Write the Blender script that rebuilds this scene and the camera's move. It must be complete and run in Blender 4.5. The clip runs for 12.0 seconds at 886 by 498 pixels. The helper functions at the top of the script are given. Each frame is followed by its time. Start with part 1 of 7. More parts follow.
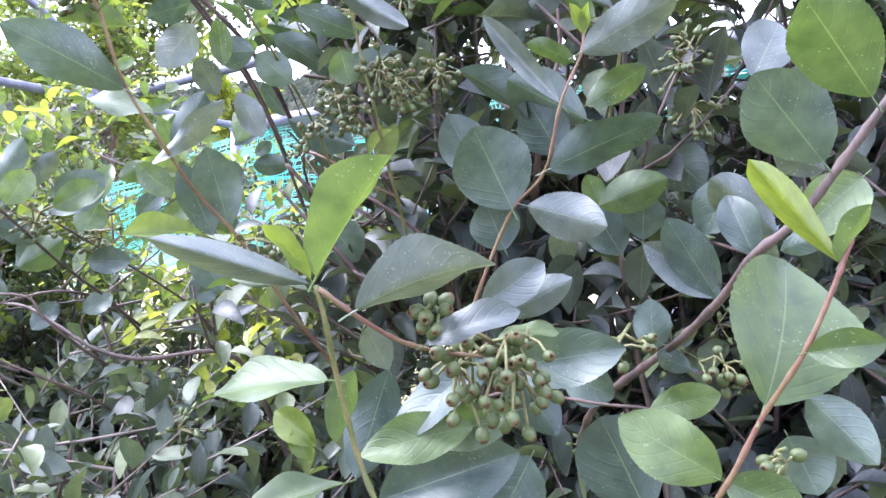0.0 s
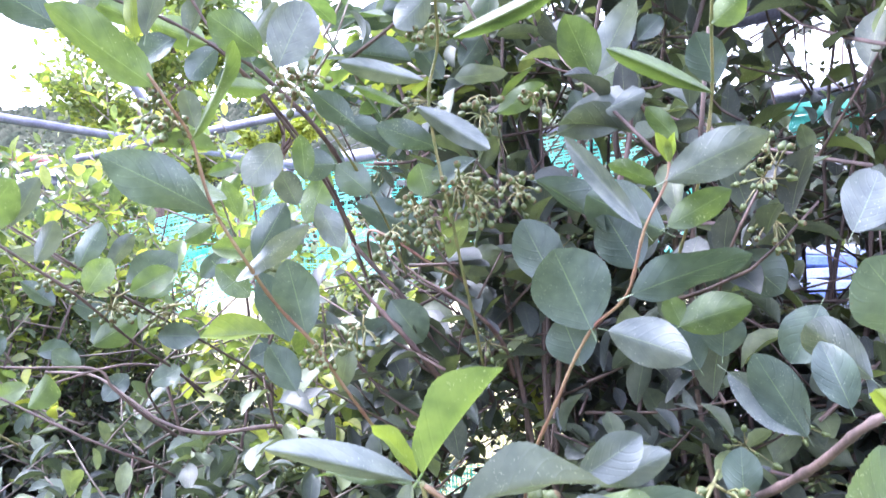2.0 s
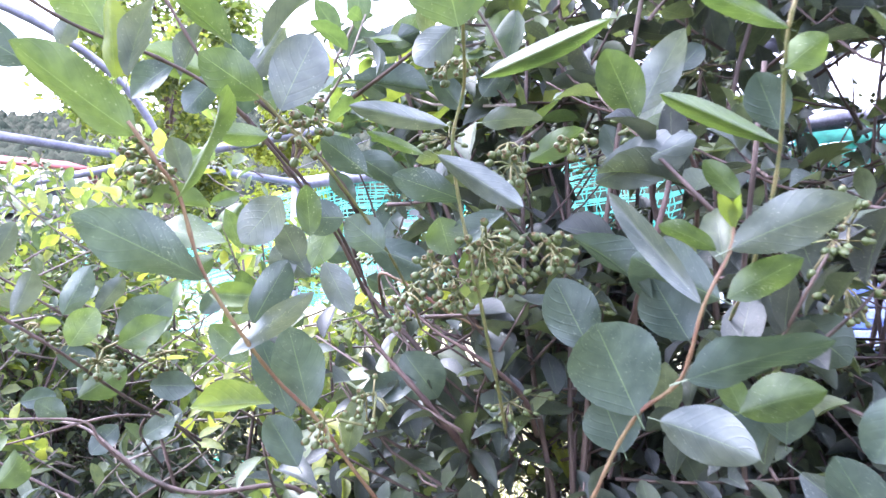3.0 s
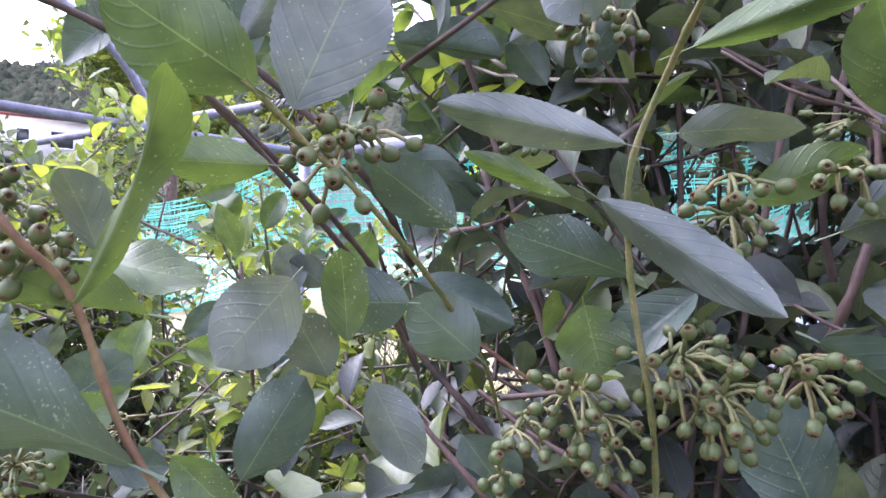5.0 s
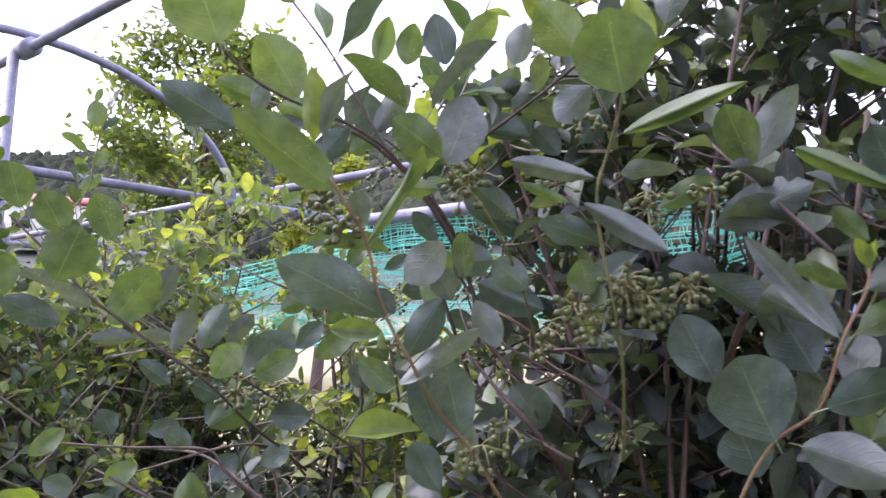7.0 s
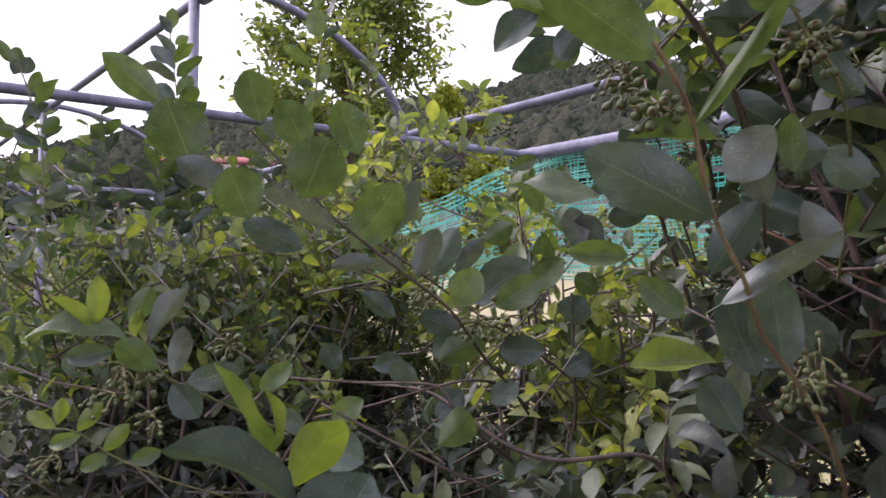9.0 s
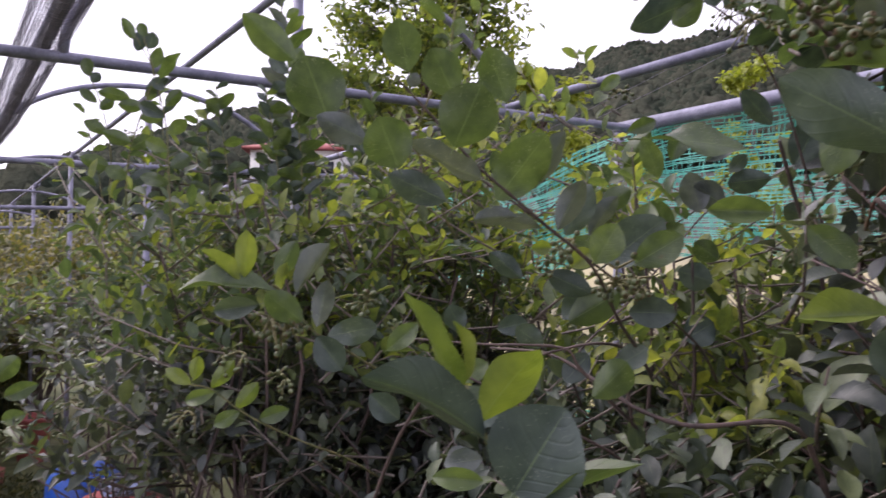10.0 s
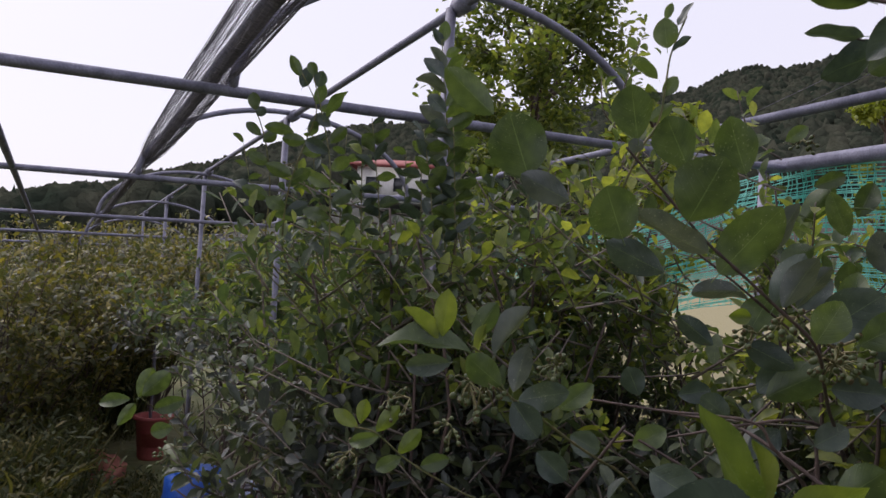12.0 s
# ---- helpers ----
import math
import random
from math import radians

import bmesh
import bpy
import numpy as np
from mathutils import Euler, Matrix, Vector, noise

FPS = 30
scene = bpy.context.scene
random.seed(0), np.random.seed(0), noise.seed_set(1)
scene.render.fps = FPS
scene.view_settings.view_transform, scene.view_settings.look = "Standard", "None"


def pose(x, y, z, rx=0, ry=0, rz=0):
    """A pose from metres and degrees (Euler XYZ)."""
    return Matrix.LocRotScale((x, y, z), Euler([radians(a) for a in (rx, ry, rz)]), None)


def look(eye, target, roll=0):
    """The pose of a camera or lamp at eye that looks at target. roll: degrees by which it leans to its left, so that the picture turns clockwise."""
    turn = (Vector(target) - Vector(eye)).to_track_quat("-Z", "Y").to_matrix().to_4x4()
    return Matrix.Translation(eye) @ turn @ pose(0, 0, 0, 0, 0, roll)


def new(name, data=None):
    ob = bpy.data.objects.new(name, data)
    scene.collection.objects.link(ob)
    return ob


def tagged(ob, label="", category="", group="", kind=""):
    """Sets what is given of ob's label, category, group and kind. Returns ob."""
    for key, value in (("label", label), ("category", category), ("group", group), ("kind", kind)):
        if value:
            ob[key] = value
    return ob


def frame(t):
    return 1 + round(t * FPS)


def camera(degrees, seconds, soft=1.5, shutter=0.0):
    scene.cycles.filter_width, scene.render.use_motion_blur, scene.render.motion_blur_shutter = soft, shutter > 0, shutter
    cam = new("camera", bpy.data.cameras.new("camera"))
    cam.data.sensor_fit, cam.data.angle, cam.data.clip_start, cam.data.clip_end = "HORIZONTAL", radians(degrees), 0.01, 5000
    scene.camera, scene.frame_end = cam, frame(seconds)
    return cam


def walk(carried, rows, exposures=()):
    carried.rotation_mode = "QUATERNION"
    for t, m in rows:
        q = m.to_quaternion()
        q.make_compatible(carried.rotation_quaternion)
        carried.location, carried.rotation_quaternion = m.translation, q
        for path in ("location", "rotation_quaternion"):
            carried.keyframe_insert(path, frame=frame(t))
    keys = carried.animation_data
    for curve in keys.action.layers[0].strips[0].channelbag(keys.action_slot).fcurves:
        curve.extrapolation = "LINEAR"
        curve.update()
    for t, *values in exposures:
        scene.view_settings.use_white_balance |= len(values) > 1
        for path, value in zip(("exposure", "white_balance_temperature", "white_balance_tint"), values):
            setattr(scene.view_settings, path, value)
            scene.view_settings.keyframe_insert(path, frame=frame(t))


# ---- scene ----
cam = camera(62.0, 12.0, soft=1.5, shutter=0.4)
PATH = [
    (0, look((0.0040, 0.0005, 1.3044), (0.0048, 0.9996, 1.3462), -0.08)),
    (0.5, look((-0.0002, 0.0034, 1.3015), (-0.0010, 1.0028, 1.3371), 0.09)),
    (1, look((-0.0071, 0.0037, 1.3154), (-0.0271, 1.0032, 1.3391), -0.49)),
    (1.5, look((-0.0226, -0.0037, 1.3476), (-0.0636, 0.9944, 1.3937), 0.90)),
    (2, look((-0.0240, -0.0041, 1.3784), (-0.0769, 0.9927, 1.4389), 0.93)),
    (2.5, look((-0.0256, 0.0029, 1.3943), (-0.0876, 0.9970, 1.4824), 1.24)),
    (4.5, look((-0.1021, 0.2940, 1.4956), (-0.1597, 1.2923, 1.4844), 2.76)),
    (5, look((-0.1065, 0.2782, 1.4907), (-0.1754, 1.2757, 1.5069), 2.68)),
    (5.5, look((-0.1036, 0.2257, 1.4691), (-0.1577, 1.2220, 1.5361), 2.43)),
    (6, look((-0.1152, 0.0707, 1.4292), (-0.1301, 1.0623, 1.5579), 1.62)),
    (6.5, look((-0.0974, -0.0016, 1.4189), (-0.1735, 0.9878, 1.5427), 1.63)),
    (7, look((-0.1194, 0.0052, 1.4180), (-0.2186, 0.9932, 1.5360), 1.57)),
    (7.5, look((-0.1787, 0.0768, 1.4208), (-0.2915, 1.0659, 1.5157), 0.47)),
    (7.7, look((-0.1896, 0.0880, 1.4177), (-0.3531, 1.0708, 1.5033), 1.25)),
    (9.3, look((-0.2460, 0.0707, 1.3881), (-0.5432, 1.0248, 1.4249), 0.48)),
    (9.5, look((-0.2578, 0.0709, 1.3805), (-0.5719, 1.0196, 1.4165), 0.68)),
    (10, look((-0.2826, 0.0633, 1.3733), (-0.6602, 0.9891, 1.3921), 0.52)),
    (10.5, look((-0.3191, 0.0574, 1.3672), (-0.7589, 0.9554, 1.3674), 1.51)),
    (11, look((-0.3544, 0.0522, 1.3877), (-0.8451, 0.9236, 1.3850), 1.70)),
    (11.5, look((-0.3673, 0.0476, 1.3929), (-0.8726, 0.9101, 1.4193), 2.93)),
    (12, look((-0.3654, 0.0416, 1.4053), (-0.8628, 0.9082, 1.4464), 3.51)),
]

walk(cam, PATH, [(0, 2.66, 5500, 20), (1.0, 2.74, 5500, 20), (2.5, 3.17, 5450, 22), (4.5, 2.24, 5600, 25), (5.2, 2.14, 5700, 25), (6.2, 1.96, 5900, 25), (7.2, 1.60, 5950, 24), (7.7, 1.42, 6100, 24),
                 (9.3, 0.88, 6350, 25), (10.2, 0.82, 6400, 25), (11.0, 0.60, 6450, 24), (11.5, 0.18, 6450, 20), (12.0, -0.04, 6450, 17)])

# ---------------------------------------------------------------- sky and sun
world = bpy.data.worlds.new("sky")
scene.world = world
world.use_nodes = True
wn = world.node_tree
sky = wn.nodes.new("ShaderNodeTexSky")
sky.sky_type = "NISHITA"
sky.sun_disc = False
sky.sun_elevation = radians(53)
sky.sun_rotation = radians(-86)
sky.air_density, sky.dust_density, sky.ozone_density = 1.0, 3.5, 1.6
# a thin even overcast evens out the clear sky
veil = wn.nodes.new("ShaderNodeMix")
veil.data_type = "RGBA"
veil.inputs[0].default_value = 0.75
veil.inputs[7].default_value = (7.6, 7.5, 8.2, 1)
wn.links.new(sky.outputs[0], veil.inputs[6])
wn.links.new(veil.outputs[2], wn.nodes["Background"].inputs[0])
wn.nodes["Background"].inputs[1].default_value = 0.137
sun = new("sun", bpy.data.lights.new("sun", "SUN"))
sun.data.energy, sun.data.angle, sun.data.color = 1.95, radians(46), (1.0, 0.96, 0.90)
sun.matrix_world = look((0, 0, 30), (7.5, -0.53, 30 - 10))

# ---------------------------------------------------------------- materials


def mat(name):
    m = bpy.data.materials.new(name)
    m.use_nodes = True
    return m, m.node_tree.nodes, m.node_tree.links, m.node_tree.nodes["Principled BSDF"]


def node(nodes, kind, **inputs):
    n = nodes.new(kind)
    for key, value in inputs.items():
        n.inputs[key].default_value = value
    return n


def ramp(nodes, *stops):
    n = nodes.new("ShaderNodeValToRGB")
    e = n.color_ramp.elements
    while len(e) < len(stops):
        e.new(0.5)
    for el, (at, col) in zip(e, stops):
        el.position, el.color = at, (*col, 1)
    return n


def math_node(nodes, links, op, a, b=0.0):
    n = nodes.new("ShaderNodeMath")
    n.operation = op
    for i, v in enumerate((a, b)):
        if isinstance(v, (int, float)):
            n.inputs[i].default_value = v
        else:
            links.new(v, n.inputs[i])
    return n.outputs[0]


def leaf_material(name, dark, mid, light, rough, translucent, per_island, coat=0.2, dust=0.3):
    """Leathery leaf: tone per leaf, thin pale midrib, sunken side veins, dust specks and light passing through."""
    m, n, l, p = mat(name)
    geo = n.new("ShaderNodeNewGeometry")
    if per_island:
        rnd = geo.outputs["Random Per Island"]
    else:
        rnd = n.new("ShaderNodeObjectInfo").outputs["Random"]
    where = geo.outputs["Position"]
    tone = ramp(n, (0.0, dark), (0.55, mid), (1.0, light))
    l.new(rnd, tone.inputs[0])
    uv = n.new("ShaderNodeUVMap")
    sep = n.new("ShaderNodeSeparateXYZ")
    l.new(uv.outputs[0], sep.inputs[0])
    off = math_node(n, l, "ABSOLUTE", math_node(n, l, "SUBTRACT", sep.outputs[0], 0.5))
    rib_width = math_node(n, l, "SUBTRACT", 0.0125, math_node(n, l, "MULTIPLY", sep.outputs[1], 0.008))
    rib = math_node(n, l, "LESS_THAN", off, rib_width)
    # side veins leave the midrib at a slant and bend towards the tip
    bend = math_node(n, l, "ADD", math_node(n, l, "MULTIPLY", off, 0.42), math_node(n, l, "MULTIPLY", math_node(n, l, "POWER", off, 2.0), 0.55))
    wobble = node(n, "ShaderNodeTexNoise", Scale=70.0, Detail=1.0)
    l.new(where, wobble.inputs["Vector"])
    slant = math_node(n, l, "ADD", math_node(n, l, "SUBTRACT", sep.outputs[1], bend), math_node(n, l, "MULTIPLY", wobble.outputs[0], 0.035))
    wave = math_node(n, l, "SINE", math_node(n, l, "MULTIPLY", slant, 6.283 * 6.5))
    groove = math_node(n, l, "POWER", math_node(n, l, "MAXIMUM", wave, 0.0), 7.0)
    tex = node(n, "ShaderNodeTexNoise", Scale=85.0, Detail=5.0)
    l.new(where, tex.inputs["Vector"])
    blotch = ramp(n, (0.3, (0.66, 0.70, 0.70)), (0.72, (1.25, 1.2, 1.12)))
    l.new(tex.outputs[0], blotch.inputs[0])
    mul = n.new("ShaderNodeMix")
    mul.data_type, mul.blend_type = "RGBA", "MULTIPLY"
    mul.inputs[0].default_value = 1.0
    l.new(tone.outputs[0], mul.inputs[6])
    l.new(blotch.outputs[0], mul.inputs[7])
    pale = n.new("ShaderNodeMix")
    pale.data_type = "RGBA"
    l.new(math_node(n, l, "MULTIPLY", rib, 0.34), pale.inputs[0])
    l.new(mul.outputs[2], pale.inputs[6])
    pale.inputs[7].default_value = (0.20, 0.27, 0.13, 1)
    # dust and dried drops, in patches
    speck = node(n, "ShaderNodeTexNoise", Scale=800.0, Detail=3.0)
    l.new(where, speck.inputs["Vector"])
    patch = node(n, "ShaderNodeTexNoise", Scale=38.0, Detail=2.0)
    l.new(where, patch.inputs["Vector"])
    lying = ramp(n, (0.67, (0, 0, 0)), (0.73, (1, 1, 1)))
    l.new(math_node(n, l, "ADD", speck.outputs[0], math_node(n, l, "MULTIPLY", math_node(n, l, "SUBTRACT", patch.outputs[0], 0.5), 0.30)), lying.inputs[0])
    dusty = n.new("ShaderNodeMix")
    dusty.data_type = "RGBA"
    l.new(math_node(n, l, "MULTIPLY", lying.outputs[0], dust), dusty.inputs[0])
    l.new(pale.outputs[2], dusty.inputs[6])
    dusty.inputs[7].default_value = (0.40, 0.42, 0.38, 1)
    # a few brown spots
    spot_tex = node(n, "ShaderNodeTexNoise", Scale=60.0, Detail=5.0)
    spot_tex.noise_dimensions = "4D"
    l.new(where, spot_tex.inputs["Vector"])
    l.new(math_node(n, l, "MULTIPLY", rnd, 9.0), spot_tex.inputs["W"])
    spot = ramp(n, (0.70, (0, 0, 0)), (0.74, (1, 1, 1)))
    l.new(spot_tex.outputs[0], spot.inputs[0])
    worn = n.new("ShaderNodeMix")
    worn.data_type = "RGBA"
    l.new(math_node(n, l, "MULTIPLY", spot.outputs[0], 0.55), worn.inputs[0])
    l.new(dusty.outputs[2], worn.inputs[6])
    worn.inputs[7].default_value = (0.09, 0.06, 0.03, 1)
    l.new(worn.outputs[2], p.inputs["Base Color"])
    l.new(math_node(n, l, "ADD", math_node(n, l, "MULTIPLY", tex.outputs[0], 0.34), rough - 0.17), p.inputs["Roughness"])
    p.inputs["Specular IOR Level"].default_value = 0.42
    p.inputs["Coat Weight"].default_value, p.inputs["Coat Roughness"].default_value = coat, 0.36
    bump = node(n, "ShaderNodeBump", Strength=0.42, Distance=0.0011)
    h = math_node(n, l, "ADD", math_node(n, l, "MULTIPLY", groove, math_node(n, l, "MULTIPLY", wobble.outputs[0], -0.62)), math_node(n, l, "MULTIPLY", rib, -1.0))
    h = math_node(n, l, "ADD", h, math_node(n, l, "MULTIPLY", tex.outputs[0], 0.9))
    l.new(h, bump.inputs["Height"])
    l.new(bump.outputs[0], p.inputs["Normal"])
    tr = n.new("ShaderNodeBsdfTranslucent")
    sat = n.new("ShaderNodeMix")
    sat.data_type, sat.blend_type = "RGBA", "MULTIPLY"
    sat.inputs[0].default_value = 1.0
    l.new(dusty.outputs[2], sat.inputs[6])
    sat.inputs[7].default_value = (1.75, 1.8, 0.72, 1)
    l.new(sat.outputs[2], tr.inputs[0])
    mix = n.new("ShaderNodeMixShader")
    mix.inputs[0].default_value = translucent
    l.new(p.outputs[0], mix.inputs[1])
    l.new(tr.outputs[0], mix.inputs[2])
    l.new(mix.outputs[0], n["Material Output"].inputs[0])
    return m


def plain_material(name, c1, c2, scale=8.0, rough=0.6, metal=0.0, bump=0.3, depth=0.002, detail=6.0, stretch=(1, 1, 1), spread=(0.35, 0.65), thin=0.0):
    """Two tones through noise at two scales, with fine relief."""
    m, n, l, p = mat(name)
    co = n.new("ShaderNodeTexCoord")
    mp = n.new("ShaderNodeMapping")
    mp.inputs["Scale"].default_value = stretch
    l.new(co.outputs["Object"], mp.inputs[0])
    t = node(n, "ShaderNodeTexNoise", Scale=scale, Detail=detail)
    l.new(mp.outputs[0], t.inputs["Vector"])
    r = ramp(n, (spread[0], c1), (spread[1], c2))
    l.new(t.outputs[0], r.inputs[0])
    t2 = node(n, "ShaderNodeTexNoise", Scale=scale * 9, Detail=3.0)
    l.new(mp.outputs[0], t2.inputs["Vector"])
    fine = ramp(n, (0.3, (0.78, 0.78, 0.78)), (0.75, (1.2, 1.2, 1.2)))
    l.new(t2.outputs[0], fine.inputs[0])
    mul = n.new("ShaderNodeMix")
    mul.data_type, mul.blend_type = "RGBA", "MULTIPLY"
    mul.inputs[0].default_value = 1.0
    l.new(r.outputs[0], mul.inputs[6])
    l.new(fine.outputs[0], mul.inputs[7])
    l.new(mul.outputs[2], p.inputs["Base Color"])
    p.inputs["Roughness"].default_value, p.inputs["Metallic"].default_value = rough, metal
    b = node(n, "ShaderNodeBump", Strength=bump, Distance=depth)
    l.new(t2.outputs[0], b.inputs["Height"])
    l.new(b.outputs[0], p.inputs["Normal"])
    if thin:
        tr = n.new("ShaderNodeBsdfTranslucent")
        l.new(mul.outputs[2], tr.inputs[0])
        mix = n.new("ShaderNodeMixShader")
        mix.inputs[0].default_value = thin
        l.new(p.outputs[0], mix.inputs[1])
        l.new(tr.outputs[0], mix.inputs[2])
        l.new(mix.outputs[0], n["Material Output"].inputs[0])
    return m


LEAF = leaf_material("mature_leaf", (0.036, 0.056, 0.052), (0.050, 0.074, 0.068), (0.070, 0.098, 0.082), 0.40, 0.16, False)
LEAF_GREEN = leaf_material("fresh_leaf", (0.052, 0.080, 0.034), (0.072, 0.108, 0.042), (0.098, 0.140, 0.050), 0.42, 0.30, False, dust=0.35)
LEAF_YOUNG = leaf_material("young_leaf", (0.100, 0.145, 0.028), (0.130, 0.172, 0.034), (0.165, 0.20, 0.044), 0.45, 0.34, False, dust=0.15)
# Base colour holds the bluish sky sheen of mature leaves, and pale undersides.
LEAF_PALE_SHEEN = leaf_material("pale_sheen_leaf", (0.068, 0.084, 0.088), (0.088, 0.106, 0.108), (0.112, 0.132, 0.132), 0.44, 0.16, False, 0.25, 0.4)
# Beyond leaf tone, foliage is darkened for shaded bushes, light_foliage brightened for sunlit ones.
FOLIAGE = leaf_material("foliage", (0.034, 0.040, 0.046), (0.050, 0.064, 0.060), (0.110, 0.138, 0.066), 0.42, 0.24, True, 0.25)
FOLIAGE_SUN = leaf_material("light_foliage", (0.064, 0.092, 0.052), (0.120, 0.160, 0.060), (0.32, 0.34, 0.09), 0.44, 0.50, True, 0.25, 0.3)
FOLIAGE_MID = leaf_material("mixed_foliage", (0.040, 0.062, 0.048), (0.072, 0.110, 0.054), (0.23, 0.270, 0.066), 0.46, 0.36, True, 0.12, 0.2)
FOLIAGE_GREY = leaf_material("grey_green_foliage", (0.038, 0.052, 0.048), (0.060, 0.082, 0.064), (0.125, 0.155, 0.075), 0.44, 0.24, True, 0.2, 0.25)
FOLIAGE_OLIVE = leaf_material("olive_foliage", (0.050, 0.060, 0.024), (0.098, 0.104, 0.036), (0.25, 0.21, 0.060), 0.5, 0.34, True, 0.2, 0.2)
BARK = plain_material("bark", (0.042, 0.028, 0.027), (0.105, 0.070, 0.064), 60, 0.7, bump=0.5, depth=0.001, stretch=(1, 1, 0.25))
STEM = plain_material("young_stem", (0.058, 0.032, 0.033), (0.120, 0.076, 0.072), 70, 0.6, bump=0.5, depth=0.0008, stretch=(1, 1, 0.3))
TWIG_GREY = plain_material("grey_twig", (0.12, 0.095, 0.085), (0.22, 0.185, 0.165), 50, 0.7, bump=0.4, depth=0.0006)
TWIG_RED = plain_material("red_twig", (0.120, 0.048, 0.038), (0.165, 0.115, 0.060), 38, 0.55, bump=0.3, depth=0.0006)
TWIG_GREEN = plain_material("green_twig", (0.085, 0.105, 0.034), (0.175, 0.145, 0.064), 95, 0.6, bump=0.6, depth=0.0008)
BERRY = plain_material("green_berry", (0.038, 0.062, 0.016), (0.080, 0.096, 0.030), 160, 0.5, bump=0.2, depth=0.0004)
CALYX = plain_material("calyx", (0.050, 0.034, 0.015), (0.13, 0.085, 0.035), 400, 0.8, bump=0.4, depth=0.0004)
STEEL = plain_material("galvanised_steel", (0.145, 0.145, 0.205), (0.24, 0.24, 0.32), 30, 0.6, 0.3, bump=0.15, depth=0.0006)
NET_GREEN = plain_material("green_net", (0.04, 0.40, 0.32), (0.20, 0.62, 0.53), 7, 0.6, bump=0.1, thin=0.45)
NET_BLACK = plain_material("black_net", (0.065, 0.060, 0.078), (0.14, 0.13, 0.165), 20, 0.65, bump=0.1)
GROUND = plain_material("grassy_earth", (0.06, 0.085, 0.025), (0.17, 0.16, 0.075), 1.6, 0.95, bump=0.8, depth=0.02)
GRASS = leaf_material("grass_blade", (0.032, 0.042, 0.018), (0.055, 0.066, 0.024), (0.14, 0.12, 0.05), 0.7, 0.3, True, 0.0)
RED_TUB = plain_material("red_rubber", (0.30, 0.055, 0.06), (0.40, 0.10, 0.10), 12, 0.55, bump=0.2)
RED_CLOTH = plain_material("faded_red_cloth", (0.22, 0.075, 0.055), (0.33, 0.13, 0.10), 10, 0.9, bump=0.5)
BLUE_PLASTIC = plain_material("blue_plastic", (0.015, 0.07, 0.36), (0.02, 0.10, 0.46), 8, 0.4, bump=0.1)
WHITE_WALL = plain_material("white_wall", (0.70, 0.69, 0.66), (0.80, 0.79, 0.77), 3, 0.8, bump=0.2)
ROOF_RED = plain_material("red_roof", (0.24, 0.06, 0.06), (0.32, 0.09, 0.08), 4, 0.7, bump=0.3)
DARK_GLASS = plain_material("dark_window", (0.03, 0.035, 0.04), (0.05, 0.055, 0.06), 4, 0.2, bump=0.0)
FOREST = plain_material("forest", (0.022, 0.030, 0.022), (0.060, 0.062, 0.046), 0.13, 1.0, bump=0.8, depth=0.6, detail=8.0)
FOREST.node_tree.nodes["Principled BSDF"].inputs["Specular IOR Level"].default_value = 0.0
TREE_LEAF = leaf_material("tree_leaf", (0.05, 0.074, 0.028), (0.085, 0.116, 0.038), (0.18, 0.205, 0.055), 0.5, 0.58, True)
SHRUB_LEAF = leaf_material("yellow_shrub_leaf", (0.16, 0.20, 0.03), (0.23, 0.27, 0.04), (0.30, 0.33, 0.05), 0.5, 0.4, True)
STRIPE_BLUE = plain_material("blue_sacking", (0.08, 0.14, 0.46), (0.14, 0.20, 0.52), 15, 0.6, bump=0.3)
STRIPE_WHITE = plain_material("white_sacking", (0.24, 0.29, 0.50), (0.36, 0.41, 0.60), 15, 0.6, bump=0.3)

# ---------------------------------------------------------------- mesh helpers


def part(name, bm, material, parent=None, label=""):
    """One bmesh as one mesh object, under a thing or a part where one is given."""
    me = bpy.data.meshes.new(name)
    bm.to_mesh(me)
    bm.free()
    return finish(name, me, material, parent, label)


def finish(name, me, material, parent=None, label=""):
    if material:
        me.materials.append(material)
    for poly in me.polygons:
        poly.use_smooth = True
    ob = new(name, me)
    if parent:
        ob.parent = parent
    if label:
        ob["label"] = label
    return ob


def thing(name, label, category, place=(0, 0, 0), group="", kind=""):
    ob = new(name)
    ob.location = place
    return tagged(ob, label, category, group, kind)


def spline(points, steps=5):
    """A smooth line through the points (Catmull-Rom)."""
    pts = [Vector(p) for p in points]
    if len(pts) == 2:
        return [pts[0].lerp(pts[1], i / steps) for i in range(steps + 1)]
    ext = [pts[0] * 2 - pts[1], *pts, pts[-1] * 2 - pts[-2]]
    out = []
    for a, b, c, d in zip(ext, ext[1:], ext[2:], ext[3:]):
        for i in range(steps):
            t = i / steps
            out.append(0.5 * (2 * b + (c - a) * t + (2 * a - 5 * b + 4 * c - d) * t * t + (3 * b - a - 3 * c + d) * t ** 3))
    return out + [pts[-1]]


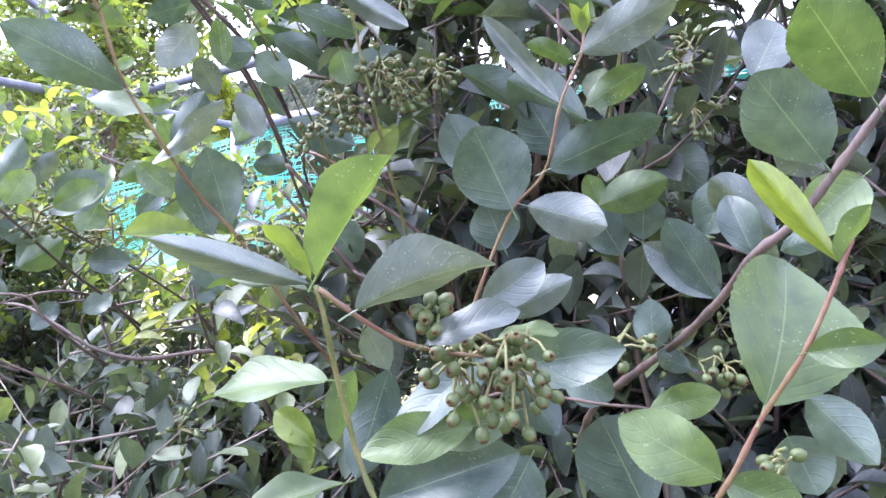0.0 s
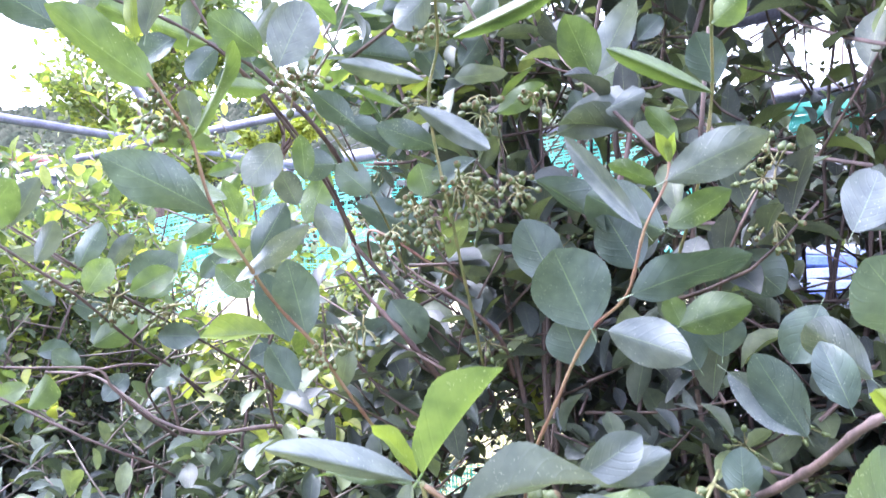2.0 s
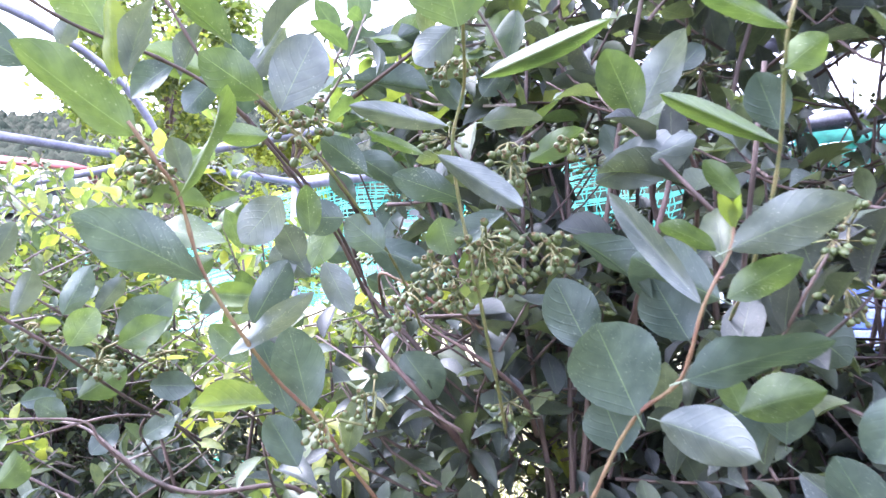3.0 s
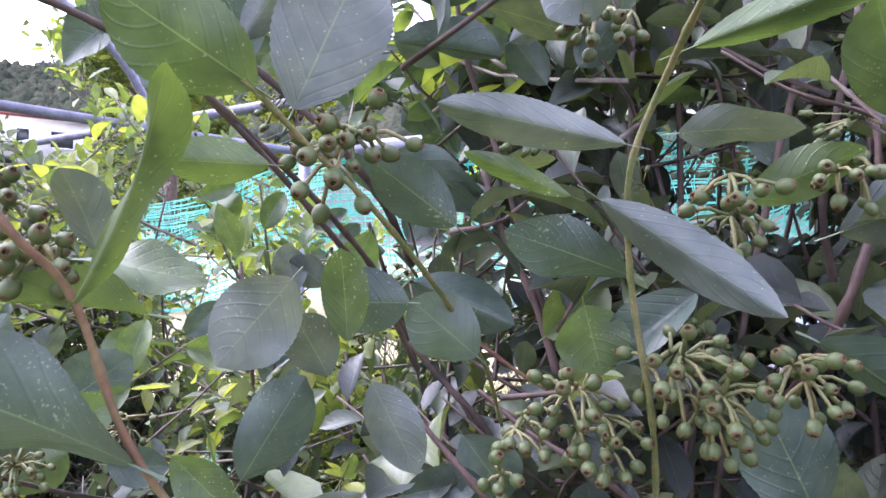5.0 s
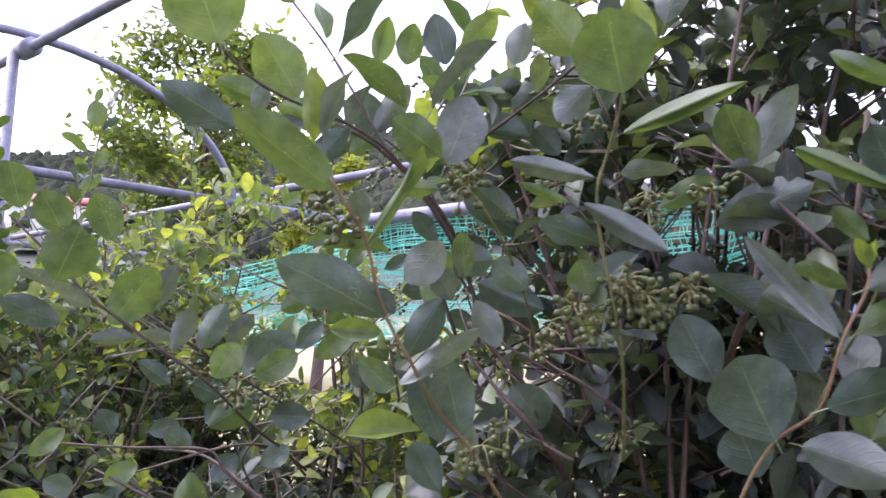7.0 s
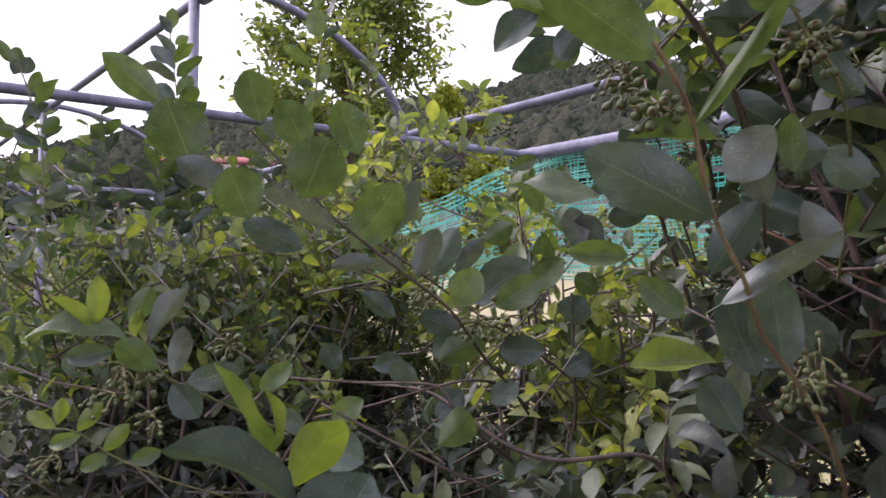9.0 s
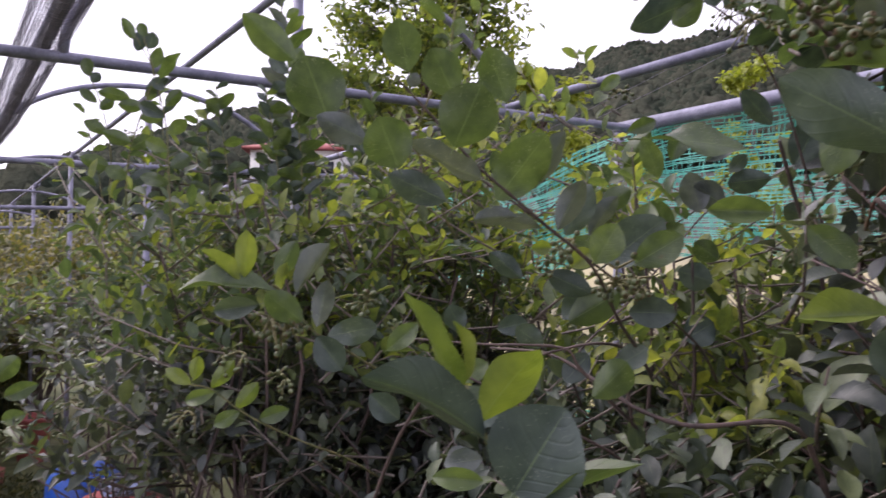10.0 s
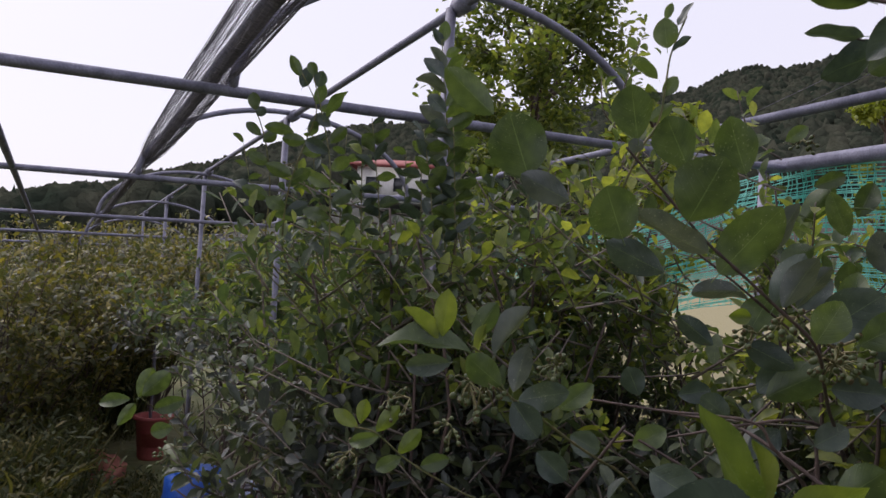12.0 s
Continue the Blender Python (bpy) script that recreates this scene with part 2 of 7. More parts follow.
def tube_data(line, r0, r1, sides=6, base=0, knots=0.0):
    """Verts and faces of a tapered tube along a line."""
    verts, faces = [], []
    n = len(line)
    ref = Vector((0.3, 0.2, 0.93))
    for i, p in enumerate(line):
        d = (line[min(i + 1, n - 1)] - line[max(i - 1, 0)]).normalized()
        if abs(d.dot(ref)) > 0.97:
            ref = Vector((0.9, 0.3, 0.1))
        a = d.cross(ref).normalized()
        b = d.cross(a)
        r = (r0 + (r1 - r0) * i / (n - 1)) * (1 + knots * max(0, math.sin(i * 1.9 + n)) ** 3)
        for k in range(sides):
            w = 2 * math.pi * k / sides
            verts.append(p + (a * math.cos(w) + b * math.sin(w)) * r)
    for i in range(n - 1):
        for k in range(sides):
            q = base + i * sides
            faces.append((q + k, q + (k + 1) % sides, q + sides + (k + 1) % sides, q + sides + k))
    faces.append(tuple(base + k for k in reversed(range(sides))))
    faces.append(tuple(base + (n - 1) * sides + k for k in range(sides)))
    return verts, faces


def tube(name, points, r0, r1, material, parent=None, label="", sides=8, steps=5, straight=False, knots=0.0):
    line = [Vector(p) for p in points] if straight else spline(points, steps)
    v, f = tube_data(line, r0, r1, sides, 0, knots)
    me = bpy.data.meshes.new(name)
    me.from_pydata(v, [], f)
    return finish(name, me, material, parent, label)


def box(bm, size, at=(0, 0, 0), rot=None):
    m = Matrix.Translation(at) @ (rot or Matrix()) @ Matrix.Diagonal((*size, 1))
    return bmesh.ops.create_cube(bm, size=1, matrix=m)["verts"]


def slim_width(s):
    """Outline of a small, more pointed leaf."""
    return max(0.0, math.sin(math.pi * min(1.0, s) ** 1.08)) ** 0.72 * (1 - 0.3 * max(0.0, (s - 0.85) / 0.15))


def half_width(s):
    """Outline of a rounded elliptic leaf with a short point, s from stalk to tip."""
    round_part = max(0.0, math.sin(math.pi * min(1.0, s) ** 1.10)) ** 0.53
    return round_part * (1 - 0.20 * max(0.0, (s - 0.62) / 0.38) ** 1.5) * (1 - 0.4 * max(0.0, (s - 0.92) / 0.08)) * (0.78 + 0.22 * min(1.0, s / 0.16))


def leaf_grid(along, across, fold, curl, wave, teeth, seed, twist=0.0, slim=False):
    """A unit leaf: stalk at the origin, tip at y = 1, 1 wide, facing +z."""
    rnd = random.Random(seed)
    ph = rnd.uniform(0, 6.28)
    verts, faces, uvs = [], [], []
    for i in range(along + 1):
        s = 0.5 - 0.5 * math.cos(math.pi * i / along) if not teeth else 0.35 * (0.5 - 0.5 * math.cos(math.pi * i / along)) + 0.65 * i / along
        w = 0.5 * (half_width(s) if teeth and not slim else slim_width(s)) if 0 < i < along else 0.004
        for k in range(across + 1):
            u = 2 * k / across - 1
            x = u * w
            if teeth and abs(u) == 1 and 0 < i < along:
                x *= 1.0 + (0.014 if i % 2 else -0.014)
            crease = math.sqrt(x * x + 0.0016) - 0.04
            z = crease * fold - curl * (s - 0.25) ** 2 + wave * math.sin(ph + s * 8 + (2 if u > 0 else 0)) * abs(u) ** 2 * w + twist * x * (s - 0.4)
            verts.append((x, s, z))
            uvs.append((0.5 + 0.5 * u, s))
    for i in range(along):
        for k in range(across):
            a = i * (across + 1) + k
            faces.append((a, a + 1, a + across + 2, a + across + 1))
    return verts, faces, uvs


def frame_of(base, tip, roll):
    """Axes of a leaf from its stalk to its tip; roll turns its face about its length, 0 being face up."""
    y = (Vector(tip) - Vector(base))
    length = y.length
    y.normalize()
    up = Vector((0, 0, 1)) if abs(y.z) < 0.97 else Vector((0, -1, 0.2))
    x = y.cross(up).normalized()
    z = x.cross(y)
    m = Matrix((x, y, z)).transposed().to_4x4()
    return Matrix.Translation(base) @ m @ Matrix.Rotation(radians(roll), 4, "Y"), length


class Foliage:
    """Gathers many small leaves, stalks and berries into single meshes."""

    def __init__(self, seed=0, along=4, across=2):
        self.rnd = random.Random(seed)
        self.shapes = [leaf_grid(along, across, f, c, 0.05, False, i) for i, (f, c) in enumerate(((0.35, 0.25), (0.15, 0.12), (0.5, 0.4), (0.25, -0.1)))]
        self.arrays = [(np.array(v), np.array(f), np.array(u)) for v, f, u in self.shapes]
        self.v, self.f, self.u, self.count = [], [], [], 0

    def add(self, base, tip, width, roll):
        m, length = frame_of(base, tip, roll)
        v, f, u = self.rnd.choice(self.arrays)
        a = np.array(m)
        p = v * (width, length, length)
        self.v.append(p @ a[:3, :3].T + a[:3, 3])
        self.f.append(f + self.count)
        self.u.append(u[f.ravel()])
        self.count += len(v)

    def mesh(self, name, material, parent=None, label=""):
        me = bpy.data.meshes.new(name)
        v, f, u = np.concatenate(self.v), np.concatenate(self.f), np.concatenate(self.u)
        me.from_pydata(v.tolist(), [], f.tolist())
        me.uv_layers.new(name="UVMap").data.foreach_set("uv", u.ravel())
        ob = finish(name, me, material, parent, label)
        ob["kind"] = "stuff"
        return ob


class Tubes:
    def __init__(self):
        self.v, self.f = [], []

    def add(self, line, r0, r1, sides=5):
        v, f = tube_data([Vector(p) for p in line], r0, r1, sides, len(self.v))
        self.v += v
        self.f += f

    def mesh(self, name, material, parent=None, label=""):
        me = bpy.data.meshes.new(name)
        me.from_pydata(self.v, [], self.f)
        ob = finish(name, me, material, parent, label)
        ob["kind"] = "stuff"
        return ob


def berry_template(segments, rings):
    """A small pome: nearly round, with a rim and dark hollow where the flower was, towards -z."""
    v, f = [], []
    for i in range(rings + 1):
        a = math.pi * i / rings
        r, z = math.sin(a), math.cos(a)
        if i == rings:
            r, z = 0.18, -0.78
        elif i == rings - 1:
            r, z = 0.38, -1.02
        for k in range(segments):
            w = 2 * math.pi * k / segments
            star = 1 + 0.22 * math.cos(5 * w) if segments > 9 and i == rings - 1 else 1.0
            v.append((r * star * math.cos(w), r * star * math.sin(w), z * 1.17))
    for i in range(rings):
        for k in range(segments):
            q = i * segments
            f.append((q + k, q + segments + k, q + segments + (k + 1) % segments, q + (k + 1) % segments))
    f.append(tuple(rings * segments + k for k in range(segments)))
    return v, f

# ---------------------------------------------------------------- ground, hills, far things
AXIS = radians(57.3)
U = Vector((-math.sin(AXIS), math.cos(AXIS), 0))
V = Vector((math.cos(AXIS), math.sin(AXIS), 0))
G = Vector((-0.549, 2.132, 0))


def at(u, v, z):
    """A place by metres along the tunnel, across it, and height."""
    p = G + U * u + V * v
    return Vector((p.x, p.y, z))


def smooth(a, b, x):
    t = max(0.0, min(1.0, (x - a) / (b - a)))
    return t * t * (3 - 2 * t)


RIDGE_AT = (-60, -30, -8, 2, 8, 13, 20, 32, 38, 47, 51, 58, 66, 90, 150)
RIDGE_UP = (6.0, 8.5, 14.8, 16.2, 16.0, 14.3, 13.2, 12.0, 10.6, 7.4, 5.9, 4.1, 2.6, 2.2, 4.0)


def ridge_angle(az):
    """How high the wooded hills stand, in degrees, by bearing to the left of +y."""
    return float(np.interp(az, RIDGE_AT, RIDGE_UP)) + 0.15 * math.sin(az * 0.9) + 0.08 * math.sin(az * 2.7 + 1)


def ground_height(x, y):
    r, az = math.hypot(x, y), math.degrees(math.atan2(-x, y))
    top = 650 * math.tan(radians(ridge_angle(az)))
    d = Vector((x, y, 0)) - G
    z = 0.045 * max(0.0, min(14.0, d.dot(V) - 0.6)) * smooth(95, 40, abs(az))
    z += top * max(0.0, min(1.0, (r - 20) / 630)) ** 1.15 * (1 + 0.05 * noise.noise((x * 0.008, y * 0.008, 0)) * smooth(60, 200, r))
    return z - 0.35 * top * smooth(680, 2000, r)


bm = bmesh.new()
radii = [0, 0.6, 1.2, 1.8, 2.4, 3, 3.7, 4.5, 5.5, 7, 9, 11, 14, 18, 20, 23, 29, 36, 45, 55, 66, 80, 100, 130, 170, 220, 280, 350, 430, 510, 580, 620, 650, 690, 800, 1100, 2500]
rings = []
for r in radii:
    if r == 0:
        rings.append([bm.verts.new((0, 0, 0))] * 120)
        continue
    ring = []
    for k in range(120):
        a = 2 * math.pi * k / 120
        x, y = -r * math.sin(a), r * math.cos(a)
        ring.append(bm.verts.new((x, y, ground_height(x, y) + 0.03 * noise.noise((x * 1.7, y * 1.7, 3)) * min(1, r / 2))))
    rings.append(ring)
for inner, outer in zip(rings, rings[1:]):
    for k in range(120):
        corners = [inner[k], inner[(k + 1) % 120], outer[(k + 1) % 120], outer[k]]
        bm.faces.new(list(dict.fromkeys(corners)))
bmesh.ops.recalc_face_normals(bm, faces=bm.faces)
ground = tagged(part("ground", bm, GROUND), "rough ground of green weeds and dry pale grass", "ground", kind="structure")
m_nodes, m_links = GROUND.node_tree.nodes, GROUND.node_tree.links
# Dry straw-coloured grass takes over on the field behind the net.
g_geo = m_nodes.new("ShaderNodeNewGeometry")
g_dot = m_nodes.new("ShaderNodeVectorMath")
g_dot.operation = "DOT_PRODUCT"
g_dot.inputs[1].default_value = V
m_links.new(g_geo.outputs["Position"], g_dot.inputs[0])
g_noise = node(m_nodes, "ShaderNodeTexNoise", Scale=0.9, Detail=5.0)
m_links.new(g_geo.outputs["Position"], g_noise.inputs["Vector"])
g_sum = math_node(m_nodes, m_links, "ADD", g_dot.outputs["Value"], math_node(m_nodes, m_links, "MULTIPLY", g_noise.outputs[0], 2.2))
g_mask = m_nodes.new("ShaderNodeMapRange")
g_mask.inputs["From Min"].default_value, g_mask.inputs["From Max"].default_value = G.dot(V) + 1.7, G.dot(V) + 3.0
m_links.new(g_sum, g_mask.inputs["Value"])
g_mix = m_nodes.new("ShaderNodeMix")
g_mix.data_type = "RGBA"
g_old = m_nodes["Principled BSDF"].inputs["Base Color"].links[0].from_socket
m_links.new(g_mask.outputs[0], g_mix.inputs[0])
m_links.new(g_old, g_mix.inputs[6])
g_mix.inputs[7].default_value = (0.28, 0.25, 0.14, 1)
g_sep = m_nodes.new("ShaderNodeSeparateXYZ")
m_links.new(g_geo.outputs["Position"], g_sep.inputs[0])
g_hill = m_nodes.new("ShaderNodeMapRange")
g_hill.inputs["From Min"].default_value, g_hill.inputs["From Max"].default_value = 1.2, 2.5
m_links.new(g_sep.outputs[2], g_hill.inputs["Value"])
g_top = m_nodes.new("ShaderNodeMix")
g_top.data_type = "RGBA"
m_links.new(g_hill.outputs[0], g_top.inputs[0])
m_links.new(g_mix.outputs[2], g_top.inputs[6])
g_top.inputs[7].default_value = (0.036, 0.040, 0.032, 1)
m_links.new(g_top.outputs[2], m_nodes["Principled BSDF"].inputs["Base Color"])


def polar(az, r, z=None):
    x, y = -r * math.sin(radians(az)), r * math.cos(radians(az))
    return Vector((x, y, ground_height(x, y) if z is None else z))


# woods on the hills
rnd = random.Random(5)
ball = bmesh.new()
bmesh.ops.create_icosphere(ball, subdivisions=2, radius=1)
ball_v = np.array([v.co for v in ball.verts])
ball_f = np.array([[v.index for v in f.verts] for f in ball.faces])
ball.free()
crown_v, crown_f, shaker = [], [], np.random.default_rng(6)
for i in range(26000):
    az = rnd.uniform(-25, 75)
    r = 652 * math.sqrt(rnd.random()) if i % 3 else rnd.uniform(60, 400)
    if r < 60 or 27 < az < 40 and r < 95:
        continue
    base = polar(az, r)
    h = rnd.uniform(2.6, 6.0) * (0.6 + 0.4 * smooth(60, 350, r))
    lump = ball_v * (1 + shaker.uniform(-0.34, 0.34, (len(ball_v), 1)))
    crown_f.append(ball_f + len(ball_v) * len(crown_v))
    crown_v.append(lump * (h * 0.5, h * 0.5, h * rnd.uniform(0.6, 0.95)) + np.array(base + Vector((0, 0, h * 0.45))))
canopy = bpy.data.meshes.new("woods")
canopy.from_pydata(np.concatenate(crown_v).tolist(), [], np.concatenate(crown_f).tolist())
canopy.uv_layers.new(name="UVMap")
woods_thing = thing("woods", "dark green woods covering the hillside", "woods", kind="stuff")
finish("canopy", canopy, FOREST, woods_thing)["kind"] = "stuff"


def tree(place, height, crown_low, radius, leaf, count, material, label, seed, lean=0.0):
    """A tapered trunk with limbs and a loose crown of leaves in clumps."""
    rnd = random.Random(seed)
    root = thing("tree", label, "tree", place)
    top = Vector((lean, 0, height))
    tube("trunk", [(0, 0, -0.1), (0.06, 0.03, height * 0.3), top * 0.62, top * 0.93], height * 0.026, 0.02, BARK, root)
    leaves = Foliage(seed, 3, 1)
    clumps = []
    for i in range(26):
        a, s = rnd.uniform(0, 6.28), rnd.random()
        z = crown_low + (height - crown_low) * s
        rr = radius * math.sqrt(max(0.05, math.sin(math.pi * (0.12 + 0.83 * s)))) * rnd.uniform(0.55, 1.0)
        tip = Vector((math.cos(a) * rr + lean * s, math.sin(a) * rr, z))
        start = top * min(0.9, max(0.25, (z - radius * 0.5) / height))
        tube("limb", [start, start.lerp(tip, 0.5) + Vector((0, 0, 0.1 * radius)), tip], height * 0.008, 0.006, BARK, root, sides=5, steps=3)
        clumps += [tip, start.lerp(tip, 0.7)]
    for i in range(count):
        c = rnd.choice(clumps) + Vector((rnd.gauss(0, 1), rnd.gauss(0, 1), rnd.gauss(0, 0.8))) * radius * 0.105
        d = Vector((rnd.gauss(0, 1), rnd.gauss(0, 1), rnd.gauss(-0.2, 0.6))).normalized() * leaf * rnd.uniform(0.7, 1.3)
        leaves.add(c, c + d, leaf * 0.5, rnd.uniform(-70, 70))
    leaves.mesh("crown", material, root)
    return root


tree(polar(24.6, 15), 6.95, 3.9, 2.3, 0.18, 6200, TREE_LEAF, "tall broad-leaved tree with an airy green crown", 3)
tree(polar(15.6, 14), 4.9, 0.9, 1.0, 0.13, 9000, SHRUB_LEAF, "bushy tree with yellow-green leaves", 4)
tree(polar(0.4, 16), 4.9, 1.4, 0.9, 0.13, 4500, SHRUB_LEAF, "small yellow-green tree at the edge of the field", 9)
tree(polar(24.5, 17), 5.3, 1.6, 1.7, 0.15, 9000, TREE_LEAF, "low leafy tree beside the tall one", 8)


def house(place, turn):
    root = thing("house", "white-walled farmhouse with a dark red roof", "house", place)
    root.rotation_euler = (0, 0, turn)
    w, d, h = 8.0, 6.0, 3.1
    bm = bmesh.new()
    box(bm, (w, d, h), (0, 0, h / 2))
    part("wall", bm, WHITE_WALL, root)
    bm = bmesh.new()
    pts = [(-w / 2 - 0.6, -d / 2 - 0.6, h), (w / 2 + 0.6, -d / 2 - 0.6, h), (w / 2 + 0.6, d / 2 + 0.6, h), (-w / 2 - 0.6, d / 2 + 0.6, h)]
    low = [bm.verts.new((x, y, z - 0.12)) for x, y, z in pts]
    up = [bm.verts.new((x, y, z + 0.08)) for x, y, z in pts]
    ridge = [bm.verts.new((-w / 2 + 1.6, 0, h + 1.0)), bm.verts.new((w / 2 - 1.6, 0, h + 1.0))]
    bm.faces.new(low[::-1])
    for a in range(4):
        bm.faces.new((low[a], low[(a + 1) % 4], up[(a + 1) % 4], up[a]))
    bm.faces.new((up[0], up[1], ridge[1], ridge[0]))
    bm.faces.new((up[2], up[3], ridge[0], ridge[1]))
    bm.faces.new((up[1], up[2], ridge[1]))
    bm.faces.new((up[3], up[0], ridge[0]))
    part("roof", bm, ROOF_RED, root)
    for x, ww in ((-2.6, 1.3), (-0.4, 0.9), (2.2, 1.6)):
        win = thing("window", "", "")
        del_keys = [k for k in win.keys()]
        for k in del_keys:
            del win[k]
        win.parent, win.location = root, (x, -d / 2, 1.5)
        bm = bmesh.new()
        box(bm, (ww, 0.06, 1.2), (0, -0.035, 0))
        part("pane", bm, DARK_GLASS, win)
        for sx in (-1, 1):
            bm = bmesh.new()
            box(bm, (0.09, 0.12, 1.36), (sx * ww / 2, -0.05, 0))
            part("frame", bm, WHITE_WALL, win)
        for sz in (-1, 1):
            bm = bmesh.new()
            box(bm, (ww, 0.12, 0.09), (0, -0.05, sz * 0.63))
            part("frame", bm, WHITE_WALL, win)
    return root


house(polar(33.2, 66, 7.7), radians(26))

# ---------------------------------------------------------------- tunnel frame of steel pipe


def pipe(name, parent, a, b, r, steps=1, label=""):
    return tube(name, [a, b], r, r, STEEL, parent, label, sides=10, straight=True)


def clamp(parent, p, r):
    bm = bmesh.new()
    bmesh.ops.create_cone(bm, cap_ends=True, segments=10, radius1=r, radius2=r, depth=r * 2.6)
    bmesh.ops.rotate(bm, verts=bm.verts, matrix=Matrix.Rotation(radians(90), 3, V))
    bmesh.ops.translate(bm, verts=bm.verts, vec=p)
    return part("clamp", bm, STEEL, parent)


def tie_at(u, v):
    return 1.744 - 0.03 * u + 0.0286 * v


def hoop_line(u):
    mid, half = -0.95 - 0.035 * min(u, 2.5), 0.468
    return [at(u, mid + half * math.cos(math.pi * (1 - i / 28)), tie_at(u, mid) - 0.012 + (0.28 - 0.004 * u) * math.sin(math.pi * i / 28)) for i in range(29)]


frame_thing = thing("tunnel_frame", "galvanised steel pipe frame of a fruit tunnel with hoops and posts", "frame")
MID = -0.980
for u in (-2.35, 0.0, 1.2, 2.79, 4.35, 5.95, 7.6):
    tube("hoop", hoop_line(u), 0.0092, 0.0092, STEEL, frame_thing, straight=True)
    pipe("tie", frame_thing, at(u, -4.5, tie_at(u, -4.5)), at(u, -0.02, tie_at(u, 0)), 0.0100)
    pipe("post", frame_thing, at(u + 0.025, MID - 0.015, 0), at(u + 0.025, MID - 0.015, tie_at(u, MID) + 0.235 + 0.012 * u), 0.0112)
    clamp(frame_thing, at(u, MID, tie_at(u, MID) + 0.24 + 0.012 * u), 0.019)
    if u <= 0:
        pipe("post", frame_thing, at(u + 0.07, 0.0, 0), at(u + 0.07, 0.0, tie_at(u, 0)), 0.0150)
pipe("purlin", frame_thing, at(-3.5, MID, 2.010), at(8, MID, 1.83), 0.0095)
pipe("purlin", frame_thing, at(-3.5, -0.348, 1.841), at(8, -0.348, 1.657), 0.0112)
pipe("purlin", frame_thing, at(-4.5, 0.0, 1.80), at(0.08, 0.0, 1.756), 0.0185)
pipe("purlin", frame_thing, at(-3.5, -1.478, 1.762), at(8, -1.357, 1.716), 0.0095)
pipe("purlin", frame_thing, at(-3.5, -1.8, 1.785), at(8, -1.8, 1.48), 0.0095)
pipe("purlin", frame_thing, at(-3.5, -2.4, 1.77), at(8, -2.4, 1.47), 0.0095)

# black bird net rolled up along the purlin
rolled_net = thing("rolled_net", "black bird net rolled up along a pipe", "net")
rnd = random.Random(8)


def roll_axis(u):
    return at(u, -1.441 + 0.0105 * u, 1.748 - 0.004 * u)


def roll_radius(u, k):
    return (0.031 - 0.014 * smooth(0.9, 1.5, u)) * (1 + 0.16 * noise.noise((u * 1.3, k * 0.35, 0)))


def roll_point(u, a, k=0, out=1.0):
    rr = roll_radius(u, k) * out
    return roll_axis(u) + V * (math.cos(a) * rr * 1.12) + Vector((0, 0, math.sin(a) * rr))


for k in range(44):
    a0, tw = 2 * math.pi * k / 44 + rnd.uniform(-0.05, 0.05), 0.35
    strand = Tubes()
    strand.add([roll_point(-1.3 + i * 0.2, a0 + tw * i * 0.2 + 0.05 * math.sin(i * 1.7 + k), k % 7) for i in range(46)], 0.00055, 0.0005, 4)
    one = strand.mesh("strand", NET_BLACK, rolled_net)
    del one["kind"]
wraps = Tubes()
for i in range(250):
    u = -1.3 + i * 0.0112
    wraps.add([roll_point(u + 0.004 * math.sin(k * 1.3 + i * 0.2), 2 * math.pi * k / 18, k % 7) for k in range(19)], 0.0004, 0.0004, 3)
for i in range(130):
    u = -1.3 + i * 0.021
    wraps.add([roll_point(u + 0.006 * math.sin(k + i), -2.4 + 2.7 * k / 9, 3, 0.86) for k in range(10)], 0.0007, 0.0007, 3)
wraps.mesh("net_mesh", NET_BLACK, rolled_net)
# the tight inner turns of the roll lie in its lower half
tube("core", [roll_axis(-1.3 + 0.25 * i) + V * (0.004 * smooth(1.4, 0.9, -1.3 + 0.25 * i)) - Vector((0, 0, 0.006 * smooth(1.4, 0.9, -1.3 + 0.25 * i))) for i in range(37)], 0.0095, 0.0110, NET_BLACK, rolled_net, sides=9, knots=0.12)


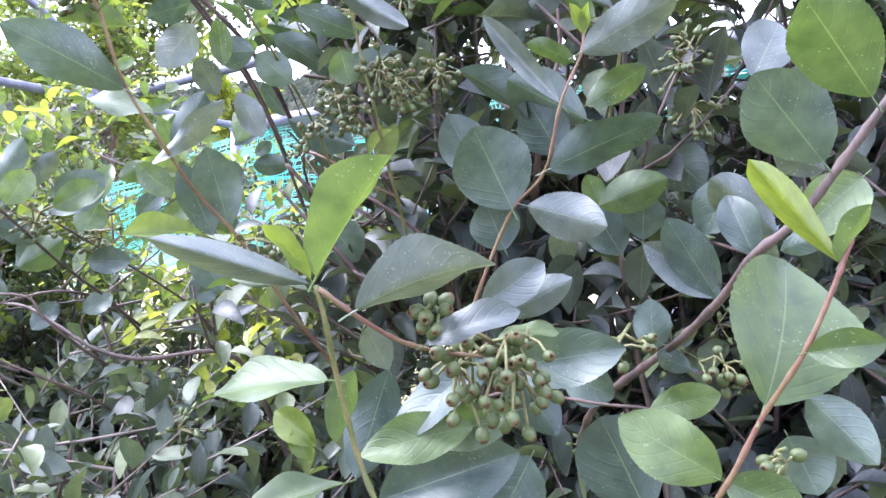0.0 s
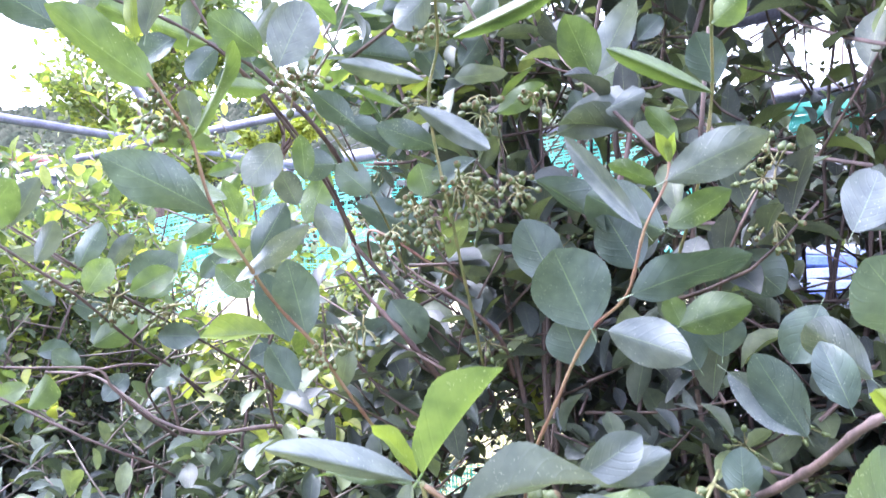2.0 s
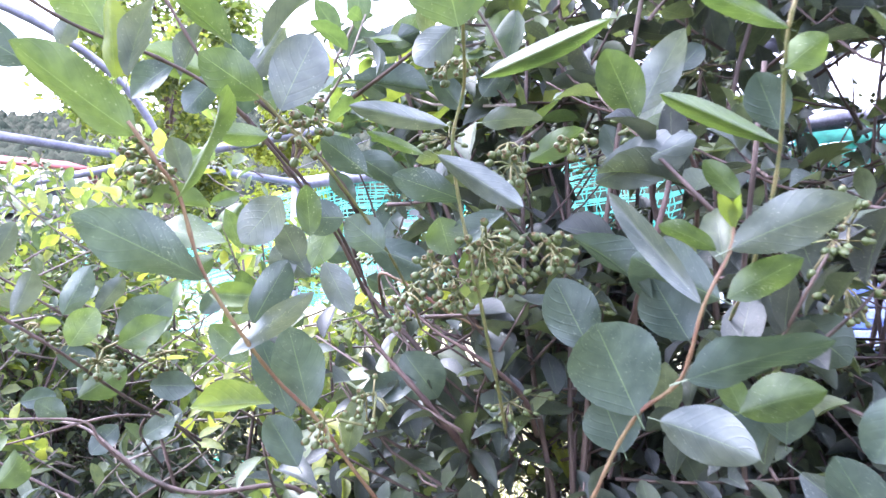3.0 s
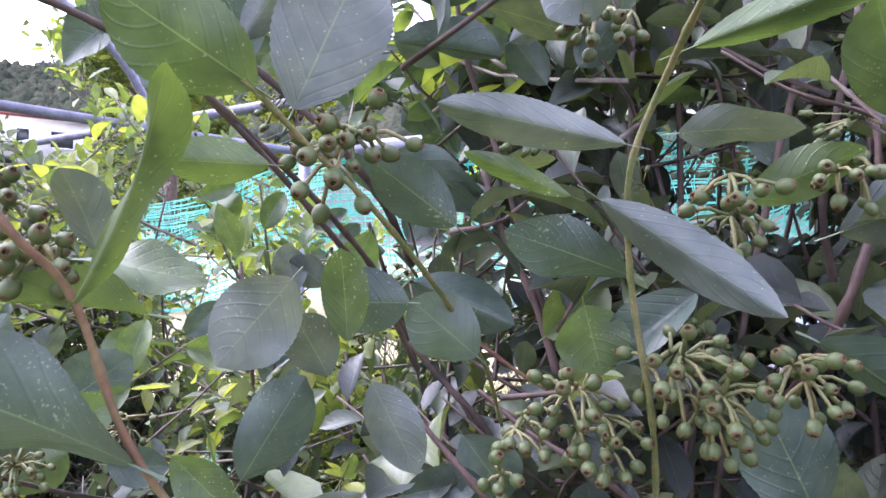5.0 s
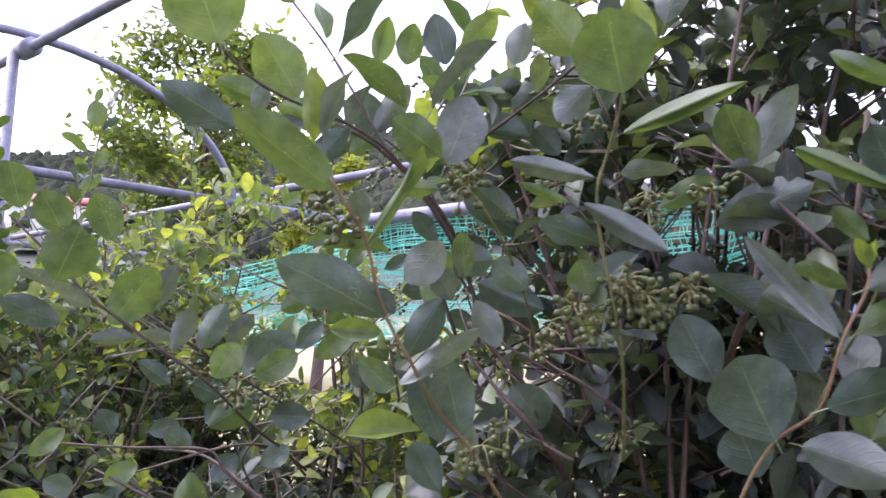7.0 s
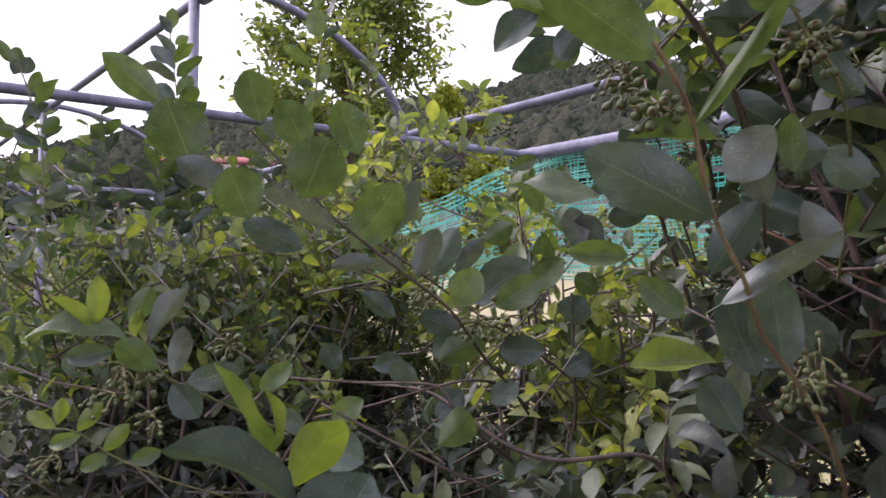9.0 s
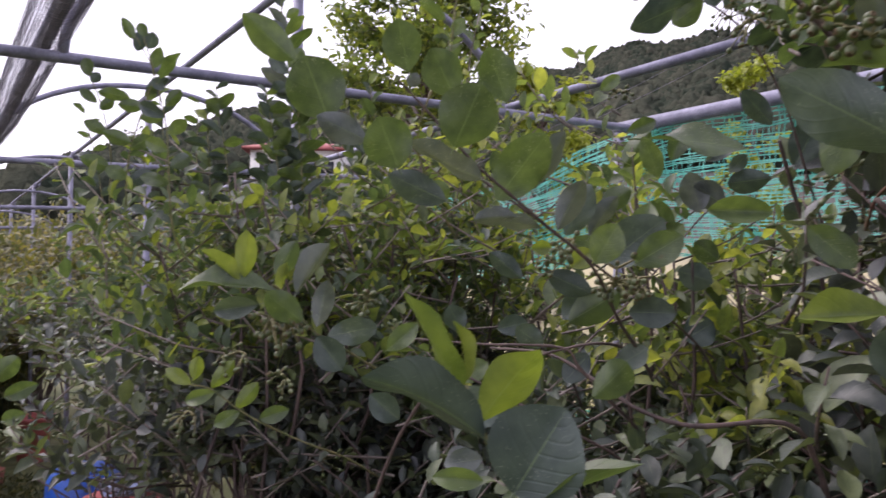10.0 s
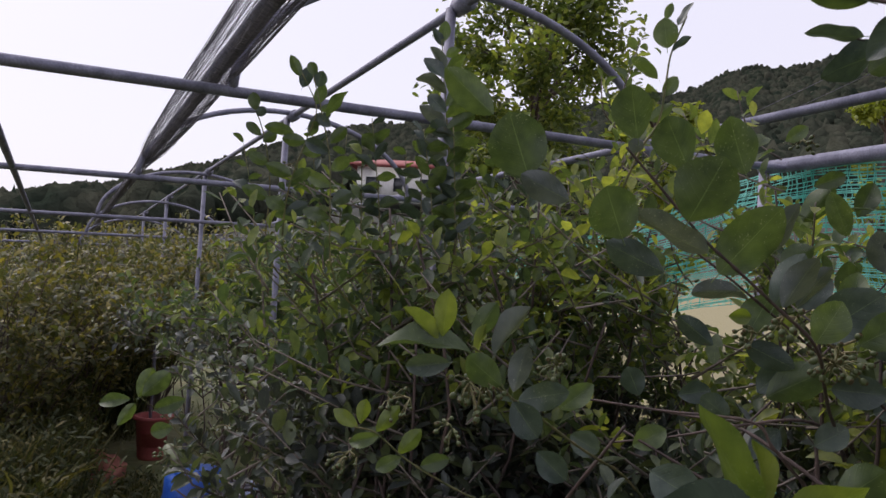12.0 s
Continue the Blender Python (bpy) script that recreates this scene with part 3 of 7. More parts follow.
def green_net(label, high, drop, sag, side, start):
    """A hanging net of flat strands, wavy, its upper edge at a height."""
    root = thing("green_net", label, "net")

    def surf(u, s):
        w = 0.05 * noise.noise((u * 2.3, s * 1.5, 0)) + 0.012 * math.sin(u * 17 + s * 5)
        top = high - 0.0095 * u - sag * smooth(0.05, 0.7, u)
        return at(u, side + w, top - s * (drop * (0.25 + 0.75 * smooth(-1.3, -1.0, u)) + 0.08 * noise.noise((u * 0.9, 1, 2))))

    def ribbon(v, f, points, width, across):
        base = len(v)
        for p in points:
            v.append(p - across * width)
            v.append(p + across * width)
        for i in range(len(points) - 1):
            q = base + 2 * i
            f.append((q, q + 1, q + 3, q + 2))

    for i in range(64):
        v, f = [], []
        s = i / 63
        ribbon(v, f, [surf(start + (1.4 - start) / 101 * k, s + 0.05 * noise.noise((k * 0.13, i * 0.61, 1)) + 0.012 * noise.noise((k * 0.7, i, 4))) for k in range(102)], 0.0012 + 0.0012 * abs(noise.noise((i * 1.7, 2, 6))), Vector((0, 0.3, 0.95)))
        me = bpy.data.meshes.new("strand")
        me.from_pydata(v, [], f)
        finish("strand", me, NET_GREEN, root)
    v, f = [], []
    for i in range(420):
        u = start + (i + 0.6 * math.sin(i * 2.3)) * (1.4 - start) / 419
        ribbon(v, f, [surf(u + 0.02 * noise.noise((k * 0.4, i * 0.7, 5)), k / 16) for k in range(17)], 0.0011, U)
    me = bpy.data.meshes.new("cross_strand")
    me.from_pydata(v, [], f)
    finish("cross_strand", me, NET_GREEN, root)["kind"] = "stuff"


green_net("torn green plastic netting hung along the side pipe", 1.757, 0.36, 0.12, 0.035, -3.7)
green_net("green plastic netting sagging over the grass", 0.92, 0.62, 0.02, 0.12, -1.0)

# ---------------------------------------------------------------- tub, barrel, bucket


def lathe(name, profile, material, parent, segments=32):
    bm = bmesh.new()
    rows = []
    for r, z in profile:
        rows.append([bm.verts.new((r * math.cos(2 * math.pi * k / segments), r * math.sin(2 * math.pi * k / segments), z)) for k in range(segments)])
    for a, b in zip(rows, rows[1:]):
        for k in range(segments):
            bm.faces.new((a[k], a[(k + 1) % segments], b[(k + 1) % segments], b[k]))
    bm.faces.new(rows[0][::-1])
    bm.faces.new(rows[-1])
    return part(name, bm, material, parent)


tub = thing("rubber_tub", "wide shallow red rubber tub turned upside down on the grass", "tub", (-3.0, 2.73, 0.0))
lathe("body", [(0.20, 0), (0.22, 0.10), (0.31, 0.115), (0.33, 0.12), (0.33, 0.14), (0.29, 0.16), (0.285, 0.175), (0.24, 0.19), (0.235, 0.21), (0.19, 0.225), (0.185, 0.25), (0.15, 0.265), (0.02, 0.27)], RED_TUB, tub)
barrel = thing("barrel", "blue plastic barrel standing in the weeds", "barrel", (-3.50, 2.965, 0.0))
lathe("body", [(0.16, 0), (0.175, 0.02), (0.18, 0.13), (0.185, 0.14), (0.18, 0.15), (0.175, 0.25), (0.15, 0.27), (0.02, 0.27)], BLUE_PLASTIC, barrel)
lathe("lid", [(0.13, 0.265), (0.13, 0.28), (0.12, 0.285), (0.02, 0.285)], BLUE_PLASTIC, barrel)
bucket = thing("bucket", "dark red plastic bucket with a flared rim", "bucket", (-4.75, 3.67, 0.0))
lathe("body", [(0.08, 0), (0.09, 0.02), (0.115, 0.28), (0.14, 0.29), (0.14, 0.31), (0.115, 0.31), (0.10, 0.1), (0.02, 0.1)], RED_TUB, bucket)

heap = thing("cloth_heap", "faded brick-red cloth lying in a heap on the weeds", "cloth", (-4.62, 3.0, 0.0))
bm = bmesh.new()
bmesh.ops.create_icosphere(bm, subdivisions=4, radius=1)
for v in bm.verts:
    n = v.co.copy()
    k = 1 + 0.28 * noise.noise(n * 1.7) + 0.12 * noise.noise(n * 5)
    v.co = Vector((n.x * 0.34 * k, n.y * 0.26 * k, max(-0.02, n.z * 0.24 * k + 0.04 * noise.noise(n * 7))))
part("cloth", bm, RED_CLOTH, heap)
bundle = thing("net_bundle", "crumpled grey net and string lying on the tub", "net", (-2.98, 2.74, 0.27))
rnd = random.Random(12)
for k in range(14):
    a = rnd.uniform(0, 6.28)
    pts = [Vector((0.13 * math.cos(a + j * 0.9) * rnd.uniform(0.3, 1), 0.13 * math.sin(a + j * 0.9) * rnd.uniform(0.3, 1), 0.012 + 0.06 * rnd.random())) for j in range(7)]
    tube("strand", pts, 0.008, 0.006, NET_BLACK if k % 3 else STRIPE_WHITE, bundle, sides=5, steps=4)

# ---------------------------------------------------------------- bushes


def add_cluster(stalks, place, down, count, rnd, berry_v, berry_f, out_v, out_f, size=0.0034):
    """A loose umbel of small berries joined to the rest."""
    for i in range(count):
        d = Vector((rnd.gauss(0, 1), rnd.gauss(0, 1), rnd.gauss(0, 0.7)))
        d = (d.normalized() + down * 0.7).normalized()
        c = place + d * rnd.uniform(0.014, 0.032)
        stalks.add([place - down * 0.01, c], 0.0007, 0.0006, 3)
        q = d.to_track_quat("-Z", "Y").to_matrix()
        r = size * rnd.uniform(0.8, 1.15)
        base = len(out_v)
        out_v += [c + q @ (Vector(p) * r) for p in berry_v]
        out_f += [tuple(base + k for k in face) for face in berry_f]


SMALL_V, SMALL_F = berry_template(5, 3)
TINY_V, TINY_F = berry_template(4, 3)


# Darker leaf colour low down also stands in for shade inside the bushes.
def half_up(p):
    """Height below which the light shoots give way to darker, greyer leaves."""
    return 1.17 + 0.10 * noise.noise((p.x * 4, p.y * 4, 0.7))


def bush(place, height, radius, stems, seed, material, label, keep=None, leaf=0.052, twig_leaves=9, twigs=9, clusters=0.22, low=0.25, grade=0, low_material=None):
    """A many-stemmed bush: stems from the ground, twigs with alternate leaves, and berry clusters. keep(p) tells where
    leaves may be; grade 0 is the finest; the last argument is a darker material for the leaves lower down.
    """
    rnd = random.Random(seed)
    root = thing("chokeberry_bush", label, "bush", place, group="chokeberry bushes")
    o = Vector(place)
    leaves, wood, stalks = Foliage(seed, *((7, 2), (5, 2), (3, 1))[grade]), Tubes(), Tubes()
    lower = Foliage(seed + 1, *((7, 2), (5, 2), (3, 1))[grade])
    bv, bf = [], []
    for s in range(stems):
        a, lean = rnd.uniform(0, 6.28), rnd.uniform(0.15, 1.0)
        foot = Vector((math.cos(a), math.sin(a), 0)) * rnd.uniform(0.02, 0.14)
        top = Vector((math.cos(a) * radius * lean, math.sin(a) * radius * lean, height * rnd.uniform(0.72, 1.0) * (1.05 - 0.22 * lean)))
        mid = foot.lerp(top, 0.5) + Vector((rnd.gauss(0, 0.05), rnd.gauss(0, 0.05), 0.08))
        knees = [foot.lerp(mid, g * 2) if g < 0.5 else mid.lerp(top, g * 2 - 1) for g in (0.2, 0.4, 0.6, 0.8)]
        knees = [p + Vector((rnd.gauss(0, 0.03), rnd.gauss(0, 0.03), 0)) for p in knees]
        line = spline([foot - Vector((0, 0, 0.05)), *knees, top], 3)
        if keep is None or all(keep(o + p) or p.z < 0.9 for p in line):
            tube("stem", line, rnd.uniform(0.005, 0.0085), 0.002, BARK, root, sides=5, straight=True)
        for t in range(twigs):
            f = low + (1 - low) * (t + rnd.random()) / twigs
            p = foot.lerp(mid, f * 2) if f < 0.5 else mid.lerp(top, f * 2 - 1)
            b = a + rnd.gauss(0, 1.3) if keep is None else rnd.uniform(0, 6.28)
            d = Vector((math.cos(b), math.sin(b), rnd.uniform(0.1, 1.1))).normalized()
            length = rnd.uniform(0.12, 0.26)
            end = p + d * length
            bend = p.lerp(end, 0.5) + Vector((rnd.gauss(0, 0.012), rnd.gauss(0, 0.012), -0.012))
            if keep is not None and not (keep(o + p) and keep(o + bend) and keep(o + end)):
                continue
            twig = spline([p, bend, end], 2 if grade == 0 else 1)
            wood.add(twig, 0.0024, 0.0011, 3)
            for k in range(twig_leaves):
                g = 0.12 + 0.88 * (k + rnd.random() * 0.4) / twig_leaves
                q = p.lerp(end, g)
                w = k * 2.4 + rnd.gauss(0, 0.4)
                side = d.orthogonal()
                out = (Matrix.Rotation(w, 3, d) @ side).normalized()
                dirn = (out * 0.9 + d * rnd.uniform(0.3, 0.9) + Vector((0, 0, rnd.uniform(-0.2, 0.35)))).normalized()
                size = leaf * rnd.uniform(0.65, 1.2) * (0.75 if g > 0.9 else 1)
                st = q + dirn * 0.002
                tip = st + dirn * size
                if keep is not None and not (keep(o + tip) and keep(o + st)):
                    continue
                (lower if low_material and st.z < half_up(o + st) else leaves).add(st, tip, size * rnd.uniform(0.40, 0.58), rnd.gauss(0, 30))
            if rnd.random() < clusters:
                add_cluster(stalks, end, Vector((0, 0, -0.4)) + d * 0.5, rnd.randint(7, 13) if grade == 0 else rnd.randint(5, 9), rnd, *((SMALL_V, SMALL_F) if seed == 101 else (TINY_V, TINY_F)), bv, bf)
    leaves.mesh("foliage", material, root)
    if lower.v:
        lower.mesh("lower_foliage", low_material, root, "darker, greyer leaves low in the bush")
    wood.mesh("twig", BARK if material is FOLIAGE else TWIG_GREY, root)
    if bv:
        stalks.mesh("berry_stalk", TWIG_GREEN, root)
        me = bpy.data.meshes.new("berry")
        me.from_pydata(bv, [], bf)
        finish("berry", me, BERRY, root)["kind"] = "stuff"
    return root


def open_window(p):
    """The gap between stems through which the sacks show."""
    f = p.y / 2.45
    return f > 0.18 and abs(p.x + 0.026 - 1.13 * f) < 0.012 + 0.052 * f and abs(p.z - 1.39 - 0.05 * f) < 0.012 + 0.058 * f


# openings between the stems of the near row, where the netting and the dry field shine through: x, z and half-width at arm's length
OPENINGS = ((0.12, 1.575, 0.045), (0.20, 1.57, 0.05), (-0.07, 1.465, 0.034), (-0.12, 1.50, 0.022), (-0.08, 1.555, 0.025), (0.08, 1.62, 0.03),
            (-0.14, 1.335, 0.033), (-0.07, 1.35, 0.035), (0.21, 1.40, 0.02), (-0.20, 1.45, 0.03), (0.42, 1.67, 0.05), (0.05, 1.30, 0.02),
            (0.30, 1.72, 0.03), (-0.22, 1.36, 0.026), (0.33, 1.50, 0.02), (0.45, 1.56, 0.03), (0.47, 1.74, 0.05), (0.54, 1.68, 0.05))


def through_opening(p):
    f = (p.y - 0.12) / 0.98
    return f > 0.52 and any(math.hypot(p.x + 0.09 - (x + 0.09) * f, (p.z - 1.45 - (z - 1.45) * f)) < r * (0.36 + 0.34 * f) for x, z, r in OPENINGS)


def clear_of_walk(p):
    """The near bush keeps an arm's length from where one walks past it."""
    if open_window(p) or through_opening(p):
        return False
    # natural gaps in the crown
    if 1.06 < p.z < 1.66 and p.y > 0.74 and p.x < 0.42 and noise.noise((p.x * 4.6, p.z * 4.6, 7.3)) > 0.24:
        return False
    return p.y > 0.60 + 0.10 * math.sin(p.x * 9) * math.sin(p.z * 7) and p.x > -0.25 - 0.04 * (p.y - 0.6) and p.z < 1.75 + 0.42 * smooth(-0.2, 0.2, p.x)


near_bush = bush((0.28, 1.05, 0), 2.12, 0.72, 84, 101, FOLIAGE, "dense dark-leaved chokeberry bush with unripe green berries", clear_of_walk, leaf=0.052, twigs=17, twig_leaves=10, low=0.3)


bush((0.56, 1.02, 0), 2.3, 0.5, 61, 104, FOLIAGE, "tall dark-leaved chokeberry bush behind the others", clear_of_walk, leaf=0.054, twigs=14, low=0.5, clusters=0.25)


# light shows through the thin bush here: x, z and half-width at arm's length
BRIGHT_GAPS = ((-0.46, 1.42, 0.05), (-0.61, 1.34, 0.052), (-0.50, 1.51, 0.035), (-0.40, 1.37, 0.03), (-0.66, 1.46, 0.04), (-0.62, 1.24, 0.05), (-0.72, 1.30, 0.04), (-0.30, 1.42, 0.03), (-0.54, 1.27, 0.03))


def in_bright_gap(p):
    f = (p.y - 0.10) / 1.0
    return any(math.hypot(p.x + 0.11 - (x + 0.11) * f, p.z - 1.45 - (z - 1.45) * f) < r * f for x, z, r in BRIGHT_GAPS)


def in_the_gap(p):
    if in_bright_gap(p):
        return False
    if through_opening(p) or p.z > 1.53 + 0.05 * math.sin(p.x * 31) + 0.27 * smooth(-0.38, -0.58, p.x):
        return False
    if p.x > -0.62 and noise.noise((p.x * 7.2, p.z * 7.2, 2.1)) > 0.34:
        return False
    return not (p.x > -0.10 and p.z < 1.08) and p.y > (0.98 if p.z > 1.3 else 0.80) + 0.25 * abs(p.x + 0.35) and -1.0 < p.x < 0.1


bush((-0.40, 1.52, 0), 1.70, 0.66, 92, 103, FOLIAGE_SUN, "thin-leaved chokeberry bush with bare lower branches", in_the_gap, leaf=0.040, twigs=18, twig_leaves=12, low=0.35, low_material=FOLIAGE_GREY)


def house_gap(p):
    """Between the sprigs one sees the farmhouse."""
    d = p - Vector((-0.37, 0.05, 1.40))
    flat = math.hypot(d.x, d.y)
    az, up = math.degrees(math.atan2(-d.x, d.y)), math.degrees(math.atan2(d.z, flat))
    return 29.6 < az < 36.6 and 5.6 < up < 9.4 and flat > 0.7 and noise.noise((az * 0.5, up * 0.6, 3.1)) > -0.22


def upper_sprigs(p):
    return not house_gap(p) and p.z > 1.30 and p.x < -0.42 - 0.12 * (p.y - 1.0) and p.y > 1.0 and not in_bright_gap(p)


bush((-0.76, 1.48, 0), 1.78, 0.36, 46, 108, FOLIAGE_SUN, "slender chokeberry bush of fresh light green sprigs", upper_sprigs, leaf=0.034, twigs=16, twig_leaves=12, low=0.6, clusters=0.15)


bush((-0.02, 1.0, 0), 1.98, 0.28, 24, 107, FOLIAGE, "upright dark-leaved chokeberry stems with berries", lambda p: clear_of_walk(p) and p.y > 0.74, leaf=0.052, twigs=11, low=0.62, clusters=0.3)


def below_net(p):
    return p.z < 1.50 + 0.05 * math.sin(p.x * 23) and p.y > 1.42 and p.x > -0.62 + 0.25 * (p.y - 1.6) and p.x < -0.08 and not through_opening(p)


bush((-0.32, 1.78, 0), 1.55, 0.36, 44, 109, FOLIAGE_SUN, "low chokeberry bush with fresh leaves in front of the netting", below_net, leaf=0.042, twigs=14, twig_leaves=10, low=0.5, clusters=0.3, low_material=FOLIAGE_GREY)


def before_net(p):
    return 1.38 < p.z < 1.62 and -0.66 < p.x < -0.27 and p.y > 1.12 and not in_bright_gap(p) and noise.noise((p.x * 9, p.z * 9, 5.2)) < 0.12


bush((-0.44, 1.36, 0), 1.66, 0.30, 40, 116, FOLIAGE_MID, "leafy chokeberry sprigs standing before the netting", before_net, leaf=0.042, twigs=13, twig_leaves=10, low=0.6, clusters=0.3)


def top_spray(p):
    return p.z > 1.58 and 0.72 < p.y < 1.2 and -0.34 < p.x < 0.16 and noise.noise((p.x * 6, p.z * 6, 1.7)) < 0.22


bush((-0.10, 0.96, 0), 1.98, 0.26, 22, 115, FOLIAGE_MID, "upright leafy chokeberry shoots with berries at their tips", top_spray, leaf=0.052, twigs=13, twig_leaves=9, low=0.7, clusters=0.35)


def low_front(p):
    return 0.64 < p.y < 1.2 and p.z < 1.2 and p.x > -0.85


bush((-0.48, 0.98, 0), 1.24, 0.44, 40, 106, FOLIAGE_GREY, "low grey-green chokeberry branches at the front of the row", low_front, leaf=0.044, twigs=13, low=0.5, clusters=0.12)


def behind_gap(p):
    if house_gap(p):
        return False
    if p.x > -0.78 and in_bright_gap(p):
        return False
    return p.y > 0.95 + 0.55 * (p.x + 0.9) and p.y > 0.62 and (p.z > 0.98 or p.x > -1.08) and p.x < -0.30 - 0.22 * p.y


second_bush = bush((-1.1, 1.62, 0), 1.72, 0.76, 96, 102, FOLIAGE_MID, "leafy chokeberry bush with light green shoots and berries", behind_gap, leaf=0.034, twigs=21, twig_leaves=15, clusters=0.4, grade=1, low_material=FOLIAGE)
bush((-0.98, 1.10, 0), 1.60, 0.45, 40, 105, FOLIAGE_MID, "leafy young chokeberry bush beside a steel post", behind_gap, leaf=0.036, twigs=16, twig_leaves=13, low=0.4, grade=1, low_material=FOLIAGE)


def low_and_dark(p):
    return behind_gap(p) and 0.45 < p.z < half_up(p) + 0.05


# Extra bushes; their dark foliage also carries the shade at the row's foot.
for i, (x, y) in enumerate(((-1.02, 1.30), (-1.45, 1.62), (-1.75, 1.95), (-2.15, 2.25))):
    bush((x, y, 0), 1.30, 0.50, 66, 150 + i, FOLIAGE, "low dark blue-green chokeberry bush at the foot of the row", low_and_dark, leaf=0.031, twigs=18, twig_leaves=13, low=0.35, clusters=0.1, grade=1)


def off_the_path(p):
    """Leaves of the row end at the edge of the trodden path, where tub and barrel stand."""
    d = Vector((p.x, p.y, 0)) - G
    return not house_gap(p) and not (d.dot(V) < -0.42 and p.z < 0.98 and d.dot(U) < 5.2)


ROW = ((1.1, -0.55, 1.62), (1.9, -0.78, 1.62), (2.8, -0.75, 1.66), (3.7, -0.7, 1.70), (5.0, -0.9, 1.74), (6.2, -0.8, 1.80), (7.4, -0.9, 1.84), (4.6, -0.2, 1.70), (2.4, -0.2, 1.62))
for i, (u, v, h) in enumerate(ROW):
    bush(at(u, v, 0), h, 0.7, 50, 110 + i, FOLIAGE_MID if i < 2 else FOLIAGE_OLIVE, "chokeberry bush in the row under the tunnel", off_the_path, leaf=0.044 if i < 3 else 0.052, twig_leaves=13 if i < 4 else 10, twigs=17, clusters=0.1 if i < 3 else 0, grade=1 if i < 2 else 2, low_material=FOLIAGE if i < 3 else None)
PATH_SIDE = ((4.7, -1.5, 1.60), (5.6, -1.3, 1.70), (6.0, -1.85, 1.74), (7.2, -1.5, 1.82), (8.4, -1.2, 1.88), (8.2, -2.1, 1.88), (9.8, -1.5, 1.98), (3.9, -2.0, 1.52), (11.3, -0.8, 2.0), (4.6, -2.7, 1.6), (6.6, -2.9, 1.8))
for i, (u, v, h) in enumerate(PATH_SIDE):
    bush(at(u, v, 0), h, 0.75, 34, 130 + i, FOLIAGE_OLIVE, "chokeberry bush in the next row, yellowing a little", None, leaf=0.058, twig_leaves=10, twigs=13, clusters=0, grade=2)
for i, (x, y, h) in enumerate(((1.3, 0.75, 1.8), (1.6, 1.6, 1.7))):
    bush((x, y, 0), h, 0.6, 30, 140 + i, FOLIAGE, "dark-leaved chokeberry bush further along the row", lambda p: not open_window(p), leaf=0.058, twigs=10, clusters=0.15, grade=1)

# weeds and grass along the path and behind the netting
weeds = Foliage(31, 3, 1)
rnd = random.Random(32)
for i in range(20000):
    u, v = rnd.uniform(1.6, 6.5), rnd.uniform(-2.4, -1.0)
    tall = 1.1 + 0.9 * smooth(2.2, 4.5, u)
    if i % 3 == 0:
        u, v = rnd.uniform(-3, 6), rnd.uniform(-0.6, 6)
        tall = 0.5
    elif v > -1.4 and u < 4.6:
        tall = 0.4
    p = at(u, v, 0)
    if min((p - tub.location).length, (p - bucket.location).length) < 0.55 or (p - barrel.location).length < 0.3:
        continue
    p.z = ground_height(p.x, p.y) - 0.01
    h = rnd.uniform(0.14, 0.5) * (0.5 + 0.8 * abs(noise.noise((p.x * 0.9, p.y * 0.9, 4)))) * tall
    tip = p + Vector((rnd.gauss(0, 0.22) * h, rnd.gauss(0, 0.22) * h, h))
    weeds.add(p, tip, rnd.uniform(0.004, 0.009), rnd.uniform(-90, 90))
    for k in range(5 if tall > 0.6 else 1):
        q = p.lerp(tip, rnd.uniform(0.4, 1.0))
        weeds.add(q, q + Vector((rnd.gauss(0, 0.03), rnd.gauss(0, 0.03), rnd.gauss(0.01, 0.02))), rnd.uniform(0.012, 0.022), rnd.uniform(-40, 40))
tagged(weeds.mesh("weeds", GRASS), "tall green weeds and grass along the path", "weeds", kind="stuff")


FIELD = leaf_material("field_grass", (0.075, 0.095, 0.030), (0.17, 0.165, 0.07), (0.36, 0.31, 0.17), 0.8, 0.35, True, 0.0, 0.0)
field_grass = Foliage(33, 3, 1)
rnd = random.Random(34)
for i in range(26000):
    p = at(rnd.uniform(-3.0, 4.5), 0.1 + 5.5 * rnd.random() ** 1.6, 0)
    p.z = ground_height(p.x, p.y) - 0.01
    h = rnd.uniform(0.06, 0.24) * (0.5 + abs(noise.noise((p.x * 1.4, p.y * 1.4, 9))))
    field_grass.add(p, p + Vector((rnd.gauss(0, 0.4) * h, rnd.gauss(0, 0.4) * h, h)), rnd.uniform(0.004, 0.009), rnd.uniform(-90, 90))
tagged(field_grass.mesh("field_grass", FIELD), "short green and straw-coloured grass of the open field", "grass", kind="stuff")

# ---------------------------------------------------------------- sacks behind the bush


def sack_stack(place):
    root = thing("sack_stack", "folded blue and white striped sacks stacked on a dark crate", "sacks", place)
    bm = bmesh.new()
    box(bm, (0.7, 0.5, 1.28), (0, 0, 0.64))
    bmesh.ops.bevel(bm, geom=bm.edges, offset=0.02, segments=2, affect="EDGES")
    part("crate", bm, NET_BLACK, root)
    r = random.Random(3)
    for i in range(8):
        bm = bmesh.new()
        box(bm, (0.66 + r.uniform(-0.05, 0.05), 0.46, 0.030), (r.uniform(-0.03, 0.03), 0, 1.30 + i * 0.032))
        bmesh.ops.subdivide_edges(bm, edges=bm.edges, cuts=5, use_grid_fill=True)
        for v in bm.verts:
            v.co.z += 0.022 * noise.noise((v.co.x * 11, v.co.y * 9, i * 3))
            v.co.x += 0.02 * noise.noise((v.co.z * 9, v.co.y * 7, i))
        part("sack", bm, STRIPE_BLUE if i % 3 == 0 else STRIPE_WHITE, root)
    return root


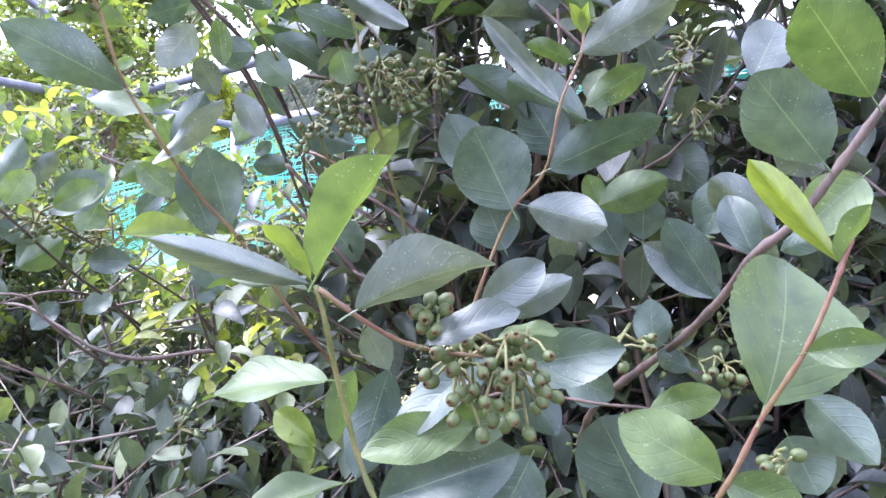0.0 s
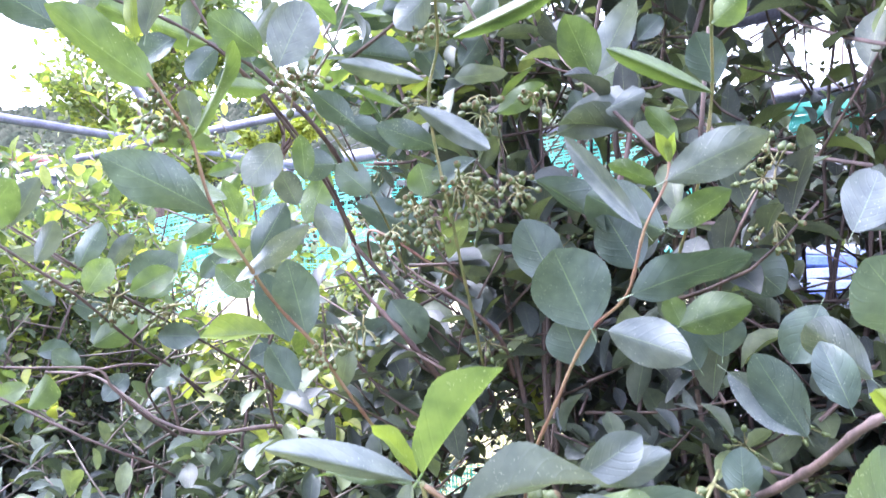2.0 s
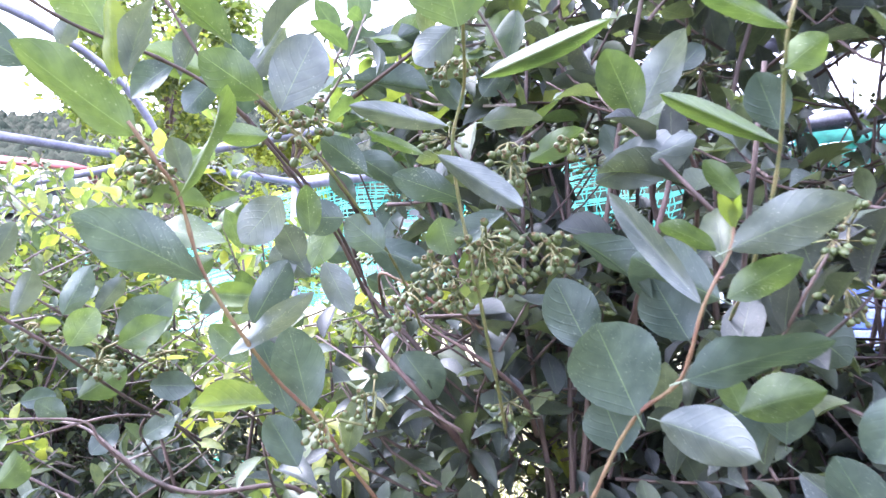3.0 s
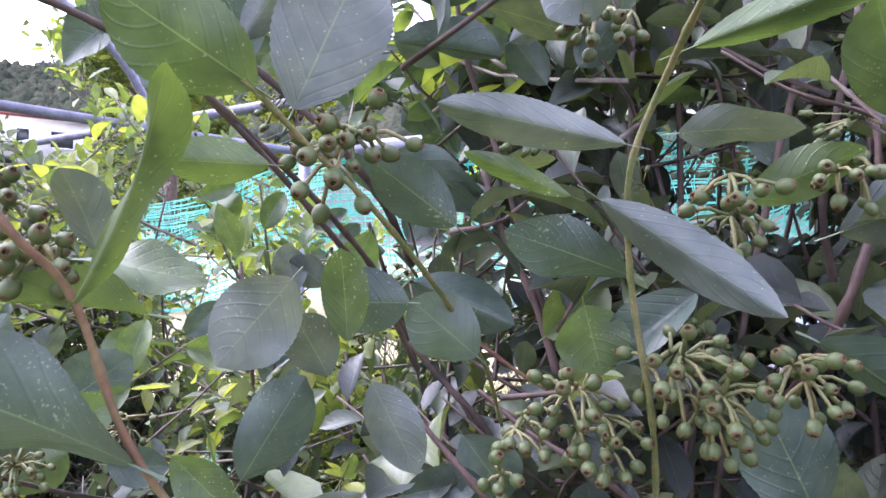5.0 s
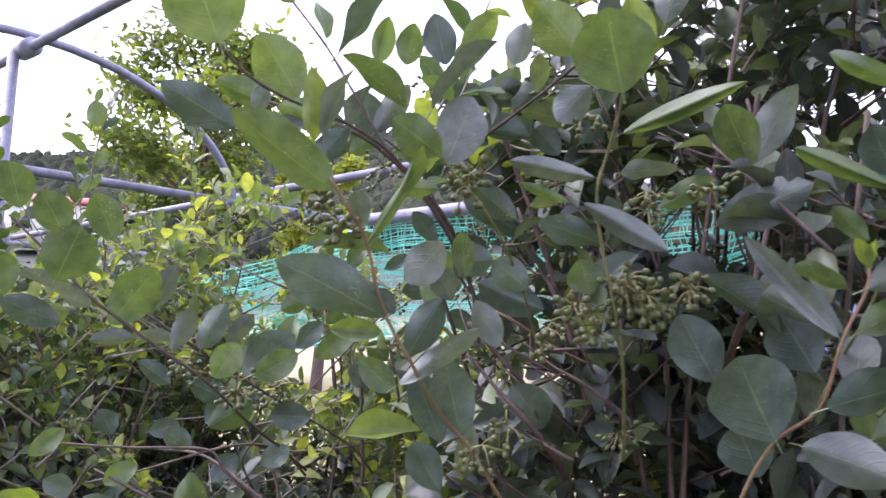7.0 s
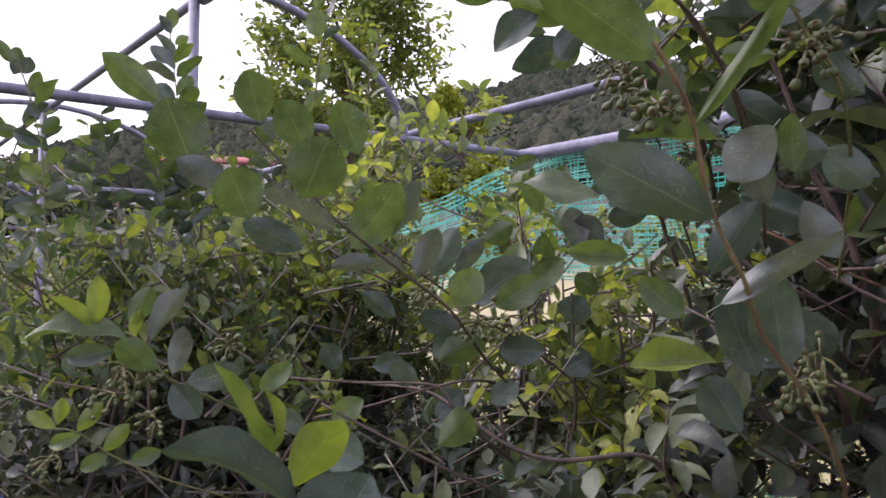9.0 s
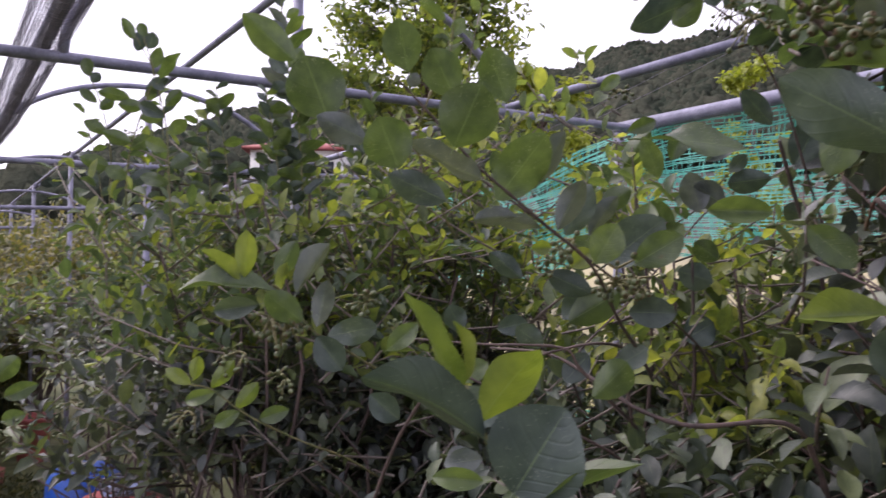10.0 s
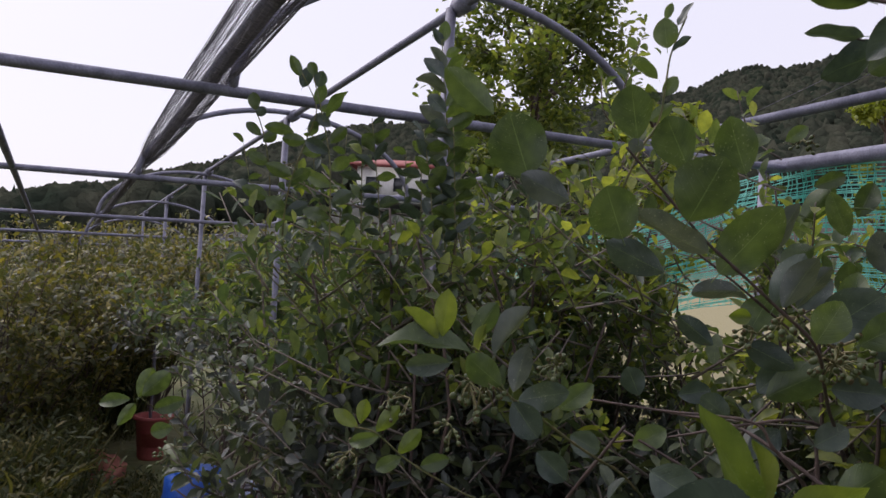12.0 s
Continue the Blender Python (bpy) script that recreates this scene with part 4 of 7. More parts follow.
sack_stack((1.12, 2.45, 0.0))

# ---------------------------------------------------------------- shoots, leaves and berry clusters that stand out
HERO_SHAPES = [dict(along=46, across=8, fold=f, curl=c, wave=w, teeth=True, seed=i, twist=k)
               for i, (f, c, w, k) in enumerate(((0.26, 0.14, 0.08, 0.1), (0.14, 0.26, 0.11, -0.25), (0.40, 0.08, 0.07, 0.15), (0.20, -0.10, 0.10, 0.3), (0.32, 0.32, 0.09, -0.1), (0.10, 0.10, 0.13, -0.35)))]
HERO_MESHES = {}
pick = random.Random(77)


def stalked_leaf(material, shape, k):
    """A leaf mesh with its stalk, shared by all leaves of that shape and material."""
    key = (material.name, k)
    if key not in HERO_MESHES:
        v, f, uv = leaf_grid(**shape, slim=material is LEAF_YOUNG)
        base = len(v)
        for s, w in ((-0.13, 0.013), (-0.06, 0.011), (0.02, 0.009)):
            for dx, dz in ((-w, 0), (0, -w), (w, 0), (0, w)):
                v.append((dx, s, dz - shape["curl"] * (s - 0.25) ** 2))
                uv.append((0.5, 0.01))
        for i in range(2):
            for j in range(4):
                q = base + 4 * i
                f.append((q + j, q + (j + 1) % 4, q + 4 + (j + 1) % 4, q + 4 + j))
        me = bpy.data.meshes.new("leaf")
        me.from_pydata(v, [], f)
        layer = me.uv_layers.new(name="UVMap")
        for lp in me.loops:
            layer.data[lp.index].uv = uv[lp.vertex_index]
        for poly in me.polygons:
            poly.use_smooth = True
        me.materials.append(material)
        HERO_MESHES[key] = me
    return HERO_MESHES[key]


def hang(ob, parent):
    """Parent ob, whose place is given in the world, under a part of an unturned thing."""
    ob.parent = parent
    ob.matrix_parent_inverse = Matrix.Translation(-(parent.parent.location if parent.parent else parent.location))
    return ob


def shoot(bush_thing, material, points, r0, r1, rooted=True):
    """A stem of its own, given in the world; its thick end runs on down into the bush."""
    pts = [Vector(p) for p in points]
    foot, before = (pts[0], pts[1]) if r0 >= r1 else (pts[-1], pts[-2])
    on = (foot - before).normalized()
    more = [foot + on * 0.04 + Vector((0, 0.02, -0.006)), foot + on * 0.06 + Vector((0.004, 0.07, -0.025)), foot + on * 0.07 + Vector((0.01, 0.13, -0.06))]
    if rooted:
        pts = [*more[::-1], *pts] if r0 >= r1 else [*pts, *more]
    return tube("shoot", [p - bush_thing.location for p in pts], r0 * 0.64, r1 * 0.64, material, bush_thing, sides=8, steps=6, knots=0.34)


def leaf(stem, material, base, tip, width, roll):
    m, length = frame_of(base, tip, roll)
    k = pick.randrange(len(HERO_SHAPES))
    ob = new("leaf", stalked_leaf(material, HERO_SHAPES[k], k))
    ob.matrix_basis = m @ Matrix.Diagonal((width, length, length, 1))
    return hang(ob, stem)


def berry_mesh():
    v, f = berry_template(15, 9)
    me = bpy.data.meshes.new("berry")
    me.from_pydata([Vector(p) for p in v], [], f)
    for poly in me.polygons:
        poly.use_smooth = True
        poly.material_index = 1 if poly.center.z < -0.98 else 0
    me.materials.append(BERRY)
    me.materials.append(CALYX)
    return me


BERRY_MESH = berry_mesh()


def cluster(bush_thing, centre, spread, count, droop, berry=0.0026):
    """A corymb: branching stalks, each with a berry at its end."""
    c = Vector(centre)
    root = c + Vector((0, spread * 0.3, spread * 0.35))
    tubes, ends = Tubes(), []
    for i in range(count):
        for attempt in range(12):
            d = Vector((pick.gauss(0, 1), pick.gauss(-0.25, 0.8), pick.gauss(-droop * 0.5, 0.75))).normalized()
            p = c + d * spread * pick.uniform(0.45, 1.0)
            if all((p - q).length > 0.0056 for q, _ in ends):
                break
        ends.append((p, d))
    o = bush_thing.location
    joints = [root.lerp(c, 0.4) + Vector((pick.gauss(0, 0.3), pick.gauss(0, 0.2), pick.gauss(0, 0.2))) * spread for k in range(4)]
    for j in joints:
        tubes.add([root - o, root.lerp(j, 0.5) - o, j - o], 0.0012, 0.0009, 5)
    for p, d in ends:
        j = min(joints, key=lambda q: (q - p).length)
        tubes.add([j - o, j.lerp(p, 0.5) + Vector((0, 0, 0.1 * spread)) - o, p - o], 0.0008, 0.0007, 5)
    stalk = tubes.mesh("stalk", TWIG_GREEN, bush_thing)
    del stalk["kind"]
    for p, d in ends:
        b = new("berry", BERRY_MESH)
        r = berry * pick.uniform(0.82, 1.12)
        q = (d + Vector((pick.gauss(0, 0.3), -0.35, -0.15))).normalized().to_track_quat("-Z", "Y").to_matrix().to_4x4()
        b.matrix_basis = Matrix.Translation(p) @ q @ Matrix.Diagonal((r, r, r, 1))
        hang(b, stalk)


# green shoot with a berry cluster at the front
sh = shoot(near_bush, TWIG_GREEN, [(-0.024, 0.347, 1.195), (-0.034, 0.341, 1.222), (-0.040, 0.330, 1.250), (-0.043, 0.319, 1.270), (-0.044, 0.304, 1.287), (-0.047, 0.298, 1.302)], 0.0024, 0.0016)
leaf(sh, LEAF_GREEN, (-0.047, 0.298, 1.306), (-0.017, 0.276, 1.353), 0.026, -1)
leaf(sh, LEAF_PALE_SHEEN, (-0.050, 0.297, 1.303), (-0.105, 0.272, 1.320), 0.013, 85)
leaf(sh, LEAF_YOUNG, (-0.049, 0.298, 1.305), (-0.065, 0.292, 1.328), 0.012, 38)
leaf(sh, LEAF_GREEN, (-0.051, 0.301, 1.301), (-0.092, 0.303, 1.307), 0.017, -18)
leaf(sh, LEAF_GREEN, (-0.048, 0.335, 1.260), (-0.112, 0.350, 1.255), 0.029, -32)
leaf(sh, LEAF_GREEN, (-0.038, 0.349, 1.262), (-0.048, 0.356, 1.228), 0.016, 25)
leaf(sh, LEAF_YOUNG, (-0.058, 0.366, 1.223), (-0.081, 0.375, 1.239), 0.016, -62)
leaf(sh, LEAF_GREEN, (-0.043, 0.357, 1.207), (-0.089, 0.357, 1.195), 0.021, -20)
leaf(sh, LEAF_YOUNG, (-0.061, 0.366, 1.216), (-0.070, 0.366, 1.231), 0.011, -79)
# side twig that bears the cluster
sh = shoot(near_bush, TWIG_RED, [(-0.046, 0.298, 1.301), (-0.030, 0.303, 1.289), (-0.015, 0.314, 1.279), (0.003, 0.324, 1.273), (0.022, 0.334, 1.270)], 0.0017, 0.0013, False)
leaf(sh, LEAF_PALE_SHEEN, (-0.031, 0.298, 1.293), (0.023, 0.277, 1.318), 0.028, -42)
leaf(sh, LEAF_PALE_SHEEN, (-0.003, 0.309, 1.278), (0.034, 0.303, 1.295), 0.018, 49)
leaf(sh, LEAF_GREEN, (0.020, 0.386, 1.229), (-0.038, 0.376, 1.218), 0.026, -62)
leaf(sh, LEAF_GREEN, (0.044, 0.406, 1.233), (-0.004, 0.396, 1.220), 0.026, -76)
leaf(sh, LEAF, (0.028, 0.395, 1.264), (-0.023, 0.386, 1.224), 0.029, -52)
leaf(sh, LEAF, (-0.028, 0.445, 1.251), (-0.048, 0.447, 1.187), 0.032, 82)
leaf(sh, LEAF, (-0.032, 0.418, 1.181), (0.044, 0.406, 1.210), 0.043, 79)
leaf(sh, LEAF, (0.036, 0.415, 1.255), (0.101, 0.394, 1.268), 0.032, 86)
leaf(sh, LEAF, (0.038, 0.405, 1.261), (0.067, 0.406, 1.220), 0.028, -87)
leaf(sh, LEAF_PALE_SHEEN, (0.023, 0.353, 1.292), (0.053, 0.353, 1.313), 0.021, 87)
leaf(sh, LEAF_PALE_SHEEN, (0.034, 0.364, 1.286), (0.066, 0.353, 1.305), 0.017, -78)
leaf(sh, LEAF_GREEN, (0.031, 0.364, 1.276), (0.061, 0.364, 1.282), 0.013, 33)
leaf(sh, LEAF_PALE_SHEEN, (-0.021, 0.344, 1.263), (-0.031, 0.334, 1.284), 0.015, 54)
leaf(sh, LEAF, (-0.001, 0.458, 1.167), (0.030, 0.457, 1.195), 0.038, 79)
cluster(near_bush, (0.027, 0.337, 1.264), 0.0330, 28, 0.50, 0.0031)
cluster(near_bush, (0.016, 0.330, 1.270), 0.0210, 12, 0.50, 0.0031)
cluster(near_bush, (0.043, 0.335, 1.267), 0.0210, 13, 0.50, 0.0031)
cluster(near_bush, (0.000, 0.302, 1.291), 0.0120, 9, 0.00, 0.0031)
cluster(near_bush, (0.109, 0.424, 1.266), 0.0193, 10, 0.50, 0.0031)
cluster(near_bush, (0.162, 0.425, 1.254), 0.0161, 9, 0.50, 0.0031)
cluster(near_bush, (0.156, 0.336, 1.222), 0.0114, 7, 0.50, 0.0031)
# stout brown shoot at the edge of the bush
sh = shoot(near_bush, BARK, [(0.132, 0.475, 1.248), (0.143, 0.434, 1.269), (0.152, 0.393, 1.294), (0.157, 0.363, 1.316), (0.174, 0.352, 1.333), (0.190, 0.341, 1.359), (0.207, 0.330, 1.388)], 0.0042, 0.0030)
leaf(sh, LEAF, (0.181, 0.341, 1.359), (0.144, 0.330, 1.398), 0.039, 49)
leaf(sh, LEAF_GREEN, (0.186, 0.310, 1.382), (0.146, 0.289, 1.420), 0.034, 35)
leaf(sh, LEAF_PALE_SHEEN, (0.209, 0.452, 1.332), (0.162, 0.441, 1.368), 0.027, 62)
leaf(sh, LEAF, (0.185, 0.484, 1.291), (0.148, 0.472, 1.343), 0.030, 58)
leaf(sh, LEAF_PALE_SHEEN, (0.141, 0.502, 1.329), (0.187, 0.484, 1.294), 0.027, 89)
leaf(sh, LEAF_PALE_SHEEN, (0.174, 0.399, 1.415), (0.195, 0.408, 1.452), 0.029, 56)
leaf(sh, LEAF_GREEN, (0.228, 0.391, 1.359), (0.187, 0.382, 1.327), 0.030, -67)
leaf(sh, LEAF_PALE_SHEEN, (0.187, 0.351, 1.357), (0.163, 0.351, 1.365), 0.016, 72)
leaf(sh, LEAF, (0.202, 0.501, 1.375), (0.183, 0.502, 1.336), 0.034, -77)
leaf(sh, LEAF, (0.175, 0.373, 1.319), (0.193, 0.362, 1.327), 0.013, -86)
leaf(sh, LEAF, (0.183, 0.423, 1.318), (0.170, 0.431, 1.355), 0.023, -80)
# reddish shoot with a large round leaf
sh = shoot(near_bush, TWIG_RED, [(0.123, 0.316, 1.216), (0.135, 0.305, 1.248), (0.145, 0.289, 1.276), (0.154, 0.283, 1.302), (0.161, 0.282, 1.321)], 0.0021, 0.0015)
leaf(sh, LEAF_GREEN, (0.137, 0.305, 1.253), (0.164, 0.328, 1.317), 0.060, 56)
leaf(sh, LEAF_YOUNG, (0.158, 0.286, 1.311), (0.114, 0.266, 1.349), 0.013, 49)
leaf(sh, LEAF_GREEN, (0.145, 0.287, 1.276), (0.169, 0.274, 1.281), 0.015, 86)
leaf(sh, LEAF_GREEN, (0.124, 0.321, 1.219), (0.082, 0.330, 1.243), 0.029, -82)
leaf(sh, LEAF_GREEN, (0.123, 0.316, 1.219), (0.154, 0.307, 1.207), 0.023, 79)
leaf(sh, LEAF_GREEN, (0.156, 0.283, 1.311), (0.161, 0.272, 1.333), 0.011, -15)
# low leaves beside it
sh = shoot(near_bush, BARK, [(0.073, 0.446, 1.234), (0.096, 0.426, 1.233), (0.119, 0.416, 1.232), (0.137, 0.406, 1.224)], 0.0018, 0.0012)
leaf(sh, LEAF_GREEN, (0.120, 0.416, 1.232), (0.156, 0.405, 1.242), 0.020, 81)
leaf(sh, LEAF, (0.124, 0.438, 1.167), (0.096, 0.436, 1.225), 0.053, 79)
leaf(sh, LEAF, (0.193, 0.385, 1.244), (0.222, 0.376, 1.213), 0.027, -88)
leaf(sh, LEAF, (0.128, 0.435, 1.262), (0.126, 0.434, 1.293), 0.022, 163)
leaf(sh, LEAF, (0.153, 0.445, 1.250), (0.132, 0.445, 1.261), 0.014, 85)
leaf(sh, LEAF, (0.078, 0.455, 1.247), (0.107, 0.446, 1.234), 0.026, 80)
leaf(sh, LEAF, (0.192, 0.406, 1.219), (0.208, 0.407, 1.189), 0.034, -68)
leaf(sh, LEAF, (0.059, 0.467, 1.193), (0.041, 0.468, 1.157), 0.039, -81)
# upright red shoot with broad dusty leaves
sh = shoot(near_bush, TWIG_RED, [(0.032, 0.553, 1.298), (0.044, 0.542, 1.331), (0.056, 0.526, 1.357), (0.075, 0.505, 1.380), (0.083, 0.489, 1.422), (0.096, 0.483, 1.454), (0.098, 0.482, 1.473)], 0.0024, 0.0014)
leaf(sh, LEAF, (0.054, 0.526, 1.355), (0.026, 0.519, 1.412), 0.058, 70)
leaf(sh, LEAF, (0.077, 0.500, 1.380), (0.144, 0.464, 1.409), 0.035, -51)
leaf(sh, LEAF_PALE_SHEEN, (0.063, 0.506, 1.355), (0.115, 0.492, 1.340), 0.034, -86)
leaf(sh, LEAF_GREEN, (0.117, 0.531, 1.358), (0.163, 0.521, 1.376), 0.030, -84)
leaf(sh, LEAF_GREEN, (0.119, 0.531, 1.358), (0.108, 0.530, 1.380), 0.017, 72)
leaf(sh, LEAF_PALE_SHEEN, (0.083, 0.494, 1.424), (0.034, 0.516, 1.490), 0.016, -87)
leaf(sh, LEAF_PALE_SHEEN, (0.096, 0.483, 1.455), (0.152, 0.457, 1.483), 0.031, -69)
leaf(sh, LEAF_YOUNG, (0.098, 0.482, 1.466), (0.088, 0.476, 1.486), 0.010, 18)
leaf(sh, LEAF_YOUNG, (0.098, 0.482, 1.466), (0.098, 0.476, 1.486), 0.009, 22)
leaf(sh, LEAF_GREEN, (0.106, 0.519, 1.428), (0.146, 0.508, 1.453), 0.023, -77)
leaf(sh, LEAF_GREEN, (0.096, 0.508, 1.456), (0.066, 0.517, 1.474), 0.016, 49)
leaf(sh, LEAF, (0.051, 0.552, 1.327), (0.036, 0.551, 1.363), 0.039, 79)
leaf(sh, LEAF, (0.094, 0.560, 1.400), (0.069, 0.558, 1.441), 0.041, 74)
leaf(sh, LEAF, (0.157, 0.562, 1.335), (0.155, 0.551, 1.369), 0.032, -2)
leaf(sh, LEAF, (0.143, 0.572, 1.324), (0.121, 0.571, 1.359), 0.035, 74)
leaf(sh, LEAF, (0.188, 0.619, 1.416), (0.226, 0.620, 1.383), 0.043, -70)
leaf(sh, LEAF, (0.035, 0.600, 1.389), (0.008, 0.598, 1.440), 0.041, 80)
cluster(near_bush, (0.194, 0.557, 1.480), 0.0266, 14, 0.50)
cluster(near_bush, (0.202, 0.568, 1.433), 0.0262, 14, 0.50)
# red leader with paired leaves
sh = shoot(near_bush, TWIG_RED, [(-0.233, 0.436, 1.512), (-0.221, 0.447, 1.492), (-0.214, 0.462, 1.476), (-0.205, 0.478, 1.435), (-0.187, 0.499, 1.398), (-0.174, 0.535, 1.367), (-0.153, 0.560, 1.339), (-0.130, 0.587, 1.299)], 0.0016, 0.0024)
leaf(sh, LEAF, (-0.204, 0.479, 1.430), (-0.268, 0.450, 1.464), 0.034, 62)
leaf(sh, LEAF_GREEN, (-0.214, 0.462, 1.475), (-0.171, 0.433, 1.531), 0.0095, -70)
leaf(sh, LEAF_GREEN, (-0.232, 0.442, 1.506), (-0.292, 0.417, 1.548), 0.034, 51)
leaf(sh, LEAF_PALE_SHEEN, (-0.198, 0.510, 1.385), (-0.140, 0.490, 1.425), 0.015, -76)
leaf(sh, LEAF, (-0.158, 0.559, 1.345), (-0.170, 0.541, 1.403), 0.034, 42)
leaf(sh, LEAF, (-0.173, 0.569, 1.339), (-0.195, 0.560, 1.393), 0.027, 80)
leaf(sh, LEAF_YOUNG, (-0.194, 0.607, 1.343), (-0.250, 0.582, 1.342), 0.027, -43)
leaf(sh, LEAF, (-0.178, 0.614, 1.295), (-0.201, 0.608, 1.333), 0.029, 90)
leaf(sh, LEAF_GREEN, (-0.202, 0.479, 1.472), (-0.247, 0.475, 1.475), 0.020, 31)
leaf(sh, LEAF_PALE_SHEEN, (-0.221, 0.485, 1.489), (-0.225, 0.472, 1.513), 0.015, 31)
leaf(sh, LEAF, (-0.200, 0.559, 1.402), (-0.174, 0.545, 1.445), 0.026, -59)
leaf(sh, LEAF_GREEN, (-0.244, 0.596, 1.399), (-0.216, 0.601, 1.373), 0.023, 87)
cluster(near_bush, (-0.249, 0.482, 1.500), 0.0146, 12, 0.50)
cluster(near_bush, (-0.143, 0.572, 1.329), 0.0215, 14, 0.50)
# dark branch behind, with leaves turned all ways
sh = shoot(near_bush, BARK, [(-0.235, 0.735, 1.585), (-0.270, 0.715, 1.612), (-0.315, 0.704, 1.630), (-0.365, 0.702, 1.646), (-0.410, 0.700, 1.662)], 0.0046, 0.0026)
leaf(sh, LEAF, (-0.255, 0.706, 1.605), (-0.275, 0.690, 1.655), 0.034, 60)
leaf(sh, LEAF_GREEN, (-0.300, 0.700, 1.622), (-0.355, 0.690, 1.640), 0.032, 70)
leaf(sh, LEAF, (-0.330, 0.700, 1.630), (-0.370, 0.695, 1.600), 0.030, -80)
leaf(sh, LEAF_PALE_SHEEN, (-0.260, 0.700, 1.615), (-0.225, 0.690, 1.660), 0.026, -60)
leaf(sh, LEAF_GREEN, (-0.370, 0.700, 1.645), (-0.420, 0.690, 1.665), 0.030, 60)
leaf(sh, LEAF, (-0.290, 0.705, 1.620), (-0.315, 0.690, 1.583), 0.027, 75)
# twig with the large berry cluster
sh = shoot(near_bush, TWIG_GREEN, [(-0.186, 0.451, 1.544), (-0.169, 0.459, 1.532), (-0.158, 0.476, 1.520), (-0.145, 0.489, 1.508), (-0.131, 0.523, 1.489)], 0.0013, 0.0016)
leaf(sh, LEAF_GREEN, (-0.168, 0.459, 1.532), (-0.196, 0.434, 1.549), 0.026, 67)
leaf(sh, LEAF_PALE_SHEEN, (-0.168, 0.494, 1.534), (-0.149, 0.500, 1.586), 0.035, 89)
leaf(sh, LEAF_PALE_SHEEN, (-0.067, 0.512, 1.530), (-0.126, 0.492, 1.537), 0.015, 75)
leaf(sh, LEAF_GREEN, (-0.082, 0.523, 1.514), (-0.117, 0.509, 1.525), 0.008, 73)
leaf(sh, LEAF_PALE_SHEEN, (-0.073, 0.519, 1.513), (-0.018, 0.507, 1.479), 0.018, -86)
leaf(sh, LEAF, (-0.058, 0.549, 1.489), (-0.104, 0.533, 1.503), 0.022, 62)
leaf(sh, LEAF_GREEN, (-0.172, 0.486, 1.516), (-0.200, 0.474, 1.515), 0.014, 79)
leaf(sh, LEAF, (-0.120, 0.532, 1.503), (-0.148, 0.517, 1.523), 0.021, 68)
leaf(sh, LEAF, (-0.136, 0.544, 1.475), (-0.166, 0.542, 1.474), 0.025, 84)
leaf(sh, LEAF, (-0.111, 0.559, 1.455), (-0.137, 0.554, 1.476), 0.026, 82)
leaf(sh, LEAF_PALE_SHEEN, (-0.170, 0.510, 1.483), (-0.194, 0.512, 1.454), 0.028, 76)
leaf(sh, LEAF_GREEN, (-0.156, 0.534, 1.461), (-0.159, 0.530, 1.494), 0.017, -175)
leaf(sh, LEAF_PALE_SHEEN, (-0.149, 0.547, 1.445), (-0.131, 0.552, 1.412), 0.021, -78)
leaf(sh, LEAF_PALE_SHEEN, (-0.167, 0.556, 1.445), (-0.178, 0.542, 1.470), 0.021, 52)
cluster(near_bush, (-0.153, 0.492, 1.522), 0.0224, 24, 0.50)
cluster(near_bush, (-0.026, 0.533, 1.511), 0.0185, 16, 0.50)
cluster(near_bush, (-0.040, 0.534, 1.458), 0.0215, 22, 0.40)
cluster(near_bush, (-0.025, 0.532, 1.446), 0.0190, 22, 0.40)
cluster(near_bush, (0.000, 0.534, 1.454), 0.0175, 18, 0.40)
cluster(near_bush, (-0.062, 0.556, 1.424), 0.0180, 18, 0.50)
cluster(near_bush, (-0.092, 0.570, 1.426), 0.0150, 11, 0.40)
cluster(near_bush, (0.016, 0.546, 1.528), 0.0165, 14, 0.40)
cluster(near_bush, (-0.070, 0.560, 1.583), 0.0170, 14, 0.40)
cluster(near_bush, (-0.232, 0.470, 1.486), 0.0150, 14, 0.50)
cluster(near_bush, (-0.073, 0.554, 1.439), 0.0211, 18, 0.50)
cluster(near_bush, (-0.102, 0.555, 1.411), 0.0118, 6, 0.50)
# forked pale stem
sh = shoot(near_bush, TWIG_GREEN, [(-0.048, 0.545, 1.439), (-0.059, 0.534, 1.484), (-0.064, 0.519, 1.522), (-0.057, 0.500, 1.551), (-0.056, 0.448, 1.568), (-0.056, 0.435, 1.587)], 0.0021, 0.0014)
leaf(sh, LEAF_GREEN, (-0.058, 0.438, 1.565), (-0.070, 0.421, 1.610), 0.049, 29)
leaf(sh, LEAF_GREEN, (-0.081, 0.481, 1.607), (-0.109, 0.475, 1.639), 0.034, 65)
leaf(sh, LEAF_GREEN, (-0.047, 0.515, 1.562), (0.030, 0.502, 1.593), 0.015, -74)
leaf(sh, LEAF_GREEN, (0.066, 0.600, 1.558), (0.040, 0.582, 1.605), 0.034, 40)
leaf(sh, LEAF_PALE_SHEEN, (0.068, 0.600, 1.563), (0.097, 0.594, 1.622), 0.029, -77)
leaf(sh, LEAF_GREEN, (0.058, 0.602, 1.535), (0.099, 0.592, 1.560), 0.024, -81)
leaf(sh, LEAF_PALE_SHEEN, (0.036, 0.594, 1.510), (0.103, 0.575, 1.541), 0.037, -81)
leaf(sh, LEAF, (0.017, 0.567, 1.468), (0.074, 0.565, 1.435), 0.029, -40)
leaf(sh, LEAF_GREEN, (-0.014, 0.558, 1.518), (0.022, 0.549, 1.538), 0.019, -78)
